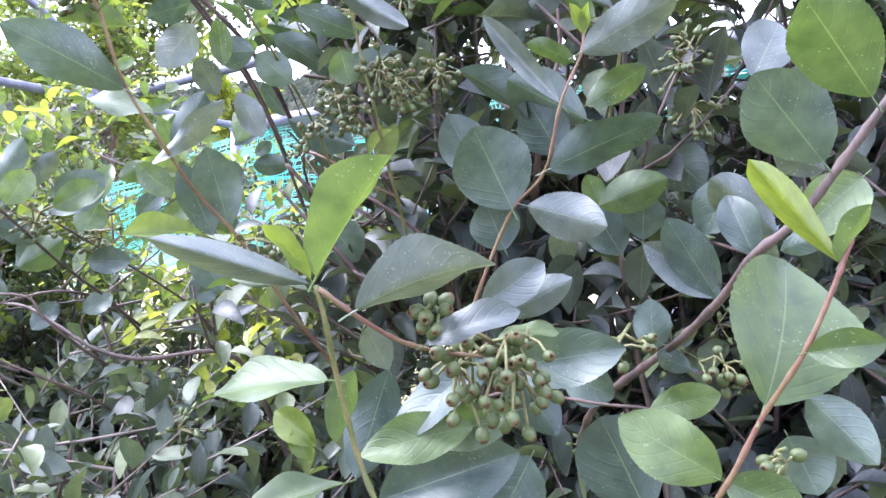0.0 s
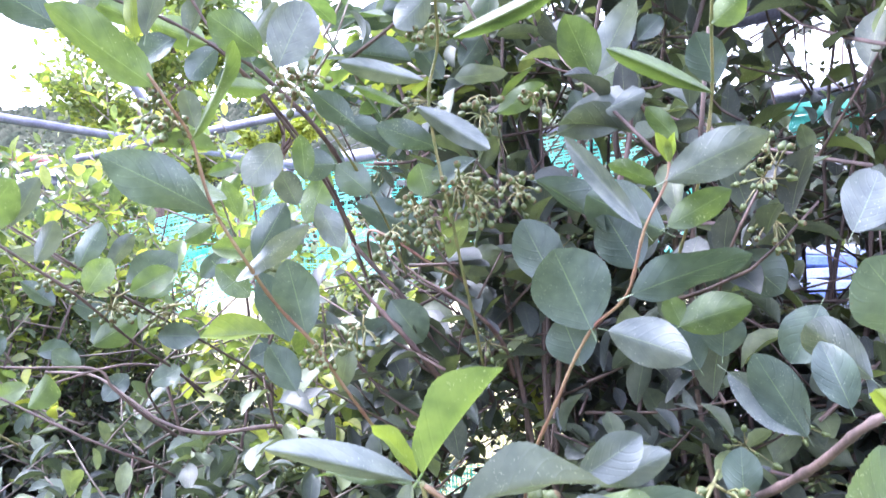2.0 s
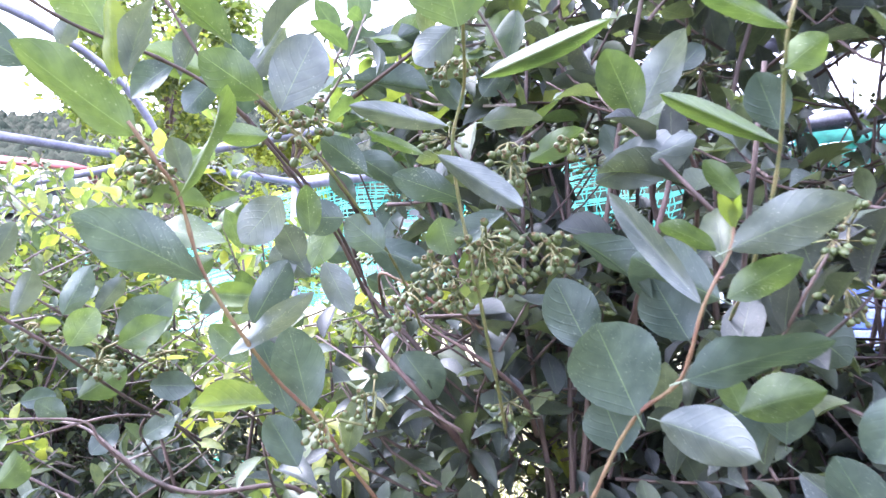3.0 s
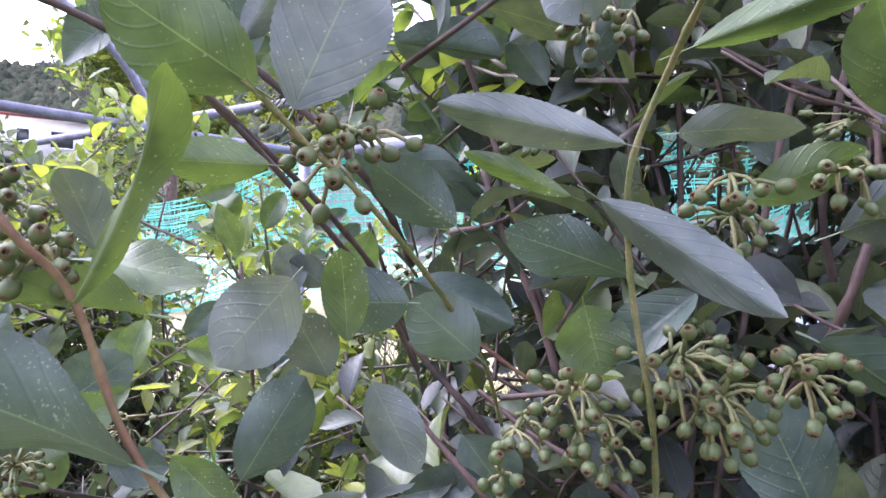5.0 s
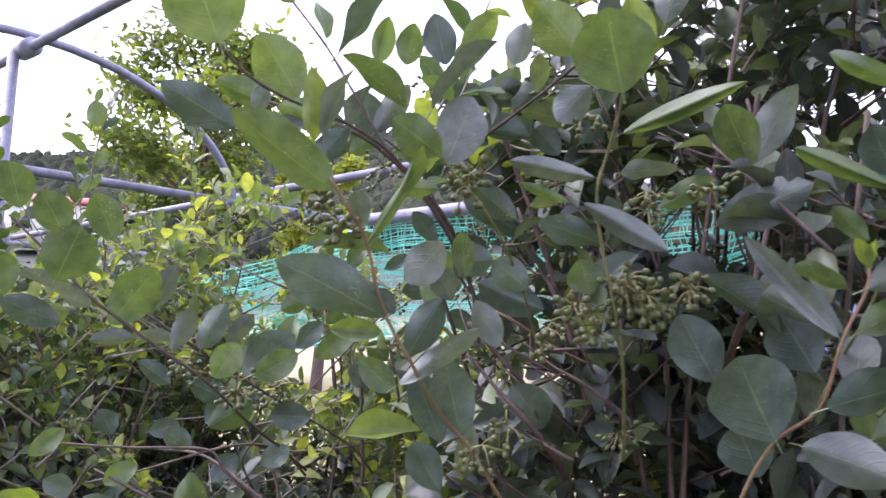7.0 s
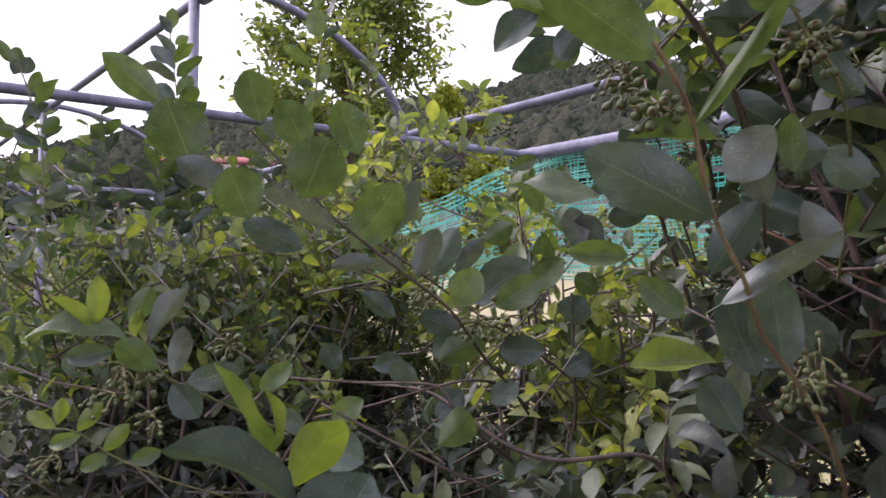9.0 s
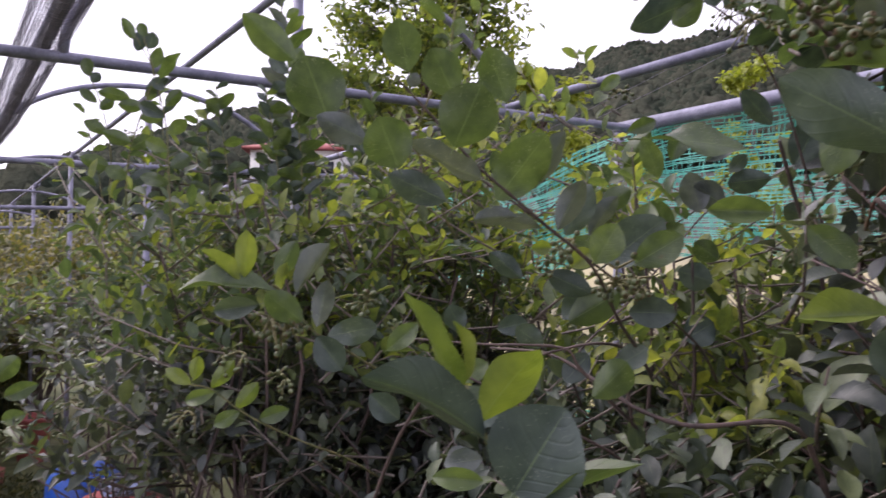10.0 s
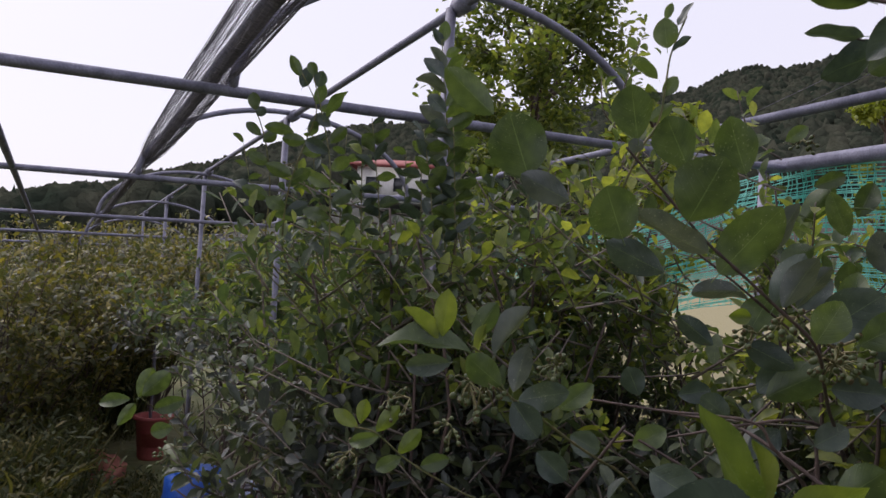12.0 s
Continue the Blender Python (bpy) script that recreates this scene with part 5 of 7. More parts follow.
leaf(sh, LEAF_GREEN, (-0.073, 0.549, 1.477), (-0.065, 0.553, 1.452), 0.027, -64)
leaf(sh, LEAF, (-0.030, 0.561, 1.483), (-0.065, 0.552, 1.456), 0.020, -51)
leaf(sh, LEAF_PALE_SHEEN, (-0.046, 0.533, 1.538), (-0.007, 0.526, 1.541), 0.018, -44)
leaf(sh, LEAF_PALE_SHEEN, (-0.067, 0.543, 1.606), (-0.092, 0.545, 1.579), 0.026, 77)
leaf(sh, LEAF_YOUNG, (-0.030, 0.505, 1.613), (-0.046, 0.498, 1.656), 0.024, 56)
leaf(sh, LEAF_PALE_SHEEN, (-0.020, 0.503, 1.637), (-0.011, 0.498, 1.677), 0.024, -69)
# stem at the far edge
sh = shoot(near_bush, TWIG_GREEN, [(0.136, 0.534, 1.483), (0.134, 0.509, 1.522), (0.120, 0.461, 1.574), (0.130, 0.451, 1.613), (0.137, 0.443, 1.643)], 0.0020, 0.0015)
leaf(sh, LEAF_GREEN, (0.120, 0.461, 1.574), (0.058, 0.443, 1.592), 0.013, 58)
leaf(sh, LEAF_GREEN, (0.134, 0.509, 1.521), (0.057, 0.490, 1.546), 0.014, 65)
leaf(sh, LEAF, (0.115, 0.564, 1.428), (0.052, 0.546, 1.454), 0.046, 73)
leaf(sh, LEAF_GREEN, (0.123, 0.473, 1.556), (0.141, 0.463, 1.571), 0.021, -75)
leaf(sh, LEAF_GREEN, (0.130, 0.452, 1.611), (0.135, 0.443, 1.640), 0.021, -53)
leaf(sh, LEAF, (0.152, 0.558, 1.542), (0.135, 0.552, 1.579), 0.030, 46)
leaf(sh, LEAF_GREEN, (0.111, 0.511, 1.488), (0.088, 0.507, 1.510), 0.015, 61)
# dark twig across the top
sh = shoot(near_bush, BARK, [(-0.293, 0.398, 1.582), (-0.283, 0.430, 1.573), (-0.265, 0.452, 1.566), (-0.238, 0.475, 1.560), (-0.214, 0.509, 1.550), (-0.196, 0.543, 1.532)], 0.0014, 0.0024)
leaf(sh, LEAF_GREEN, (-0.287, 0.388, 1.578), (-0.300, 0.372, 1.619), 0.046, 60)
leaf(sh, LEAF, (-0.301, 0.452, 1.548), (-0.343, 0.435, 1.572), 0.025, 78)
leaf(sh, LEAF_GREEN, (-0.260, 0.452, 1.568), (-0.283, 0.441, 1.605), 0.034, 75)
leaf(sh, LEAF_YOUNG, (-0.247, 0.447, 1.538), (-0.247, 0.432, 1.581), 0.020, -8)
leaf(sh, LEAF_PALE_SHEEN, (-0.241, 0.447, 1.540), (-0.225, 0.433, 1.582), 0.021, 21)
leaf(sh, LEAF_GREEN, (-0.194, 0.478, 1.569), (-0.232, 0.456, 1.600), 0.024, 22)
leaf(sh, LEAF_PALE_SHEEN, (-0.178, 0.489, 1.572), (-0.137, 0.476, 1.617), 0.027, 4)
leaf(sh, LEAF_GREEN, (-0.253, 0.487, 1.622), (-0.259, 0.483, 1.651), 0.024, 69)
leaf(sh, LEAF, (-0.250, 0.508, 1.618), (-0.211, 0.495, 1.659), 0.026, 8)
leaf(sh, LEAF_GREEN, (-0.223, 0.520, 1.616), (-0.215, 0.516, 1.649), 0.018, -51)
leaf(sh, LEAF, (-0.173, 0.524, 1.616), (-0.182, 0.518, 1.654), 0.025, 63)
leaf(sh, LEAF_GREEN, (-0.162, 0.533, 1.629), (-0.136, 0.522, 1.655), 0.021, -54)
leaf(sh, LEAF_PALE_SHEEN, (-0.295, 0.470, 1.564), (-0.288, 0.469, 1.583), 0.013, -50)
leaf(sh, LEAF_PALE_SHEEN, (-0.241, 0.515, 1.561), (-0.229, 0.512, 1.599), 0.017, -10)
leaf(sh, LEAF_GREEN, (-0.270, 0.463, 1.637), (-0.286, 0.459, 1.663), 0.019, 80)
leaf(sh, LEAF_GREEN, (-0.204, 0.531, 1.619), (-0.198, 0.528, 1.649), 0.021, -163)
leaf(sh, LEAF_PALE_SHEEN, (-0.124, 0.556, 1.628), (-0.115, 0.553, 1.660), 0.022, -61)
sh = shoot(near_bush, BARK, [(-0.284, 0.490, 1.656), (-0.255, 0.497, 1.619), (-0.232, 0.509, 1.581), (-0.214, 0.519, 1.552), (-0.194, 0.543, 1.528)], 0.0014, 0.0024)
# leaning twig of broad leaves
sh = shoot(second_bush, BARK, [(-0.508, 0.530, 1.502), (-0.490, 0.547, 1.479), (-0.463, 0.567, 1.445), (-0.443, 0.584, 1.425), (-0.419, 0.614, 1.400), (-0.395, 0.654, 1.372), (-0.391, 0.741, 1.331)], 0.0013, 0.0026)
leaf(sh, LEAF_GREEN, (-0.614, 0.612, 1.496), (-0.628, 0.595, 1.548), 0.052, 72)
leaf(sh, LEAF_GREEN, (-0.501, 0.532, 1.508), (-0.504, 0.519, 1.542), 0.028, 42)
leaf(sh, LEAF_GREEN, (-0.470, 0.542, 1.490), (-0.482, 0.527, 1.521), 0.029, 62)
leaf(sh, LEAF_GREEN, (-0.435, 0.553, 1.486), (-0.446, 0.543, 1.522), 0.027, 66)
leaf(sh, LEAF_GREEN, (-0.465, 0.529, 1.452), (-0.442, 0.519, 1.491), 0.041, -42)
leaf(sh, LEAF_GREEN, (-0.508, 0.532, 1.440), (-0.517, 0.517, 1.474), 0.036, 62)
leaf(sh, LEAF_PALE_SHEEN, (-0.578, 0.614, 1.476), (-0.613, 0.592, 1.495), 0.025, 83)
leaf(sh, LEAF_GREEN, (-0.455, 0.591, 1.421), (-0.416, 0.591, 1.469), 0.037, -70)
leaf(sh, LEAF_PALE_SHEEN, (-0.430, 0.609, 1.430), (-0.405, 0.605, 1.472), 0.021, -31)
leaf(sh, LEAF_PALE_SHEEN, (-0.459, 0.569, 1.434), (-0.508, 0.542, 1.458), 0.027, 33)
leaf(sh, LEAF_PALE_SHEEN, (-0.416, 0.625, 1.400), (-0.395, 0.620, 1.438), 0.020, -61)
leaf(sh, LEAF, (-0.491, 0.580, 1.420), (-0.529, 0.557, 1.439), 0.024, 85)
leaf(sh, LEAF_GREEN, (-0.654, 0.619, 1.553), (-0.692, 0.595, 1.591), 0.029, 82)
leaf(sh, LEAF_PALE_SHEEN, (-0.446, 0.616, 1.410), (-0.475, 0.596, 1.407), 0.016, 70)
leaf(sh, LEAF_GREEN, (-0.396, 0.674, 1.374), (-0.378, 0.679, 1.407), 0.029, 90)
leaf(sh, LEAF_GREEN, (-0.368, 0.704, 1.374), (-0.330, 0.715, 1.398), 0.029, 86)
leaf(sh, LEAF_PALE_SHEEN, (-0.505, 0.562, 1.507), (-0.515, 0.558, 1.511), 0.011, 82)
leaf(sh, LEAF_GREEN, (-0.492, 0.590, 1.431), (-0.509, 0.585, 1.426), 0.018, 84)
cluster(second_bush, (-0.384, 0.699, 1.359), 0.0304, 22, 0.50)
cluster(second_bush, (-0.417, 0.646, 1.388), 0.0156, 10, 0.50)
sh = shoot(near_bush, BARK, [(-0.555, 0.880, 1.275), (-0.475, 0.842, 1.276), (-0.419, 0.819, 1.253), (-0.377, 0.812, 1.230), (-0.327, 0.817, 1.218), (-0.247, 0.842, 1.223), (-0.217, 0.874, 1.183), (-0.189, 0.939, 1.078)], 0.0022, 0.0052)
sh = shoot(near_bush, BARK, [(-0.606, 0.780, 1.292), (-0.534, 0.792, 1.289), (-0.455, 0.806, 1.288), (-0.436, 0.813, 1.266)], 0.0016, 0.0032)
sh = shoot(near_bush, BARK, [(-0.592, 0.807, 1.246), (-0.526, 0.806, 1.263), (-0.455, 0.806, 1.286)], 0.0014, 0.0028)
sh = shoot(second_bush, BARK, [(-0.563, 0.762, 1.274), (-0.590, 0.771, 1.236), (-0.635, 0.793, 1.173), (-0.687, 0.835, 1.077), (-0.743, 0.908, 0.960)], 0.0022, 0.0045)
sh = shoot(second_bush, BARK, [(-0.768, 0.840, 1.132), (-0.739, 0.876, 1.093), (-0.719, 0.920, 1.041)], 0.0014, 0.0028)
# bright yellow-green young shoot
sh = shoot(second_bush, TWIG_GREEN, [(-0.366, 0.382, 1.246), (-0.377, 0.388, 1.266), (-0.388, 0.382, 1.289), (-0.395, 0.379, 1.307), (-0.399, 0.377, 1.318)], 0.0022, 0.0013)
leaf(sh, LEAF_YOUNG, (-0.400, 0.376, 1.316), (-0.424, 0.359, 1.359), 0.023, 25)
leaf(sh, LEAF_YOUNG, (-0.399, 0.377, 1.319), (-0.400, 0.376, 1.348), 0.012, 138)
leaf(sh, LEAF_YOUNG, (-0.393, 0.380, 1.302), (-0.363, 0.372, 1.340), 0.022, -54)
leaf(sh, LEAF, (-0.391, 0.381, 1.295), (-0.434, 0.349, 1.331), 0.029, 49)
leaf(sh, LEAF, (-0.376, 0.377, 1.272), (-0.353, 0.377, 1.311), 0.045, 89)
leaf(sh, LEAF_GREEN, (-0.382, 0.374, 1.266), (-0.321, 0.393, 1.284), 0.029, 2)
leaf(sh, LEAF_GREEN, (-0.398, 0.400, 1.269), (-0.420, 0.389, 1.271), 0.011, -75)
leaf(sh, LEAF_PALE_SHEEN, (-0.408, 0.428, 1.272), (-0.426, 0.419, 1.269), 0.013, -74)
# young shoot with a seed-head of berries
sh = shoot(second_bush, TWIG_GREEN, [(-0.589, 0.694, 1.263), (-0.596, 0.623, 1.295), (-0.605, 0.574, 1.319), (-0.620, 0.567, 1.344), (-0.627, 0.552, 1.355)], 0.0020, 0.0013)
leaf(sh, LEAF_YOUNG, (-0.656, 0.549, 1.356), (-0.677, 0.528, 1.383), 0.018, 42)
leaf(sh, LEAF_YOUNG, (-0.653, 0.551, 1.360), (-0.646, 0.543, 1.398), 0.018, -10)
leaf(sh, LEAF_GREEN, (-0.631, 0.562, 1.361), (-0.616, 0.569, 1.390), 0.018, -85)
leaf(sh, LEAF_PALE_SHEEN, (-0.616, 0.569, 1.348), (-0.593, 0.580, 1.389), 0.022, -47)
leaf(sh, LEAF_GREEN, (-0.632, 0.561, 1.350), (-0.692, 0.520, 1.361), 0.032, -29)
leaf(sh, LEAF_GREEN, (-0.606, 0.563, 1.326), (-0.627, 0.541, 1.349), 0.023, 83)
leaf(sh, LEAF_PALE_SHEEN, (-0.601, 0.576, 1.321), (-0.593, 0.580, 1.359), 0.018, -151)
leaf(sh, LEAF, (-0.601, 0.576, 1.313), (-0.582, 0.585, 1.286), 0.025, 85)
leaf(sh, LEAF_YOUNG, (-0.628, 0.563, 1.348), (-0.624, 0.565, 1.373), 0.011, -111)
leaf(sh, LEAF, (-0.609, 0.606, 1.310), (-0.575, 0.634, 1.318), 0.024, 83)
leaf(sh, LEAF, (-0.661, 0.580, 1.337), (-0.695, 0.564, 1.331), 0.019, -88)
cluster(second_bush, (-0.621, 0.556, 1.320), 0.0244, 22, 0.50)
cluster(second_bush, (-0.593, 0.636, 1.339), 0.0172, 10, 0.50)
# twigs against the netting
sh = shoot(second_bush, BARK, [(-0.462, 1.003, 1.279), (-0.411, 1.048, 1.336), (-0.346, 1.138, 1.429), (-0.310, 1.200, 1.474)], 0.0026, 0.0016)
leaf(sh, LEAF_GREEN, (-0.407, 1.069, 1.381), (-0.356, 1.083, 1.427), 0.038, 86)
leaf(sh, LEAF_GREEN, (-0.378, 1.077, 1.404), (-0.385, 1.073, 1.458), 0.031, -174)
leaf(sh, LEAF_GREEN, (-0.438, 1.107, 1.509), (-0.403, 1.116, 1.558), 0.032, -89)
leaf(sh, LEAF_GREEN, (-0.376, 1.126, 1.518), (-0.357, 1.130, 1.564), 0.029, 88)
leaf(sh, LEAF_PALE_SHEEN, (-0.338, 1.140, 1.446), (-0.353, 1.133, 1.502), 0.040, 70)
leaf(sh, LEAF_PALE_SHEEN, (-0.307, 1.149, 1.454), (-0.346, 1.136, 1.486), 0.040, 77)
leaf(sh, LEAF, (-0.334, 1.191, 1.524), (-0.294, 1.202, 1.550), 0.022, 90)
leaf(sh, LEAF, (-0.302, 1.201, 1.508), (-0.278, 1.208, 1.533), 0.022, 85)
leaf(sh, LEAF, (-0.246, 1.219, 1.500), (-0.306, 1.201, 1.491), 0.037, 87)
leaf(sh, LEAF_GREEN, (-0.462, 0.998, 1.410), (-0.483, 0.994, 1.366), 0.044, 89)
leaf(sh, LEAF, (-0.363, 1.083, 1.366), (-0.319, 1.097, 1.351), 0.038, -88)
leaf(sh, LEAF, (-0.400, 1.069, 1.435), (-0.436, 1.059, 1.396), 0.031, -87)
leaf(sh, LEAF_GREEN, (-0.346, 1.139, 1.405), (-0.315, 1.150, 1.381), 0.032, -81)
leaf(sh, LEAF, (-0.351, 1.038, 1.280), (-0.316, 1.048, 1.302), 0.042, 79)
leaf(sh, LEAF_GREEN, (-0.458, 1.050, 1.449), (-0.422, 1.061, 1.473), 0.031, -89)
sh = shoot(near_bush, BARK, [(-0.242, 1.062, 1.528), (-0.221, 1.103, 1.458), (-0.191, 1.137, 1.368), (-0.170, 1.199, 1.270), (-0.134, 1.270, 1.079)], 0.0036, 0.006)
cluster(second_bush, (-0.309, 1.180, 1.476), 0.0298, 14, 0.50)
cluster(second_bush, (-0.273, 0.840, 1.608), 0.0345, 20, 0.50)
cluster(second_bush, (-0.126, 0.634, 1.340), 0.0230, 16, 0.50)
# upright tip of the leaning twig
sh = shoot(second_bush, TWIG_GREEN, [(-0.528, 0.635, 1.518), (-0.515, 0.641, 1.544), (-0.511, 0.642, 1.574), (-0.508, 0.643, 1.600), (-0.498, 0.647, 1.631)], 0.0016, 0.0010)
leaf(sh, LEAF_GREEN, (-0.511, 0.641, 1.604), (-0.514, 0.638, 1.629), 0.020, -170)
leaf(sh, LEAF, (-0.507, 0.643, 1.602), (-0.495, 0.650, 1.615), 0.008, -47)
leaf(sh, LEAF_PALE_SHEEN, (-0.504, 0.644, 1.623), (-0.493, 0.649, 1.642), 0.010, 40)
leaf(sh, LEAF_GREEN, (-0.513, 0.639, 1.627), (-0.509, 0.641, 1.641), 0.007, 88)
leaf(sh, LEAF_GREEN, (-0.517, 0.639, 1.579), (-0.535, 0.628, 1.596), 0.012, 42)
leaf(sh, LEAF_GREEN, (-0.512, 0.642, 1.565), (-0.503, 0.647, 1.582), 0.012, 87)
leaf(sh, LEAF_YOUNG, (-0.518, 0.640, 1.556), (-0.524, 0.635, 1.574), 0.010, 66)
leaf(sh, LEAF_GREEN, (-0.521, 0.638, 1.544), (-0.506, 0.646, 1.559), 0.012, -89)
leaf(sh, LEAF_GREEN, (-0.514, 0.641, 1.563), (-0.526, 0.634, 1.564), 0.009, 74)
# tall shoot against the sky
sh = shoot(second_bush, TWIG_GREEN, [(-1.224, 0.989, 1.460), (-1.196, 0.966, 1.543), (-1.159, 0.961, 1.625), (-1.148, 0.964, 1.672), (-1.170, 0.949, 1.726)], 0.0026, 0.0012)
leaf(sh, LEAF_GREEN, (-1.172, 0.948, 1.721), (-1.187, 0.938, 1.754), 0.018, 89)
leaf(sh, LEAF, (-1.169, 0.951, 1.703), (-1.160, 0.955, 1.738), 0.022, -67)
leaf(sh, LEAF_GREEN, (-1.149, 0.964, 1.677), (-1.138, 0.969, 1.710), 0.020, -70)
leaf(sh, LEAF_GREEN, (-1.144, 0.967, 1.668), (-1.125, 0.978, 1.674), 0.013, -75)
leaf(sh, LEAF, (-1.159, 0.960, 1.639), (-1.128, 0.976, 1.664), 0.019, -58)
leaf(sh, LEAF_GREEN, (-1.179, 0.949, 1.629), (-1.219, 0.925, 1.638), 0.021, 67)
leaf(sh, LEAF_GREEN, (-1.163, 0.959, 1.616), (-1.195, 0.940, 1.618), 0.022, 81)
leaf(sh, LEAF_GREEN, (-1.156, 0.962, 1.626), (-1.148, 0.966, 1.649), 0.018, -71)
leaf(sh, LEAF_GREEN, (-1.166, 0.958, 1.597), (-1.134, 0.976, 1.607), 0.024, -78)
leaf(sh, LEAF_GREEN, (-1.194, 0.966, 1.562), (-1.231, 0.944, 1.578), 0.024, 87)
leaf(sh, LEAF_GREEN, (-1.194, 0.967, 1.553), (-1.166, 0.982, 1.573), 0.022, -77)
leaf(sh, LEAF_GREEN, (-1.221, 0.988, 1.508), (-1.251, 0.970, 1.525), 0.025, -89)
leaf(sh, LEAF, (-1.221, 0.989, 1.499), (-1.188, 1.006, 1.520), 0.025, -79)
# second tall shoot beside it
sh = shoot(second_bush, TWIG_GREEN, [(-1.284, 1.012, 1.460), (-1.266, 0.995, 1.548), (-1.261, 0.971, 1.622), (-1.271, 0.952, 1.677)], 0.0026, 0.0012)
leaf(sh, LEAF_GREEN, (-1.271, 0.952, 1.672), (-1.275, 0.948, 1.703), 0.021, 40)
leaf(sh, LEAF, (-1.268, 0.954, 1.663), (-1.256, 0.960, 1.678), 0.017, -69)
leaf(sh, LEAF_GREEN, (-1.261, 0.960, 1.630), (-1.284, 0.945, 1.652), 0.017, -90)
leaf(sh, LEAF_GREEN, (-1.258, 0.962, 1.620), (-1.238, 0.973, 1.636), 0.019, -73)
leaf(sh, LEAF_GREEN, (-1.256, 0.976, 1.584), (-1.286, 0.958, 1.601), 0.021, 88)
leaf(sh, LEAF, (-1.252, 0.979, 1.565), (-1.235, 0.988, 1.586), 0.021, -74)
leaf(sh, LEAF_GREEN, (-1.268, 0.995, 1.528), (-1.307, 0.972, 1.545), 0.026, 89)
# leafy shoots over the tie
sh = shoot(second_bush, TWIG_GREEN, [(-1.057, 0.911, 1.429), (-1.061, 0.907, 1.510), (-1.064, 0.903, 1.574), (-1.080, 0.896, 1.646), (-1.095, 0.888, 1.702)], 0.0024, 0.0012)
leaf(sh, LEAF_GREEN, (-1.091, 0.890, 1.698), (-1.101, 0.886, 1.720), 0.016, -76)
leaf(sh, LEAF, (-1.087, 0.892, 1.682), (-1.080, 0.893, 1.706), 0.021, -54)
leaf(sh, LEAF_GREEN, (-1.072, 0.898, 1.638), (-1.045, 0.906, 1.679), 0.022, -24)
leaf(sh, LEAF, (-1.066, 0.901, 1.622), (-1.083, 0.895, 1.638), 0.016, -83)
leaf(sh, LEAF_GREEN, (-1.064, 0.902, 1.598), (-1.041, 0.909, 1.622), 0.019, -62)
leaf(sh, LEAF, (-1.064, 0.903, 1.582), (-1.103, 0.890, 1.602), 0.021, -88)
leaf(sh, LEAF_GREEN, (-1.061, 0.905, 1.558), (-1.034, 0.913, 1.578), 0.021, -66)
leaf(sh, LEAF_GREEN, (-1.061, 0.906, 1.534), (-1.095, 0.894, 1.549), 0.021, -87)
leaf(sh, LEAF, (-1.058, 0.908, 1.510), (-1.030, 0.917, 1.526), 0.023, -71)
leaf(sh, LEAF_GREEN, (-1.061, 0.908, 1.486), (-1.103, 0.894, 1.497), 0.021, -89)
# thin shoot up the post
sh = shoot(second_bush, TWIG_GREEN, [(-0.938, 1.095, 1.466), (-0.953, 1.082, 1.557), (-0.962, 1.072, 1.649), (-0.970, 1.064, 1.731), (-0.975, 1.058, 1.795)], 0.0024, 0.0012)
leaf(sh, LEAF_GREEN, (-0.973, 1.059, 1.790), (-0.970, 1.060, 1.825), 0.020, -146)
leaf(sh, LEAF, (-0.972, 1.060, 1.784), (-0.987, 1.051, 1.812), 0.015, 78)
leaf(sh, LEAF_GREEN, (-0.968, 1.064, 1.768), (-0.951, 1.073, 1.782), 0.017, -75)
leaf(sh, LEAF_PALE_SHEEN, (-0.962, 1.056, 1.745), (-0.980, 1.033, 1.776), 0.019, 38)
leaf(sh, LEAF_GREEN, (-0.957, 1.048, 1.732), (-0.922, 1.044, 1.763), 0.021, -23)
leaf(sh, LEAF, (-0.951, 1.041, 1.719), (-0.999, 1.046, 1.760), 0.028, -31)
leaf(sh, LEAF_GREEN, (-0.966, 1.067, 1.717), (-0.921, 1.068, 1.748), 0.024, -28)
leaf(sh, LEAF_PALE_SHEEN, (-0.961, 1.059, 1.705), (-0.987, 1.008, 1.726), 0.027, 24)
leaf(sh, LEAF_GREEN, (-0.955, 1.052, 1.682), (-0.945, 1.079, 1.721), 0.022, 66)
leaf(sh, LEAF, (-0.950, 1.044, 1.670), (-0.982, 1.036, 1.701), 0.023, -89)
leaf(sh, LEAF_GREEN, (-0.964, 1.070, 1.667), (-0.915, 1.051, 1.689), 0.025, -29)
leaf(sh, LEAF_PALE_SHEEN, (-0.959, 1.062, 1.655), (-1.001, 1.048, 1.684), 0.025, 86)
leaf(sh, LEAF_GREEN, (-0.954, 1.054, 1.643), (-0.915, 1.075, 1.673), 0.025, -79)
leaf(sh, LEAF, (-0.949, 1.046, 1.631), (-0.964, 1.025, 1.654), 0.026, 66)
leaf(sh, LEAF_GREEN, (-0.963, 1.074, 1.616), (-0.938, 1.086, 1.645), 0.028, -81)
leaf(sh, LEAF_PALE_SHEEN, (-0.957, 1.066, 1.605), (-0.983, 1.038, 1.626), 0.028, 73)
leaf(sh, LEAF_GREEN, (-0.952, 1.058, 1.593), (-0.909, 1.058, 1.616), 0.022, -25)
leaf(sh, LEAF, (-0.947, 1.050, 1.582), (-1.002, 1.051, 1.607), 0.027, -34)
leaf(sh, LEAF_GREEN, (-0.961, 1.076, 1.576), (-0.933, 1.069, 1.597), 0.018, -54)
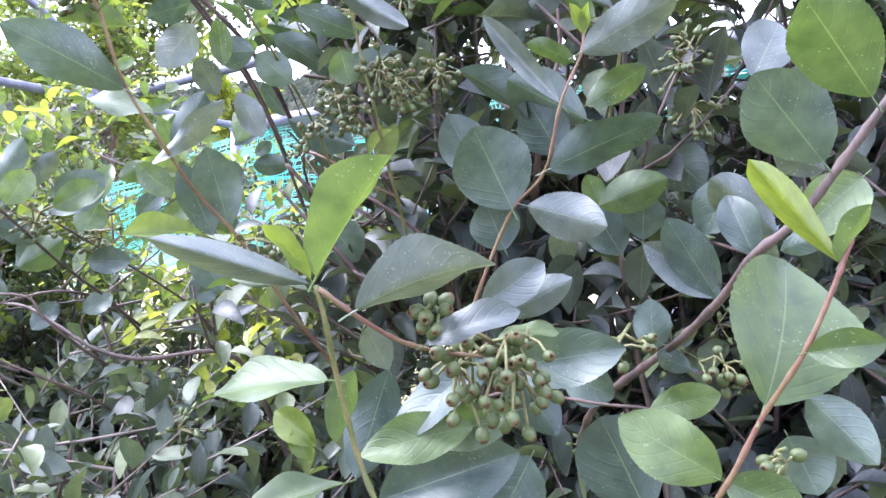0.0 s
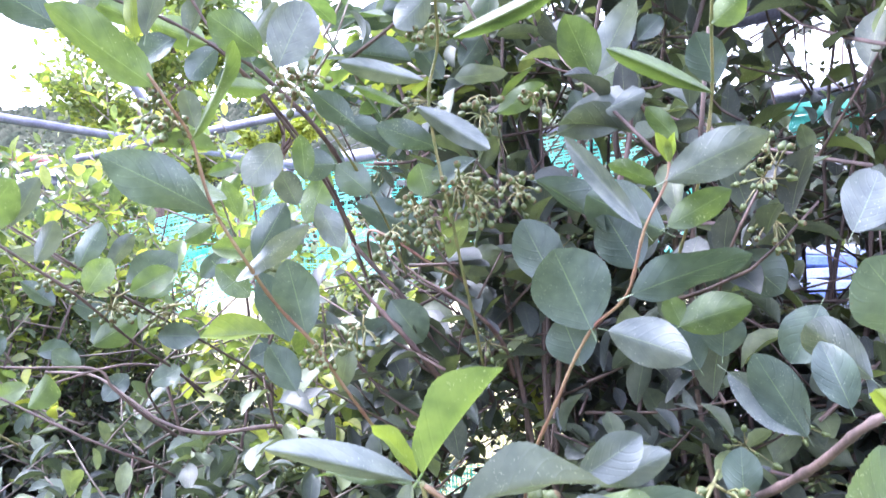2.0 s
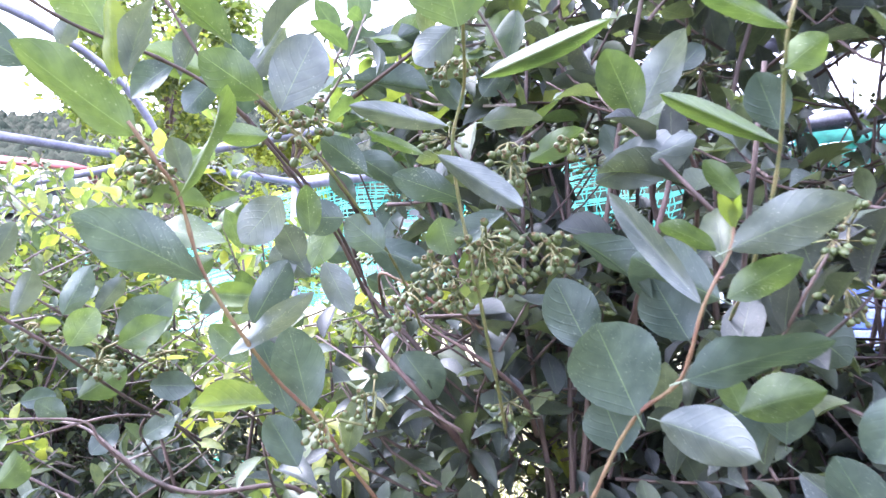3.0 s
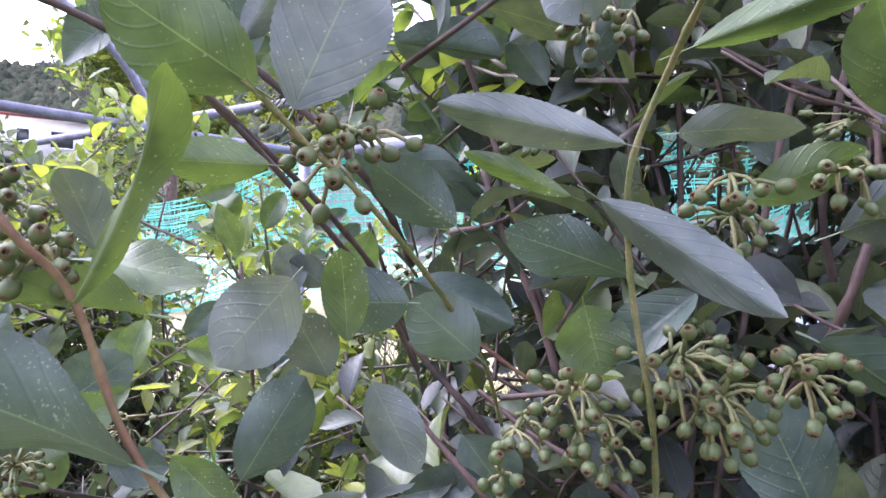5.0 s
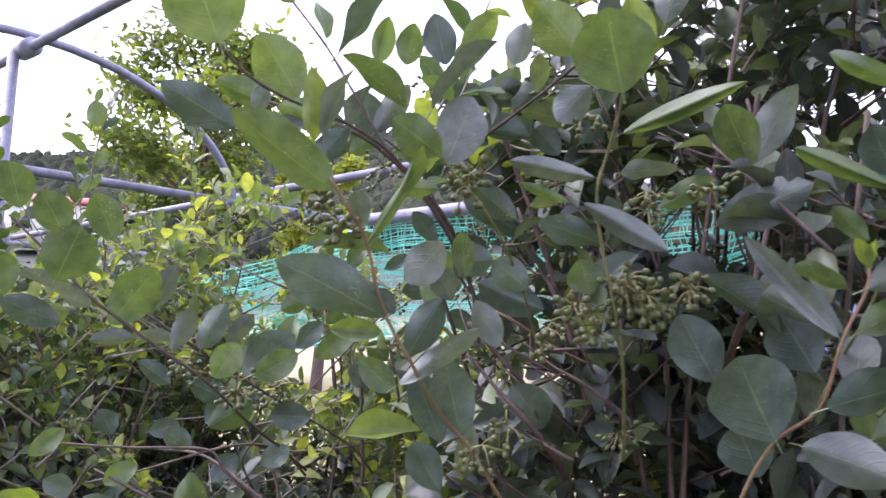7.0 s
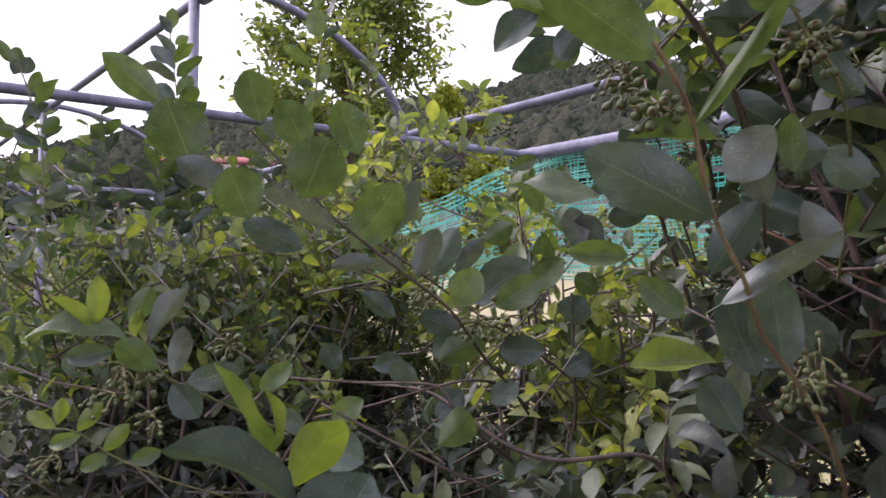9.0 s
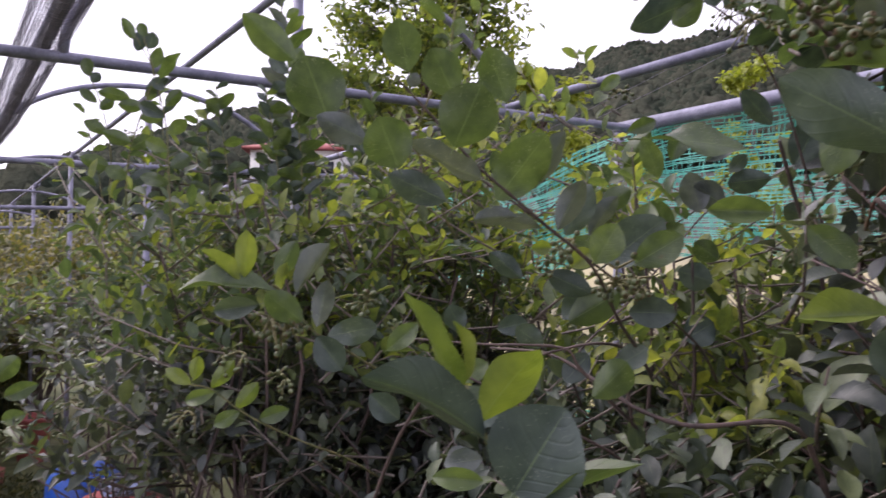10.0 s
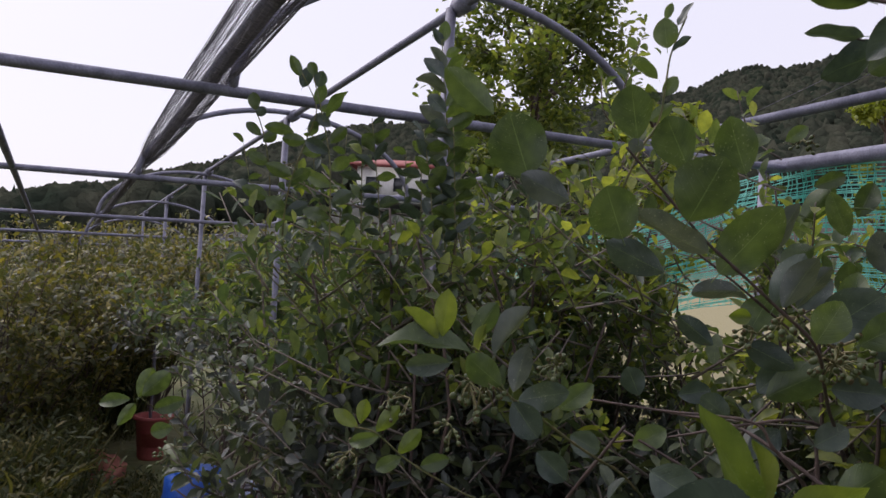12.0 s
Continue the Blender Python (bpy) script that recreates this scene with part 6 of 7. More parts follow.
leaf(sh, LEAF_PALE_SHEEN, (-0.956, 1.069, 1.555), (-0.966, 1.028, 1.570), 0.020, 44)
leaf(sh, LEAF_GREEN, (-0.951, 1.061, 1.543), (-0.932, 1.094, 1.569), 0.020, 78)
leaf(sh, LEAF, (-0.945, 1.053, 1.532), (-0.985, 1.041, 1.551), 0.021, 90)
leaf(sh, LEAF_GREEN, (-0.960, 1.080, 1.526), (-0.903, 1.065, 1.543), 0.027, -32)
leaf(sh, LEAF_PALE_SHEEN, (-0.955, 1.072, 1.515), (-0.979, 1.068, 1.532), 0.023, -81)
leaf(sh, LEAF_GREEN, (-0.949, 1.064, 1.504), (-0.926, 1.076, 1.522), 0.024, -85)
leaf(sh, LEAF, (-0.944, 1.056, 1.483), (-0.967, 1.031, 1.497), 0.024, 80)
# leaves along the lower twig
sh = shoot(second_bush, BARK, [(-0.498, 0.679, 1.448), (-0.462, 0.713, 1.418), (-0.408, 0.781, 1.367), (-0.357, 0.858, 1.320)], 0.0016, 0.0024)
leaf(sh, LEAF, (-0.431, 0.720, 1.399), (-0.409, 0.719, 1.445), 0.028, -83)
leaf(sh, LEAF_PALE_SHEEN, (-0.416, 0.752, 1.400), (-0.391, 0.752, 1.437), 0.020, -55)
leaf(sh, LEAF, (-0.402, 0.761, 1.374), (-0.350, 0.766, 1.416), 0.044, 86)
leaf(sh, LEAF, (-0.456, 0.753, 1.364), (-0.420, 0.775, 1.346), 0.025, -84)
leaf(sh, LEAF, (-0.448, 0.783, 1.319), (-0.421, 0.785, 1.350), 0.027, 87)
leaf(sh, LEAF_PALE_SHEEN, (-0.491, 0.696, 1.411), (-0.453, 0.718, 1.409), 0.019, -47)
leaf(sh, LEAF, (-0.561, 0.800, 1.300), (-0.572, 0.792, 1.329), 0.025, 74)
leaf(sh, LEAF_GREEN, (-0.630, 0.761, 1.281), (-0.601, 0.776, 1.308), 0.023, 78)
leaf(sh, LEAF, (-0.389, 0.816, 1.326), (-0.343, 0.820, 1.326), 0.031, 84)
leaf(sh, LEAF_GREEN, (-0.364, 0.736, 1.378), (-0.341, 0.749, 1.398), 0.018, 70)
leaf(sh, LEAF, (-0.518, 0.763, 1.384), (-0.489, 0.781, 1.359), 0.021, -79)
leaf(sh, LEAF_YOUNG, (-0.470, 0.744, 1.388), (-0.452, 0.754, 1.389), 0.015, 87)
leaf(sh, LEAF_YOUNG, (-0.436, 0.764, 1.370), (-0.417, 0.775, 1.387), 0.022, 74)
leaf(sh, LEAF_GREEN, (-0.378, 0.820, 1.394), (-0.370, 0.822, 1.436), 0.026, 3)
leaf(sh, LEAF_GREEN, (-0.423, 1.040, 1.546), (-0.388, 1.060, 1.563), 0.021, 88)
leaf(sh, LEAF_GREEN, (-0.455, 1.020, 1.599), (-0.432, 1.032, 1.618), 0.018, 86)
leaf(sh, LEAF_GREEN, (-0.405, 1.051, 1.541), (-0.385, 1.065, 1.487), 0.028, -57)
cluster(second_bush, (-0.453, 0.766, 1.369), 0.0175, 12, 0.50)
cluster(second_bush, (-0.381, 0.820, 1.350), 0.0287, 20, 0.50)
cluster(second_bush, (-0.441, 1.085, 1.608), 0.0189, 12, 0.50)
# low leaves at the foot of the leaning twig
sh = shoot(second_bush, BARK, [(-0.466, 0.801, 1.215), (-0.518, 0.793, 1.240), (-0.575, 0.794, 1.264)], 0.0026, 0.0018)
leaf(sh, LEAF, (-0.512, 0.657, 1.260), (-0.472, 0.658, 1.242), 0.036, 73)
leaf(sh, LEAF_GREEN, (-0.376, 0.561, 1.284), (-0.349, 0.552, 1.311), 0.024, -86)
leaf(sh, LEAF, (-0.524, 0.809, 1.304), (-0.495, 0.826, 1.311), 0.023, 78)
leaf(sh, LEAF, (-0.597, 0.794, 1.238), (-0.623, 0.778, 1.253), 0.027, -85)
leaf(sh, LEAF, (-0.633, 0.798, 1.201), (-0.660, 0.781, 1.229), 0.030, -87)
leaf(sh, LEAF_GREEN, (-0.562, 0.790, 1.250), (-0.533, 0.806, 1.269), 0.025, 73)
leaf(sh, LEAF, (-0.476, 0.815, 1.287), (-0.501, 0.799, 1.308), 0.025, 84)
leaf(sh, LEAF, (-0.433, 0.840, 1.279), (-0.456, 0.828, 1.250), 0.028, -67)
leaf(sh, LEAF, (-0.402, 0.835, 1.269), (-0.375, 0.850, 1.287), 0.027, 68)
# dark leaves in the heart of the bush
sh = shoot(near_bush, BARK, [(-0.025, 0.898, 1.387), (-0.064, 0.881, 1.457), (-0.087, 0.866, 1.520), (-0.109, 0.860, 1.582), (-0.136, 0.854, 1.655), (-0.148, 0.849, 1.718)], 0.0052, 0.0030)
leaf(sh, LEAF, (-0.172, 0.810, 1.683), (-0.118, 0.811, 1.703), 0.032, -70)
leaf(sh, LEAF, (-0.185, 0.811, 1.650), (-0.106, 0.816, 1.644), 0.035, -36)
leaf(sh, LEAF, (-0.127, 0.833, 1.678), (-0.090, 0.832, 1.712), 0.029, -74)
leaf(sh, LEAF_PALE_SHEEN, (-0.102, 0.796, 1.647), (-0.070, 0.796, 1.667), 0.018, -75)
leaf(sh, LEAF, (-0.154, 0.834, 1.639), (-0.188, 0.831, 1.661), 0.024, 76)
leaf(sh, LEAF_GREEN, (-0.090, 0.814, 1.686), (-0.061, 0.817, 1.669), 0.023, -69)
leaf(sh, LEAF_GREEN, (-0.119, 0.810, 1.722), (-0.145, 0.811, 1.684), 0.028, 73)
leaf(sh, LEAF, (-0.072, 0.839, 1.628), (-0.102, 0.835, 1.664), 0.029, 73)
leaf(sh, LEAF, (-0.218, 0.856, 1.699), (-0.179, 0.857, 1.720), 0.030, -68)
leaf(sh, LEAF_GREEN, (-0.044, 0.816, 1.688), (-0.027, 0.815, 1.726), 0.028, -82)
leaf(sh, LEAF, (-0.051, 0.819, 1.637), (-0.025, 0.818, 1.675), 0.032, -83)
leaf(sh, LEAF, (-0.176, 0.777, 1.565), (-0.106, 0.784, 1.525), 0.036, -50)
leaf(sh, LEAF, (-0.160, 0.784, 1.476), (-0.090, 0.790, 1.449), 0.039, -90)
leaf(sh, LEAF_GREEN, (-0.191, 0.780, 1.509), (-0.215, 0.783, 1.452), 0.032, 74)
leaf(sh, LEAF_GREEN, (-0.067, 0.812, 1.440), (-0.025, 0.811, 1.480), 0.044, 86)
leaf(sh, LEAF, (0.140, 0.843, 1.448), (0.203, 0.842, 1.501), 0.051, 74)
leaf(sh, LEAF, (0.009, 0.861, 1.361), (0.051, 0.866, 1.325), 0.038, -87)
leaf(sh, LEAF, (-0.122, 0.793, 1.370), (-0.086, 0.798, 1.325), 0.047, 89)
leaf(sh, LEAF, (-0.162, 0.784, 1.328), (-0.108, 0.786, 1.343), 0.030, 77)
leaf(sh, LEAF_GREEN, (-0.313, 0.769, 1.423), (-0.258, 0.773, 1.421), 0.025, 85)
leaf(sh, LEAF_GREEN, (-0.365, 0.713, 1.482), (-0.280, 0.718, 1.474), 0.037, 30)
leaf(sh, LEAF_GREEN, (-0.439, 0.770, 1.317), (-0.390, 0.770, 1.348), 0.034, -85)
# grey-brown branch behind the berries
sh = shoot(near_bush, BARK, [(0.132, 0.786, 1.681), (0.124, 0.801, 1.602), (0.124, 0.816, 1.537), (0.149, 0.842, 1.467)], 0.0040, 0.0050)
leaf(sh, LEAF, (0.114, 0.788, 1.646), (0.078, 0.787, 1.627), 0.026, 85)
leaf(sh, LEAF, (0.142, 0.789, 1.656), (0.166, 0.788, 1.683), 0.026, 85)
leaf(sh, LEAF, (0.092, 0.812, 1.567), (0.073, 0.808, 1.606), 0.027, 60)
# bare purple-brown stems between the leaves
for line, thick in (([(-0.119, 0.82, 1.563), (-0.096, 0.82, 1.502), (-0.074, 0.82, 1.462), (-0.052, 0.82, 1.397)], 0.0088),
                    ([(0.106, 0.74, 1.661), (0.116, 0.74, 1.613), (0.124, 0.74, 1.548), (0.114, 0.74, 1.496)], 0.0068),
                    ([(0.145, 0.95, 1.601), (0.157, 0.95, 1.546), (0.173, 0.95, 1.497)], 0.0046),
                    ([(-0.169, 0.78, 1.401), (-0.140, 0.78, 1.369), (-0.108, 0.78, 1.336)], 0.0070),
                    ([(-0.112, 0.72, 1.415), (-0.083, 0.72, 1.393), (-0.056, 0.72, 1.378)], 0.0044),
                    ([(0.004, 0.66, 1.604), (0.039, 0.66, 1.585), (0.084, 0.66, 1.572)], 0.0034)):
    shoot(near_bush, STEM, line, thick * 0.3, thick)
# brown branch crossing low
sh = shoot(near_bush, BARK, [(-0.172, 0.827, 1.435), (-0.138, 0.831, 1.399), (-0.109, 0.834, 1.369), (-0.075, 0.850, 1.317)], 0.0036, 0.0042)
# reddish branch beside it
sh = shoot(near_bush, TWIG_RED, [(-0.116, 0.810, 1.434), (-0.080, 0.808, 1.411), (-0.042, 0.806, 1.394)], 0.0026, 0.0022)
# dark spray with berries at the top
sh = shoot(near_bush, BARK, [(-0.168, 1.239, 1.392), (-0.201, 1.192, 1.496), (-0.232, 1.157, 1.596), (-0.277, 1.118, 1.677), (-0.327, 1.079, 1.716), (-0.383, 1.049, 1.727)], 0.0034, 0.0014)
leaf(sh, LEAF, (-0.376, 1.052, 1.730), (-0.440, 1.030, 1.732), 0.030, 25)
leaf(sh, LEAF, (-0.334, 1.076, 1.723), (-0.424, 1.048, 1.686), 0.045, 38)
leaf(sh, LEAF_GREEN, (-0.370, 1.066, 1.689), (-0.334, 1.077, 1.716), 0.033, -82)
leaf(sh, LEAF, (-0.306, 1.097, 1.712), (-0.277, 1.104, 1.758), 0.038, 90)
leaf(sh, LEAF, (-0.269, 1.121, 1.669), (-0.218, 1.136, 1.716), 0.046, -88)
leaf(sh, LEAF, (-0.248, 1.095, 1.706), (-0.177, 1.106, 1.740), 0.045, -78)
leaf(sh, LEAF, (-0.225, 1.157, 1.652), (-0.172, 1.173, 1.684), 0.047, -87)
leaf(sh, LEAF, (-0.195, 1.166, 1.676), (-0.142, 1.181, 1.739), 0.047, 85)
leaf(sh, LEAF_PALE_SHEEN, (-0.159, 0.970, 1.613), (-0.108, 0.962, 1.694), 0.050, -81)
leaf(sh, LEAF, (-0.163, 1.200, 1.617), (-0.193, 1.188, 1.681), 0.048, 61)
leaf(sh, LEAF, (-0.117, 1.111, 1.581), (-0.075, 1.123, 1.640), 0.058, 77)
leaf(sh, LEAF, (-0.079, 1.102, 1.592), (-0.015, 1.121, 1.656), 0.071, 80)
leaf(sh, LEAF, (-0.065, 1.103, 1.691), (-0.015, 1.119, 1.721), 0.050, -88)
leaf(sh, LEAF, (-0.128, 1.124, 1.704), (-0.114, 1.127, 1.763), 0.045, -0)
leaf(sh, LEAF, (-0.216, 1.208, 1.515), (-0.184, 1.215, 1.581), 0.049, 78)
leaf(sh, LEAF, (-0.247, 1.174, 1.568), (-0.285, 1.160, 1.616), 0.032, 67)
leaf(sh, LEAF_PALE_SHEEN, (-0.157, 1.185, 1.510), (-0.105, 1.204, 1.472), 0.039, -70)
leaf(sh, LEAF, (-0.184, 1.221, 1.433), (-0.231, 1.205, 1.457), 0.033, 77)
cluster(near_bush, (-0.295, 1.100, 1.708), 0.0322, 22, 0.50)
cluster(near_bush, (-0.251, 1.137, 1.680), 0.0360, 22, 0.50)
cluster(near_bush, (-0.186, 1.194, 1.585), 0.0322, 20, 0.50)
cluster(near_bush, (-0.213, 1.192, 1.392), 0.0322, 16, 0.50)
# bright sprig over the path
sh = shoot(second_bush, TWIG_GREEN, [(-1.550, 1.114, 1.037), (-1.581, 1.075, 1.096), (-1.609, 1.038, 1.132)], 0.0024, 0.0012)
leaf(sh, LEAF_GREEN, (-1.608, 1.039, 1.137), (-1.559, 1.064, 1.188), 0.040, -79)
leaf(sh, LEAF_GREEN, (-1.623, 1.042, 1.133), (-1.600, 1.054, 1.193), 0.034, -70)
leaf(sh, LEAF_GREEN, (-1.629, 1.028, 1.129), (-1.679, 0.990, 1.120), 0.028, -68)
leaf(sh, LEAF_GREEN, (-1.628, 1.040, 1.119), (-1.657, 1.025, 1.073), 0.025, 74)
leaf(sh, LEAF_GREEN, (-1.601, 1.065, 1.107), (-1.546, 1.093, 1.132), 0.034, 90)
leaf(sh, LEAF_GREEN, (-1.573, 1.090, 1.072), (-1.614, 1.069, 1.059), 0.034, -85)
# yellowish sprigs low in the bush
sh = shoot(second_bush, TWIG_GREEN, [(-0.785, 0.776, 1.183), (-0.808, 0.753, 1.203), (-0.832, 0.730, 1.230), (-0.848, 0.711, 1.237)], 0.0020, 0.0012)
leaf(sh, LEAF_YOUNG, (-0.845, 0.713, 1.237), (-0.871, 0.700, 1.255), 0.016, -76)
leaf(sh, LEAF_YOUNG, (-0.843, 0.714, 1.241), (-0.838, 0.716, 1.269), 0.016, -142)
leaf(sh, LEAF_YOUNG, (-0.832, 0.730, 1.231), (-0.810, 0.741, 1.262), 0.019, -87)
leaf(sh, LEAF_GREEN, (-0.829, 0.732, 1.227), (-0.860, 0.717, 1.216), 0.017, -84)
leaf(sh, LEAF_YOUNG, (-0.814, 0.750, 1.206), (-0.792, 0.761, 1.236), 0.019, -90)
leaf(sh, LEAF_GREEN, (-0.811, 0.752, 1.203), (-0.837, 0.739, 1.187), 0.018, -85)
leaf(sh, LEAF_GREEN, (-0.796, 0.770, 1.192), (-0.767, 0.784, 1.203), 0.020, 81)
cluster(second_bush, (-0.816, 0.750, 1.261), 0.0258, 18, 0.50)
cluster(second_bush, (-0.879, 0.741, 1.191), 0.0237, 14, 0.50)
cluster(second_bush, (-0.747, 0.738, 1.243), 0.0208, 12, 0.50)
# upright whip of the bush
sh = shoot(second_bush, TWIG_GREEN, [(-0.958, 1.049, 1.453), (-0.968, 1.039, 1.548), (-0.980, 1.028, 1.642)], 0.0026, 0.0012)
leaf(sh, LEAF, (-0.959, 1.048, 1.462), (-0.996, 1.043, 1.471), 0.018, -53)
leaf(sh, LEAF, (-0.962, 1.046, 1.482), (-0.929, 1.060, 1.499), 0.018, -50)
leaf(sh, LEAF, (-0.964, 1.044, 1.501), (-0.985, 1.047, 1.528), 0.017, -37)
leaf(sh, LEAF, (-0.966, 1.042, 1.521), (-0.940, 1.048, 1.535), 0.017, -46)
leaf(sh, LEAF_GREEN, (-0.967, 1.040, 1.533), (-0.989, 1.024, 1.558), 0.015, 49)
leaf(sh, LEAF_GREEN, (-0.969, 1.039, 1.547), (-0.939, 1.033, 1.581), 0.026, -32)
leaf(sh, LEAF_GREEN, (-0.971, 1.036, 1.568), (-0.982, 1.012, 1.595), 0.019, 35)
leaf(sh, LEAF_GREEN, (-0.973, 1.035, 1.584), (-0.955, 1.052, 1.604), 0.014, 53)
leaf(sh, LEAF, (-0.975, 1.033, 1.596), (-0.987, 1.021, 1.625), 0.019, 45)
leaf(sh, LEAF_GREEN, (-0.976, 1.032, 1.609), (-0.936, 1.035, 1.618), 0.021, -44)
leaf(sh, LEAF, (-0.978, 1.030, 1.623), (-0.994, 1.024, 1.642), 0.013, -53)
leaf(sh, LEAF_GREEN, (-0.979, 1.029, 1.636), (-0.957, 1.027, 1.642), 0.011, -40)
# upright whip of the bush
sh = shoot(second_bush, TWIG_GREEN, [(-0.944, 1.057, 1.454), (-0.950, 1.051, 1.520), (-0.957, 1.044, 1.585)], 0.0026, 0.0012)
leaf(sh, LEAF, (-0.945, 1.056, 1.463), (-0.922, 1.050, 1.483), 0.017, -33)
leaf(sh, LEAF_GREEN, (-0.946, 1.055, 1.475), (-0.954, 1.036, 1.500), 0.015, 34)
leaf(sh, LEAF, (-0.948, 1.054, 1.490), (-0.932, 1.073, 1.508), 0.015, 48)
leaf(sh, LEAF, (-0.949, 1.052, 1.504), (-0.976, 1.047, 1.510), 0.015, 53)
leaf(sh, LEAF_GREEN, (-0.951, 1.050, 1.526), (-0.930, 1.070, 1.549), 0.022, 52)
leaf(sh, LEAF_GREEN, (-0.952, 1.049, 1.538), (-0.970, 1.028, 1.545), 0.011, 47)
leaf(sh, LEAF, (-0.954, 1.047, 1.555), (-0.933, 1.074, 1.576), 0.022, 51)
leaf(sh, LEAF_GREEN, (-0.956, 1.045, 1.574), (-0.966, 1.036, 1.595), 0.011, 46)
# upright whip of the bush
sh = shoot(second_bush, TWIG_GREEN, [(-0.930, 1.065, 1.455), (-0.934, 1.058, 1.551), (-0.939, 1.051, 1.647)], 0.0026, 0.0012)
leaf(sh, LEAF, (-0.931, 1.065, 1.464), (-0.967, 1.059, 1.488), 0.019, -49)
leaf(sh, LEAF, (-0.931, 1.063, 1.481), (-0.906, 1.084, 1.505), 0.019, 52)
leaf(sh, LEAF_GREEN, (-0.932, 1.062, 1.498), (-0.956, 1.028, 1.518), 0.024, 44)
leaf(sh, LEAF, (-0.933, 1.061, 1.515), (-0.904, 1.059, 1.525), 0.017, -43)
leaf(sh, LEAF, (-0.934, 1.060, 1.530), (-0.951, 1.040, 1.557), 0.022, 43)
leaf(sh, LEAF_GREEN, (-0.934, 1.059, 1.548), (-0.897, 1.059, 1.564), 0.024, -43)
leaf(sh, LEAF, (-0.935, 1.057, 1.568), (-0.959, 1.052, 1.589), 0.015, -51)
leaf(sh, LEAF_GREEN, (-0.936, 1.056, 1.587), (-0.915, 1.049, 1.611), 0.017, -29)
leaf(sh, LEAF, (-0.937, 1.054, 1.604), (-0.959, 1.049, 1.638), 0.015, -44)
leaf(sh, LEAF_GREEN, (-0.937, 1.054, 1.616), (-0.897, 1.061, 1.628), 0.024, -44)
leaf(sh, LEAF_PALE_SHEEN, (-0.938, 1.052, 1.633), (-0.959, 1.030, 1.641), 0.015, 45)
# upright whip of the bush
sh = shoot(second_bush, TWIG_GREEN, [(-1.412, 1.126, 1.444), (-1.425, 1.114, 1.547), (-1.442, 1.099, 1.649)], 0.0026, 0.0012)
leaf(sh, LEAF, (-1.414, 1.125, 1.455), (-1.379, 1.139, 1.468), 0.017, -48)
leaf(sh, LEAF, (-1.416, 1.123, 1.470), (-1.418, 1.102, 1.491), 0.013, 34)
leaf(sh, LEAF, (-1.420, 1.120, 1.494), (-1.403, 1.130, 1.513), 0.016, -47)
leaf(sh, LEAF, (-1.422, 1.117, 1.514), (-1.444, 1.105, 1.545), 0.016, -49)
leaf(sh, LEAF, (-1.425, 1.114, 1.534), (-1.401, 1.113, 1.562), 0.014, -20)
leaf(sh, LEAF, (-1.429, 1.112, 1.556), (-1.467, 1.101, 1.581), 0.022, -47)
leaf(sh, LEAF_GREEN, (-1.432, 1.108, 1.581), (-1.407, 1.120, 1.592), 0.014, -46)
leaf(sh, LEAF_GREEN, (-1.436, 1.105, 1.605), (-1.453, 1.090, 1.615), 0.013, 51)
leaf(sh, LEAF_GREEN, (-1.439, 1.103, 1.625), (-1.423, 1.116, 1.642), 0.012, -49)
leaf(sh, LEAF_GREEN, (-1.443, 1.099, 1.652), (-1.455, 1.084, 1.670), 0.013, 48)
# upright whip of the bush
sh = shoot(second_bush, TWIG_GREEN, [(-1.379, 1.196, 1.450), (-1.381, 1.190, 1.534), (-1.384, 1.185, 1.618)], 0.0026, 0.0012)
leaf(sh, LEAF, (-1.379, 1.195, 1.461), (-1.413, 1.186, 1.480), 0.022, -47)
leaf(sh, LEAF, (-1.380, 1.193, 1.489), (-1.353, 1.200, 1.508), 0.018, -43)
leaf(sh, LEAF_GREEN, (-1.380, 1.192, 1.507), (-1.406, 1.162, 1.519), 0.024, 50)
leaf(sh, LEAF, (-1.381, 1.191, 1.523), (-1.367, 1.201, 1.556), 0.018, -50)
leaf(sh, LEAF, (-1.381, 1.190, 1.542), (-1.391, 1.163, 1.544), 0.015, 49)
leaf(sh, LEAF_GREEN, (-1.382, 1.188, 1.567), (-1.344, 1.203, 1.583), 0.022, -46)
leaf(sh, LEAF_YOUNG, (-1.383, 1.186, 1.592), (-1.405, 1.165, 1.598), 0.018, 49)
leaf(sh, LEAF_PALE_SHEEN, (-1.383, 1.185, 1.609), (-1.356, 1.183, 1.630), 0.017, -31)
# upright whip of the bush
sh = shoot(second_bush, TWIG_GREEN, [(-1.316, 1.191, 1.451), (-1.322, 1.181, 1.571), (-1.330, 1.171, 1.691)], 0.0026, 0.0012)
leaf(sh, LEAF_GREEN, (-1.316, 1.190, 1.463), (-1.341, 1.174, 1.483), 0.022, -53)
leaf(sh, LEAF_GREEN, (-1.318, 1.188, 1.489), (-1.292, 1.195, 1.508), 0.015, -44)
leaf(sh, LEAF, (-1.319, 1.186, 1.512), (-1.335, 1.155, 1.527), 0.020, 46)
leaf(sh, LEAF, (-1.321, 1.184, 1.533), (-1.303, 1.185, 1.563), 0.016, -32)
leaf(sh, LEAF_GREEN, (-1.322, 1.182, 1.559), (-1.345, 1.159, 1.579), 0.020, 50)
leaf(sh, LEAF, (-1.323, 1.181, 1.575), (-1.289, 1.179, 1.588), 0.014, -25)
leaf(sh, LEAF_GREEN, (-1.324, 1.180, 1.590), (-1.347, 1.174, 1.613), 0.019, -45)
leaf(sh, LEAF, (-1.325, 1.178, 1.606), (-1.318, 1.187, 1.632), 0.016, 50)
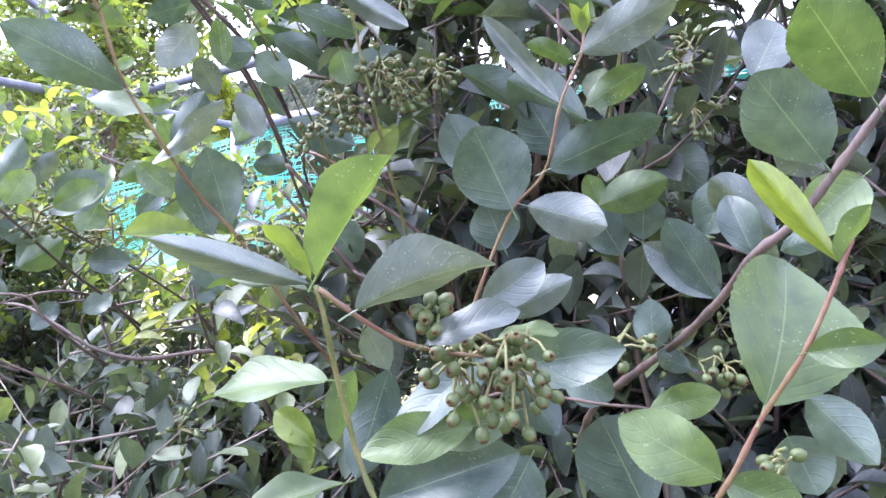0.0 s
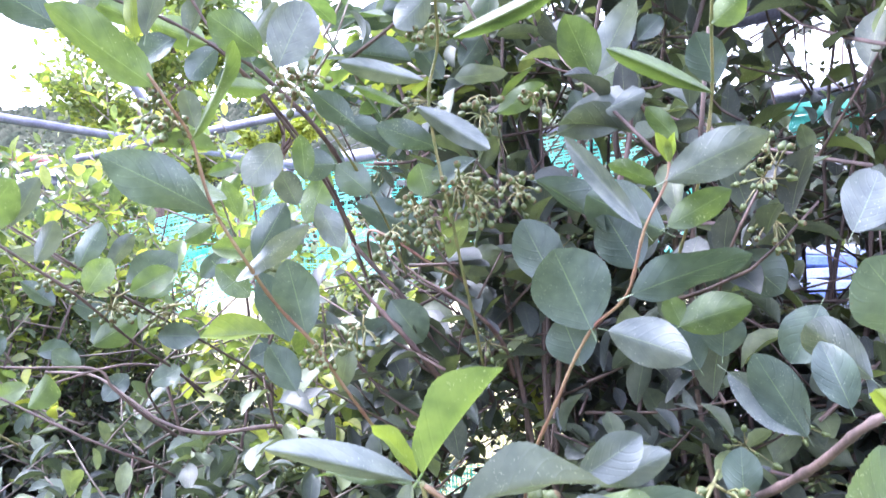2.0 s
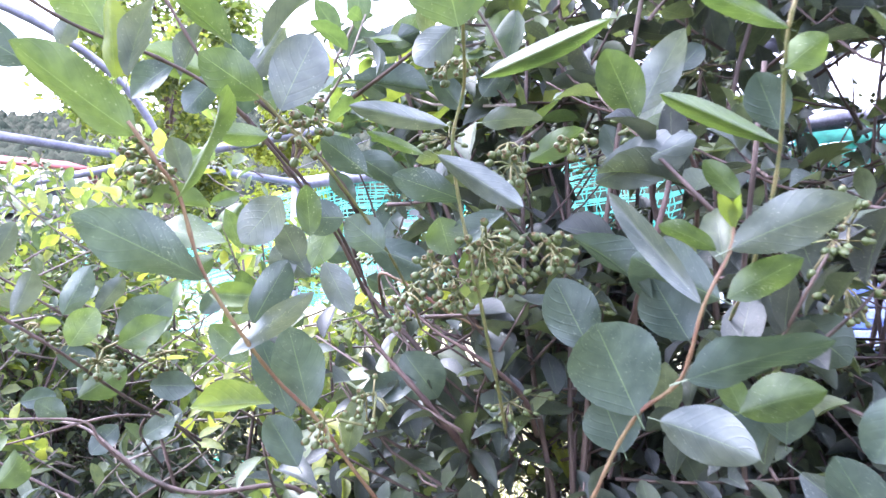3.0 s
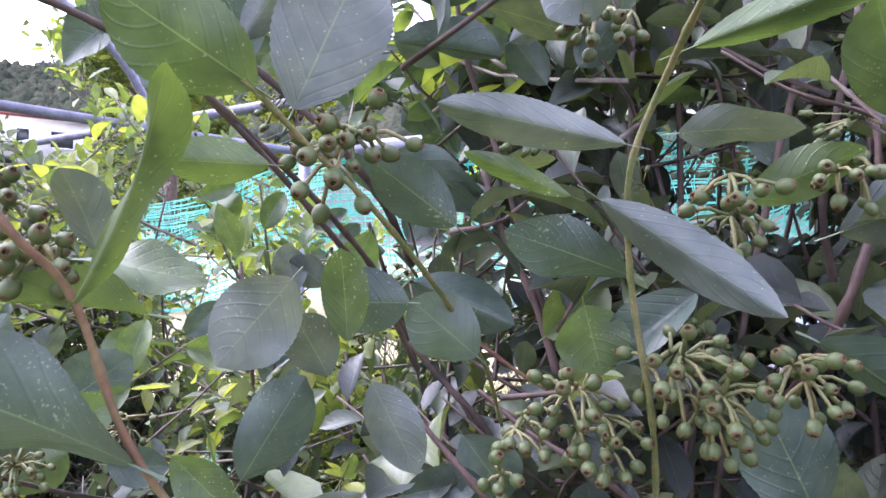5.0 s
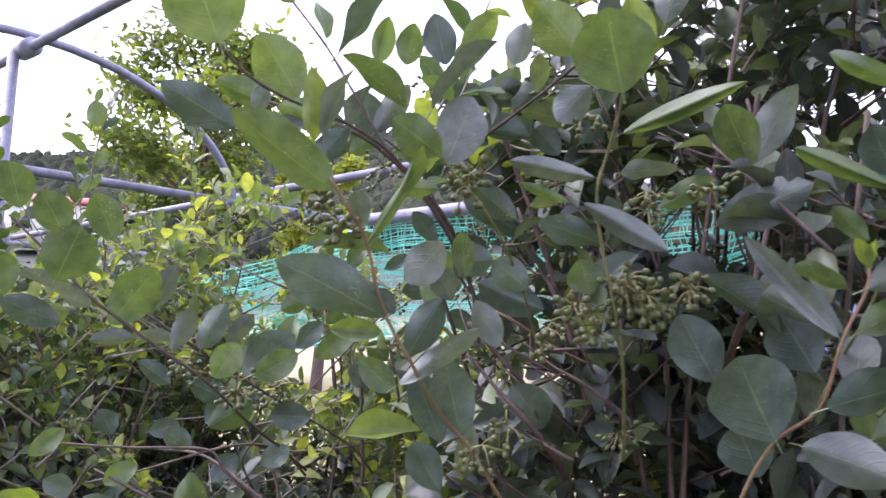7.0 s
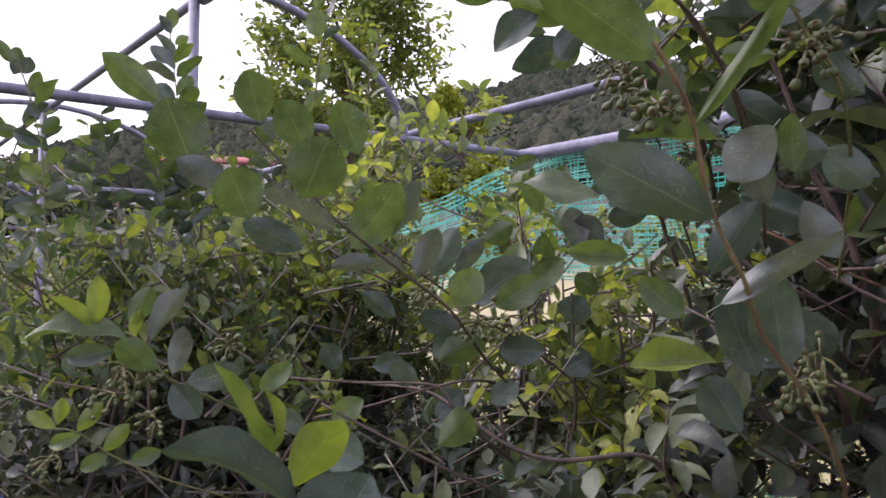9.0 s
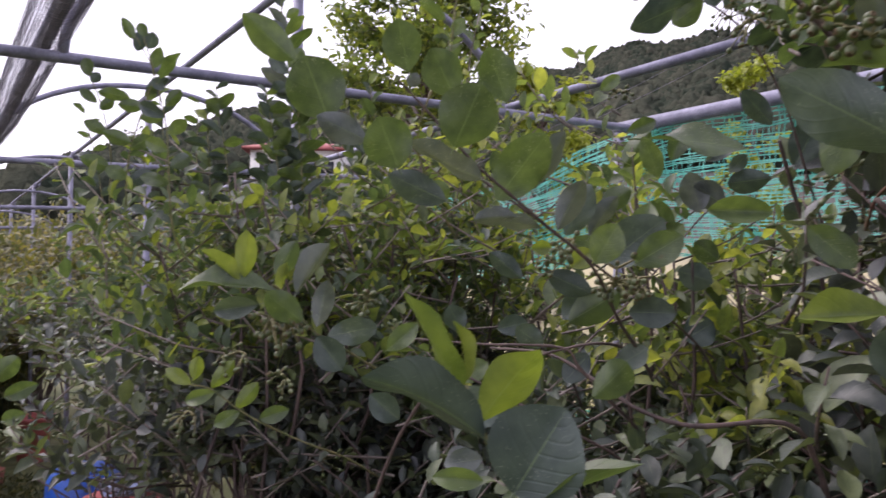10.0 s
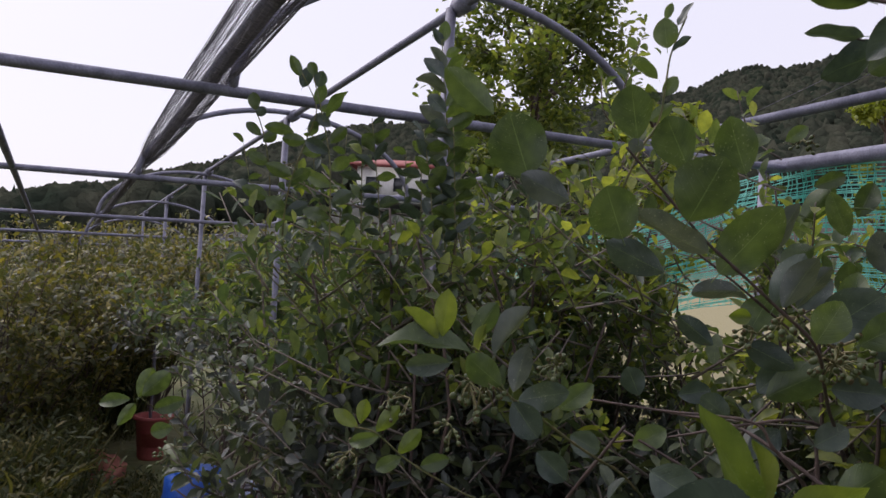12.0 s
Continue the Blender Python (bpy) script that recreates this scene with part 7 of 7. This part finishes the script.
leaf(sh, LEAF, (-1.326, 1.176, 1.630), (-1.333, 1.153, 1.659), 0.022, 35)
leaf(sh, LEAF, (-1.328, 1.174, 1.653), (-1.301, 1.186, 1.679), 0.016, -43)
leaf(sh, LEAF_GREEN, (-1.329, 1.173, 1.674), (-1.335, 1.151, 1.676), 0.009, 44)
leaf(sh, LEAF_GREEN, (-1.330, 1.171, 1.695), (-1.319, 1.187, 1.710), 0.009, 53)
# upright whip of the bush
sh = shoot(second_bush, TWIG_GREEN, [(-1.329, 1.280, 1.457), (-1.327, 1.275, 1.580), (-1.322, 1.272, 1.703)], 0.0026, 0.0012)
leaf(sh, LEAF_GREEN, (-1.328, 1.280, 1.469), (-1.306, 1.275, 1.493), 0.013, -29)
leaf(sh, LEAF_GREEN, (-1.328, 1.279, 1.491), (-1.351, 1.249, 1.501), 0.025, 50)
leaf(sh, LEAF, (-1.327, 1.278, 1.511), (-1.313, 1.295, 1.531), 0.015, 50)
leaf(sh, LEAF, (-1.326, 1.278, 1.530), (-1.341, 1.261, 1.560), 0.015, 47)
leaf(sh, LEAF, (-1.326, 1.277, 1.549), (-1.304, 1.293, 1.581), 0.026, -51)
leaf(sh, LEAF_GREEN, (-1.325, 1.276, 1.575), (-1.350, 1.266, 1.585), 0.011, 54)
leaf(sh, LEAF_GREEN, (-1.325, 1.276, 1.598), (-1.313, 1.284, 1.631), 0.015, -51)
leaf(sh, LEAF_GREEN, (-1.324, 1.275, 1.620), (-1.352, 1.265, 1.644), 0.015, -51)
leaf(sh, LEAF_GREEN, (-1.323, 1.274, 1.640), (-1.296, 1.294, 1.655), 0.019, -49)
leaf(sh, LEAF_GREEN, (-1.323, 1.274, 1.657), (-1.335, 1.245, 1.665), 0.018, 43)
leaf(sh, LEAF, (-1.322, 1.273, 1.673), (-1.304, 1.291, 1.686), 0.016, -50)
leaf(sh, LEAF_GREEN, (-1.322, 1.272, 1.699), (-1.336, 1.257, 1.709), 0.009, 46)
# upright whip of the bush
sh = shoot(second_bush, TWIG_GREEN, [(-1.124, 1.080, 1.450), (-1.127, 1.074, 1.541), (-1.129, 1.068, 1.632)], 0.0026, 0.0012)
leaf(sh, LEAF_GREEN, (-1.124, 1.079, 1.460), (-1.148, 1.064, 1.488), 0.017, -53)
leaf(sh, LEAF_GREEN, (-1.125, 1.078, 1.478), (-1.114, 1.087, 1.509), 0.021, 53)
leaf(sh, LEAF, (-1.125, 1.077, 1.494), (-1.153, 1.057, 1.507), 0.015, 52)
leaf(sh, LEAF, (-1.126, 1.076, 1.513), (-1.099, 1.082, 1.541), 0.018, -42)
leaf(sh, LEAF_GREEN, (-1.126, 1.075, 1.533), (-1.148, 1.068, 1.565), 0.017, -47)
leaf(sh, LEAF_GREEN, (-1.127, 1.073, 1.554), (-1.093, 1.087, 1.563), 0.016, -48)
leaf(sh, LEAF, (-1.127, 1.072, 1.569), (-1.150, 1.037, 1.576), 0.019, 47)
leaf(sh, LEAF_GREEN, (-1.128, 1.071, 1.591), (-1.121, 1.084, 1.616), 0.015, 44)
leaf(sh, LEAF_YOUNG, (-1.129, 1.069, 1.612), (-1.151, 1.062, 1.634), 0.016, -50)
leaf(sh, LEAF_GREEN, (-1.129, 1.068, 1.628), (-1.111, 1.081, 1.652), 0.021, -49)
# upright whip of the bush
sh = shoot(second_bush, TWIG_GREEN, [(-1.090, 1.092, 1.452), (-1.100, 1.081, 1.563), (-1.112, 1.069, 1.675)], 0.0026, 0.0012)
leaf(sh, LEAF_GREEN, (-1.091, 1.091, 1.462), (-1.053, 1.092, 1.479), 0.022, -44)
leaf(sh, LEAF, (-1.093, 1.089, 1.475), (-1.116, 1.073, 1.483), 0.015, 52)
leaf(sh, LEAF, (-1.094, 1.087, 1.492), (-1.069, 1.087, 1.524), 0.015, -35)
leaf(sh, LEAF, (-1.096, 1.086, 1.508), (-1.111, 1.059, 1.521), 0.020, 45)
leaf(sh, LEAF, (-1.098, 1.084, 1.525), (-1.072, 1.106, 1.538), 0.023, -52)
leaf(sh, LEAF, (-1.100, 1.082, 1.548), (-1.130, 1.074, 1.554), 0.018, 52)
leaf(sh, LEAF_GREEN, (-1.102, 1.079, 1.571), (-1.075, 1.099, 1.581), 0.020, -50)
leaf(sh, LEAF, (-1.103, 1.078, 1.585), (-1.134, 1.062, 1.613), 0.017, 53)
leaf(sh, LEAF, (-1.105, 1.076, 1.602), (-1.083, 1.076, 1.635), 0.017, -32)
leaf(sh, LEAF_GREEN, (-1.107, 1.074, 1.618), (-1.123, 1.061, 1.647), 0.023, 49)
leaf(sh, LEAF_GREEN, (-1.108, 1.073, 1.632), (-1.082, 1.080, 1.658), 0.022, -41)
leaf(sh, LEAF_PALE_SHEEN, (-1.110, 1.071, 1.649), (-1.121, 1.056, 1.662), 0.009, 43)
leaf(sh, LEAF, (-1.111, 1.070, 1.665), (-1.088, 1.074, 1.676), 0.011, -41)
# upright whip of the bush
sh = shoot(second_bush, TWIG_GREEN, [(-1.249, 1.409, 1.468), (-1.251, 1.402, 1.575), (-1.252, 1.397, 1.683)], 0.0026, 0.0012)
leaf(sh, LEAF, (-1.249, 1.408, 1.481), (-1.271, 1.390, 1.493), 0.016, 51)
leaf(sh, LEAF, (-1.250, 1.406, 1.505), (-1.214, 1.409, 1.530), 0.016, -41)
leaf(sh, LEAF, (-1.250, 1.405, 1.534), (-1.264, 1.389, 1.554), 0.011, 46)
leaf(sh, LEAF, (-1.250, 1.403, 1.562), (-1.233, 1.398, 1.585), 0.015, -27)
leaf(sh, LEAF_GREEN, (-1.251, 1.402, 1.582), (-1.262, 1.378, 1.595), 0.012, 41)
leaf(sh, LEAF_GREEN, (-1.251, 1.401, 1.609), (-1.239, 1.421, 1.639), 0.015, 44)
leaf(sh, LEAF, (-1.251, 1.400, 1.626), (-1.263, 1.372, 1.643), 0.015, 38)
leaf(sh, LEAF_YOUNG, (-1.252, 1.399, 1.648), (-1.228, 1.392, 1.657), 0.010, -23)
leaf(sh, LEAF_GREEN, (-1.252, 1.397, 1.677), (-1.267, 1.368, 1.684), 0.019, 44)
# upright whip of the bush
sh = shoot(second_bush, TWIG_GREEN, [(-1.020, 1.108, 1.455), (-1.023, 1.101, 1.555), (-1.026, 1.095, 1.654)], 0.0026, 0.0012)
leaf(sh, LEAF, (-1.021, 1.107, 1.465), (-1.041, 1.098, 1.481), 0.012, -53)
leaf(sh, LEAF, (-1.021, 1.106, 1.483), (-1.007, 1.127, 1.511), 0.018, 44)
leaf(sh, LEAF, (-1.022, 1.105, 1.505), (-1.051, 1.083, 1.529), 0.024, 50)
leaf(sh, LEAF, (-1.022, 1.103, 1.523), (-1.012, 1.123, 1.545), 0.018, 43)
leaf(sh, LEAF, (-1.023, 1.103, 1.536), (-1.036, 1.080, 1.555), 0.016, 41)
leaf(sh, LEAF_GREEN, (-1.023, 1.101, 1.554), (-0.992, 1.111, 1.570), 0.015, -46)
leaf(sh, LEAF, (-1.024, 1.100, 1.577), (-1.052, 1.078, 1.582), 0.023, 49)
leaf(sh, LEAF, (-1.025, 1.098, 1.600), (-0.994, 1.093, 1.626), 0.019, -32)
leaf(sh, LEAF_GREEN, (-1.025, 1.098, 1.614), (-1.030, 1.077, 1.635), 0.016, 29)
leaf(sh, LEAF_GREEN, (-1.026, 1.096, 1.633), (-1.020, 1.109, 1.654), 0.009, 32)
leaf(sh, LEAF, (-1.026, 1.095, 1.653), (-1.044, 1.094, 1.674), 0.010, -36)
# upright whip of the bush
sh = shoot(second_bush, TWIG_GREEN, [(-0.946, 1.151, 1.461), (-0.957, 1.142, 1.533), (-0.971, 1.130, 1.605)], 0.0026, 0.0012)
leaf(sh, LEAF, (-0.948, 1.150, 1.470), (-0.916, 1.146, 1.483), 0.015, -43)
leaf(sh, LEAF_GREEN, (-0.951, 1.147, 1.489), (-0.981, 1.125, 1.510), 0.021, 50)
leaf(sh, LEAF_GREEN, (-0.953, 1.145, 1.502), (-0.922, 1.140, 1.508), 0.013, -47)
leaf(sh, LEAF_GREEN, (-0.957, 1.142, 1.521), (-0.991, 1.125, 1.540), 0.024, 52)
leaf(sh, LEAF_GREEN, (-0.959, 1.140, 1.536), (-0.943, 1.157, 1.553), 0.013, 51)
leaf(sh, LEAF_GREEN, (-0.963, 1.137, 1.555), (-0.985, 1.123, 1.562), 0.015, 49)
leaf(sh, LEAF_GREEN, (-0.965, 1.135, 1.568), (-0.942, 1.147, 1.578), 0.013, -50)
leaf(sh, LEAF_GREEN, (-0.968, 1.133, 1.583), (-0.982, 1.125, 1.607), 0.018, 51)
leaf(sh, LEAF_GREEN, (-0.971, 1.130, 1.604), (-0.952, 1.137, 1.617), 0.009, -47)
# upright whip of the bush
sh = shoot(second_bush, TWIG_GREEN, [(-1.058, 1.456, 1.477), (-1.059, 1.451, 1.569), (-1.060, 1.446, 1.660)], 0.0026, 0.0012)
leaf(sh, LEAF, (-1.058, 1.455, 1.489), (-1.027, 1.476, 1.511), 0.017, 53)
leaf(sh, LEAF_GREEN, (-1.058, 1.454, 1.513), (-1.089, 1.432, 1.527), 0.025, 50)
leaf(sh, LEAF_GREEN, (-1.059, 1.453, 1.534), (-1.019, 1.457, 1.548), 0.016, -44)
leaf(sh, LEAF, (-1.059, 1.451, 1.560), (-1.081, 1.443, 1.586), 0.015, -53)
leaf(sh, LEAF_GREEN, (-1.059, 1.450, 1.578), (-1.037, 1.442, 1.608), 0.022, -28)
leaf(sh, LEAF, (-1.059, 1.449, 1.604), (-1.069, 1.422, 1.635), 0.023, 30)
leaf(sh, LEAF_YOUNG, (-1.060, 1.448, 1.628), (-1.039, 1.436, 1.652), 0.013, -11)
leaf(sh, LEAF_GREEN, (-1.060, 1.447, 1.649), (-1.069, 1.422, 1.665), 0.015, 34)
# upright whip of the bush
sh = shoot(second_bush, TWIG_GREEN, [(-1.015, 1.464, 1.479), (-1.027, 1.452, 1.586), (-1.042, 1.439, 1.693)], 0.0026, 0.0012)
leaf(sh, LEAF_GREEN, (-1.017, 1.463, 1.491), (-1.000, 1.482, 1.525), 0.024, 44)
leaf(sh, LEAF, (-1.020, 1.460, 1.514), (-1.051, 1.456, 1.521), 0.015, 54)
leaf(sh, LEAF_GREEN, (-1.022, 1.458, 1.532), (-0.986, 1.470, 1.544), 0.017, -50)
leaf(sh, LEAF, (-1.025, 1.455, 1.559), (-1.046, 1.421, 1.568), 0.018, 46)
leaf(sh, LEAF, (-1.028, 1.452, 1.579), (-1.001, 1.455, 1.603), 0.022, -44)
leaf(sh, LEAF, (-1.031, 1.449, 1.603), (-1.058, 1.439, 1.628), 0.015, 52)
leaf(sh, LEAF_GREEN, (-1.034, 1.446, 1.630), (-1.025, 1.465, 1.654), 0.015, 38)
leaf(sh, LEAF_GREEN, (-1.037, 1.444, 1.652), (-1.058, 1.414, 1.656), 0.018, 46)
leaf(sh, LEAF_GREEN, (-1.040, 1.441, 1.678), (-1.022, 1.439, 1.701), 0.015, -35)
# upright whip of the bush
sh = shoot(second_bush, TWIG_GREEN, [(-0.877, 1.244, 1.469), (-0.886, 1.233, 1.579), (-0.898, 1.221, 1.688)], 0.0026, 0.0012)
leaf(sh, LEAF_GREEN, (-0.878, 1.242, 1.479), (-0.894, 1.230, 1.508), 0.018, 46)
leaf(sh, LEAF, (-0.879, 1.241, 1.495), (-0.856, 1.270, 1.514), 0.018, 48)
leaf(sh, LEAF, (-0.881, 1.239, 1.517), (-0.891, 1.217, 1.541), 0.013, 31)
leaf(sh, LEAF, (-0.884, 1.236, 1.540), (-0.860, 1.250, 1.573), 0.022, 53)
leaf(sh, LEAF, (-0.886, 1.234, 1.559), (-0.899, 1.221, 1.582), 0.012, 41)
leaf(sh, LEAF, (-0.887, 1.233, 1.573), (-0.864, 1.236, 1.598), 0.014, -44)
leaf(sh, LEAF, (-0.889, 1.231, 1.594), (-0.916, 1.199, 1.604), 0.022, 45)
leaf(sh, LEAF_GREEN, (-0.891, 1.229, 1.613), (-0.866, 1.245, 1.624), 0.018, -51)
leaf(sh, LEAF_GREEN, (-0.893, 1.227, 1.632), (-0.906, 1.205, 1.663), 0.023, 34)
leaf(sh, LEAF_GREEN, (-0.895, 1.224, 1.656), (-0.881, 1.235, 1.680), 0.011, 52)
leaf(sh, LEAF, (-0.896, 1.223, 1.671), (-0.910, 1.218, 1.694), 0.015, 53)
leaf(sh, LEAF_YOUNG, (-0.898, 1.221, 1.690), (-0.886, 1.229, 1.710), 0.016, 53)
cable_run = thing("power_cable", "thin dark overhead cables against the wooded hillside", "cable")
tube("wire", [(-12.297, 20.392, 2.302), (-4.126, 30.082, 8.580), (4.046, 39.772, 15.357)], 0.012, 0.012, NET_BLACK, cable_run, sides=5)
tube("wire", [(-10.759, 21.274, 2.944), (-3.523, 30.441, 8.376), (3.712, 39.608, 14.309)], 0.012, 0.012, NET_BLACK, cable_run, sides=5)
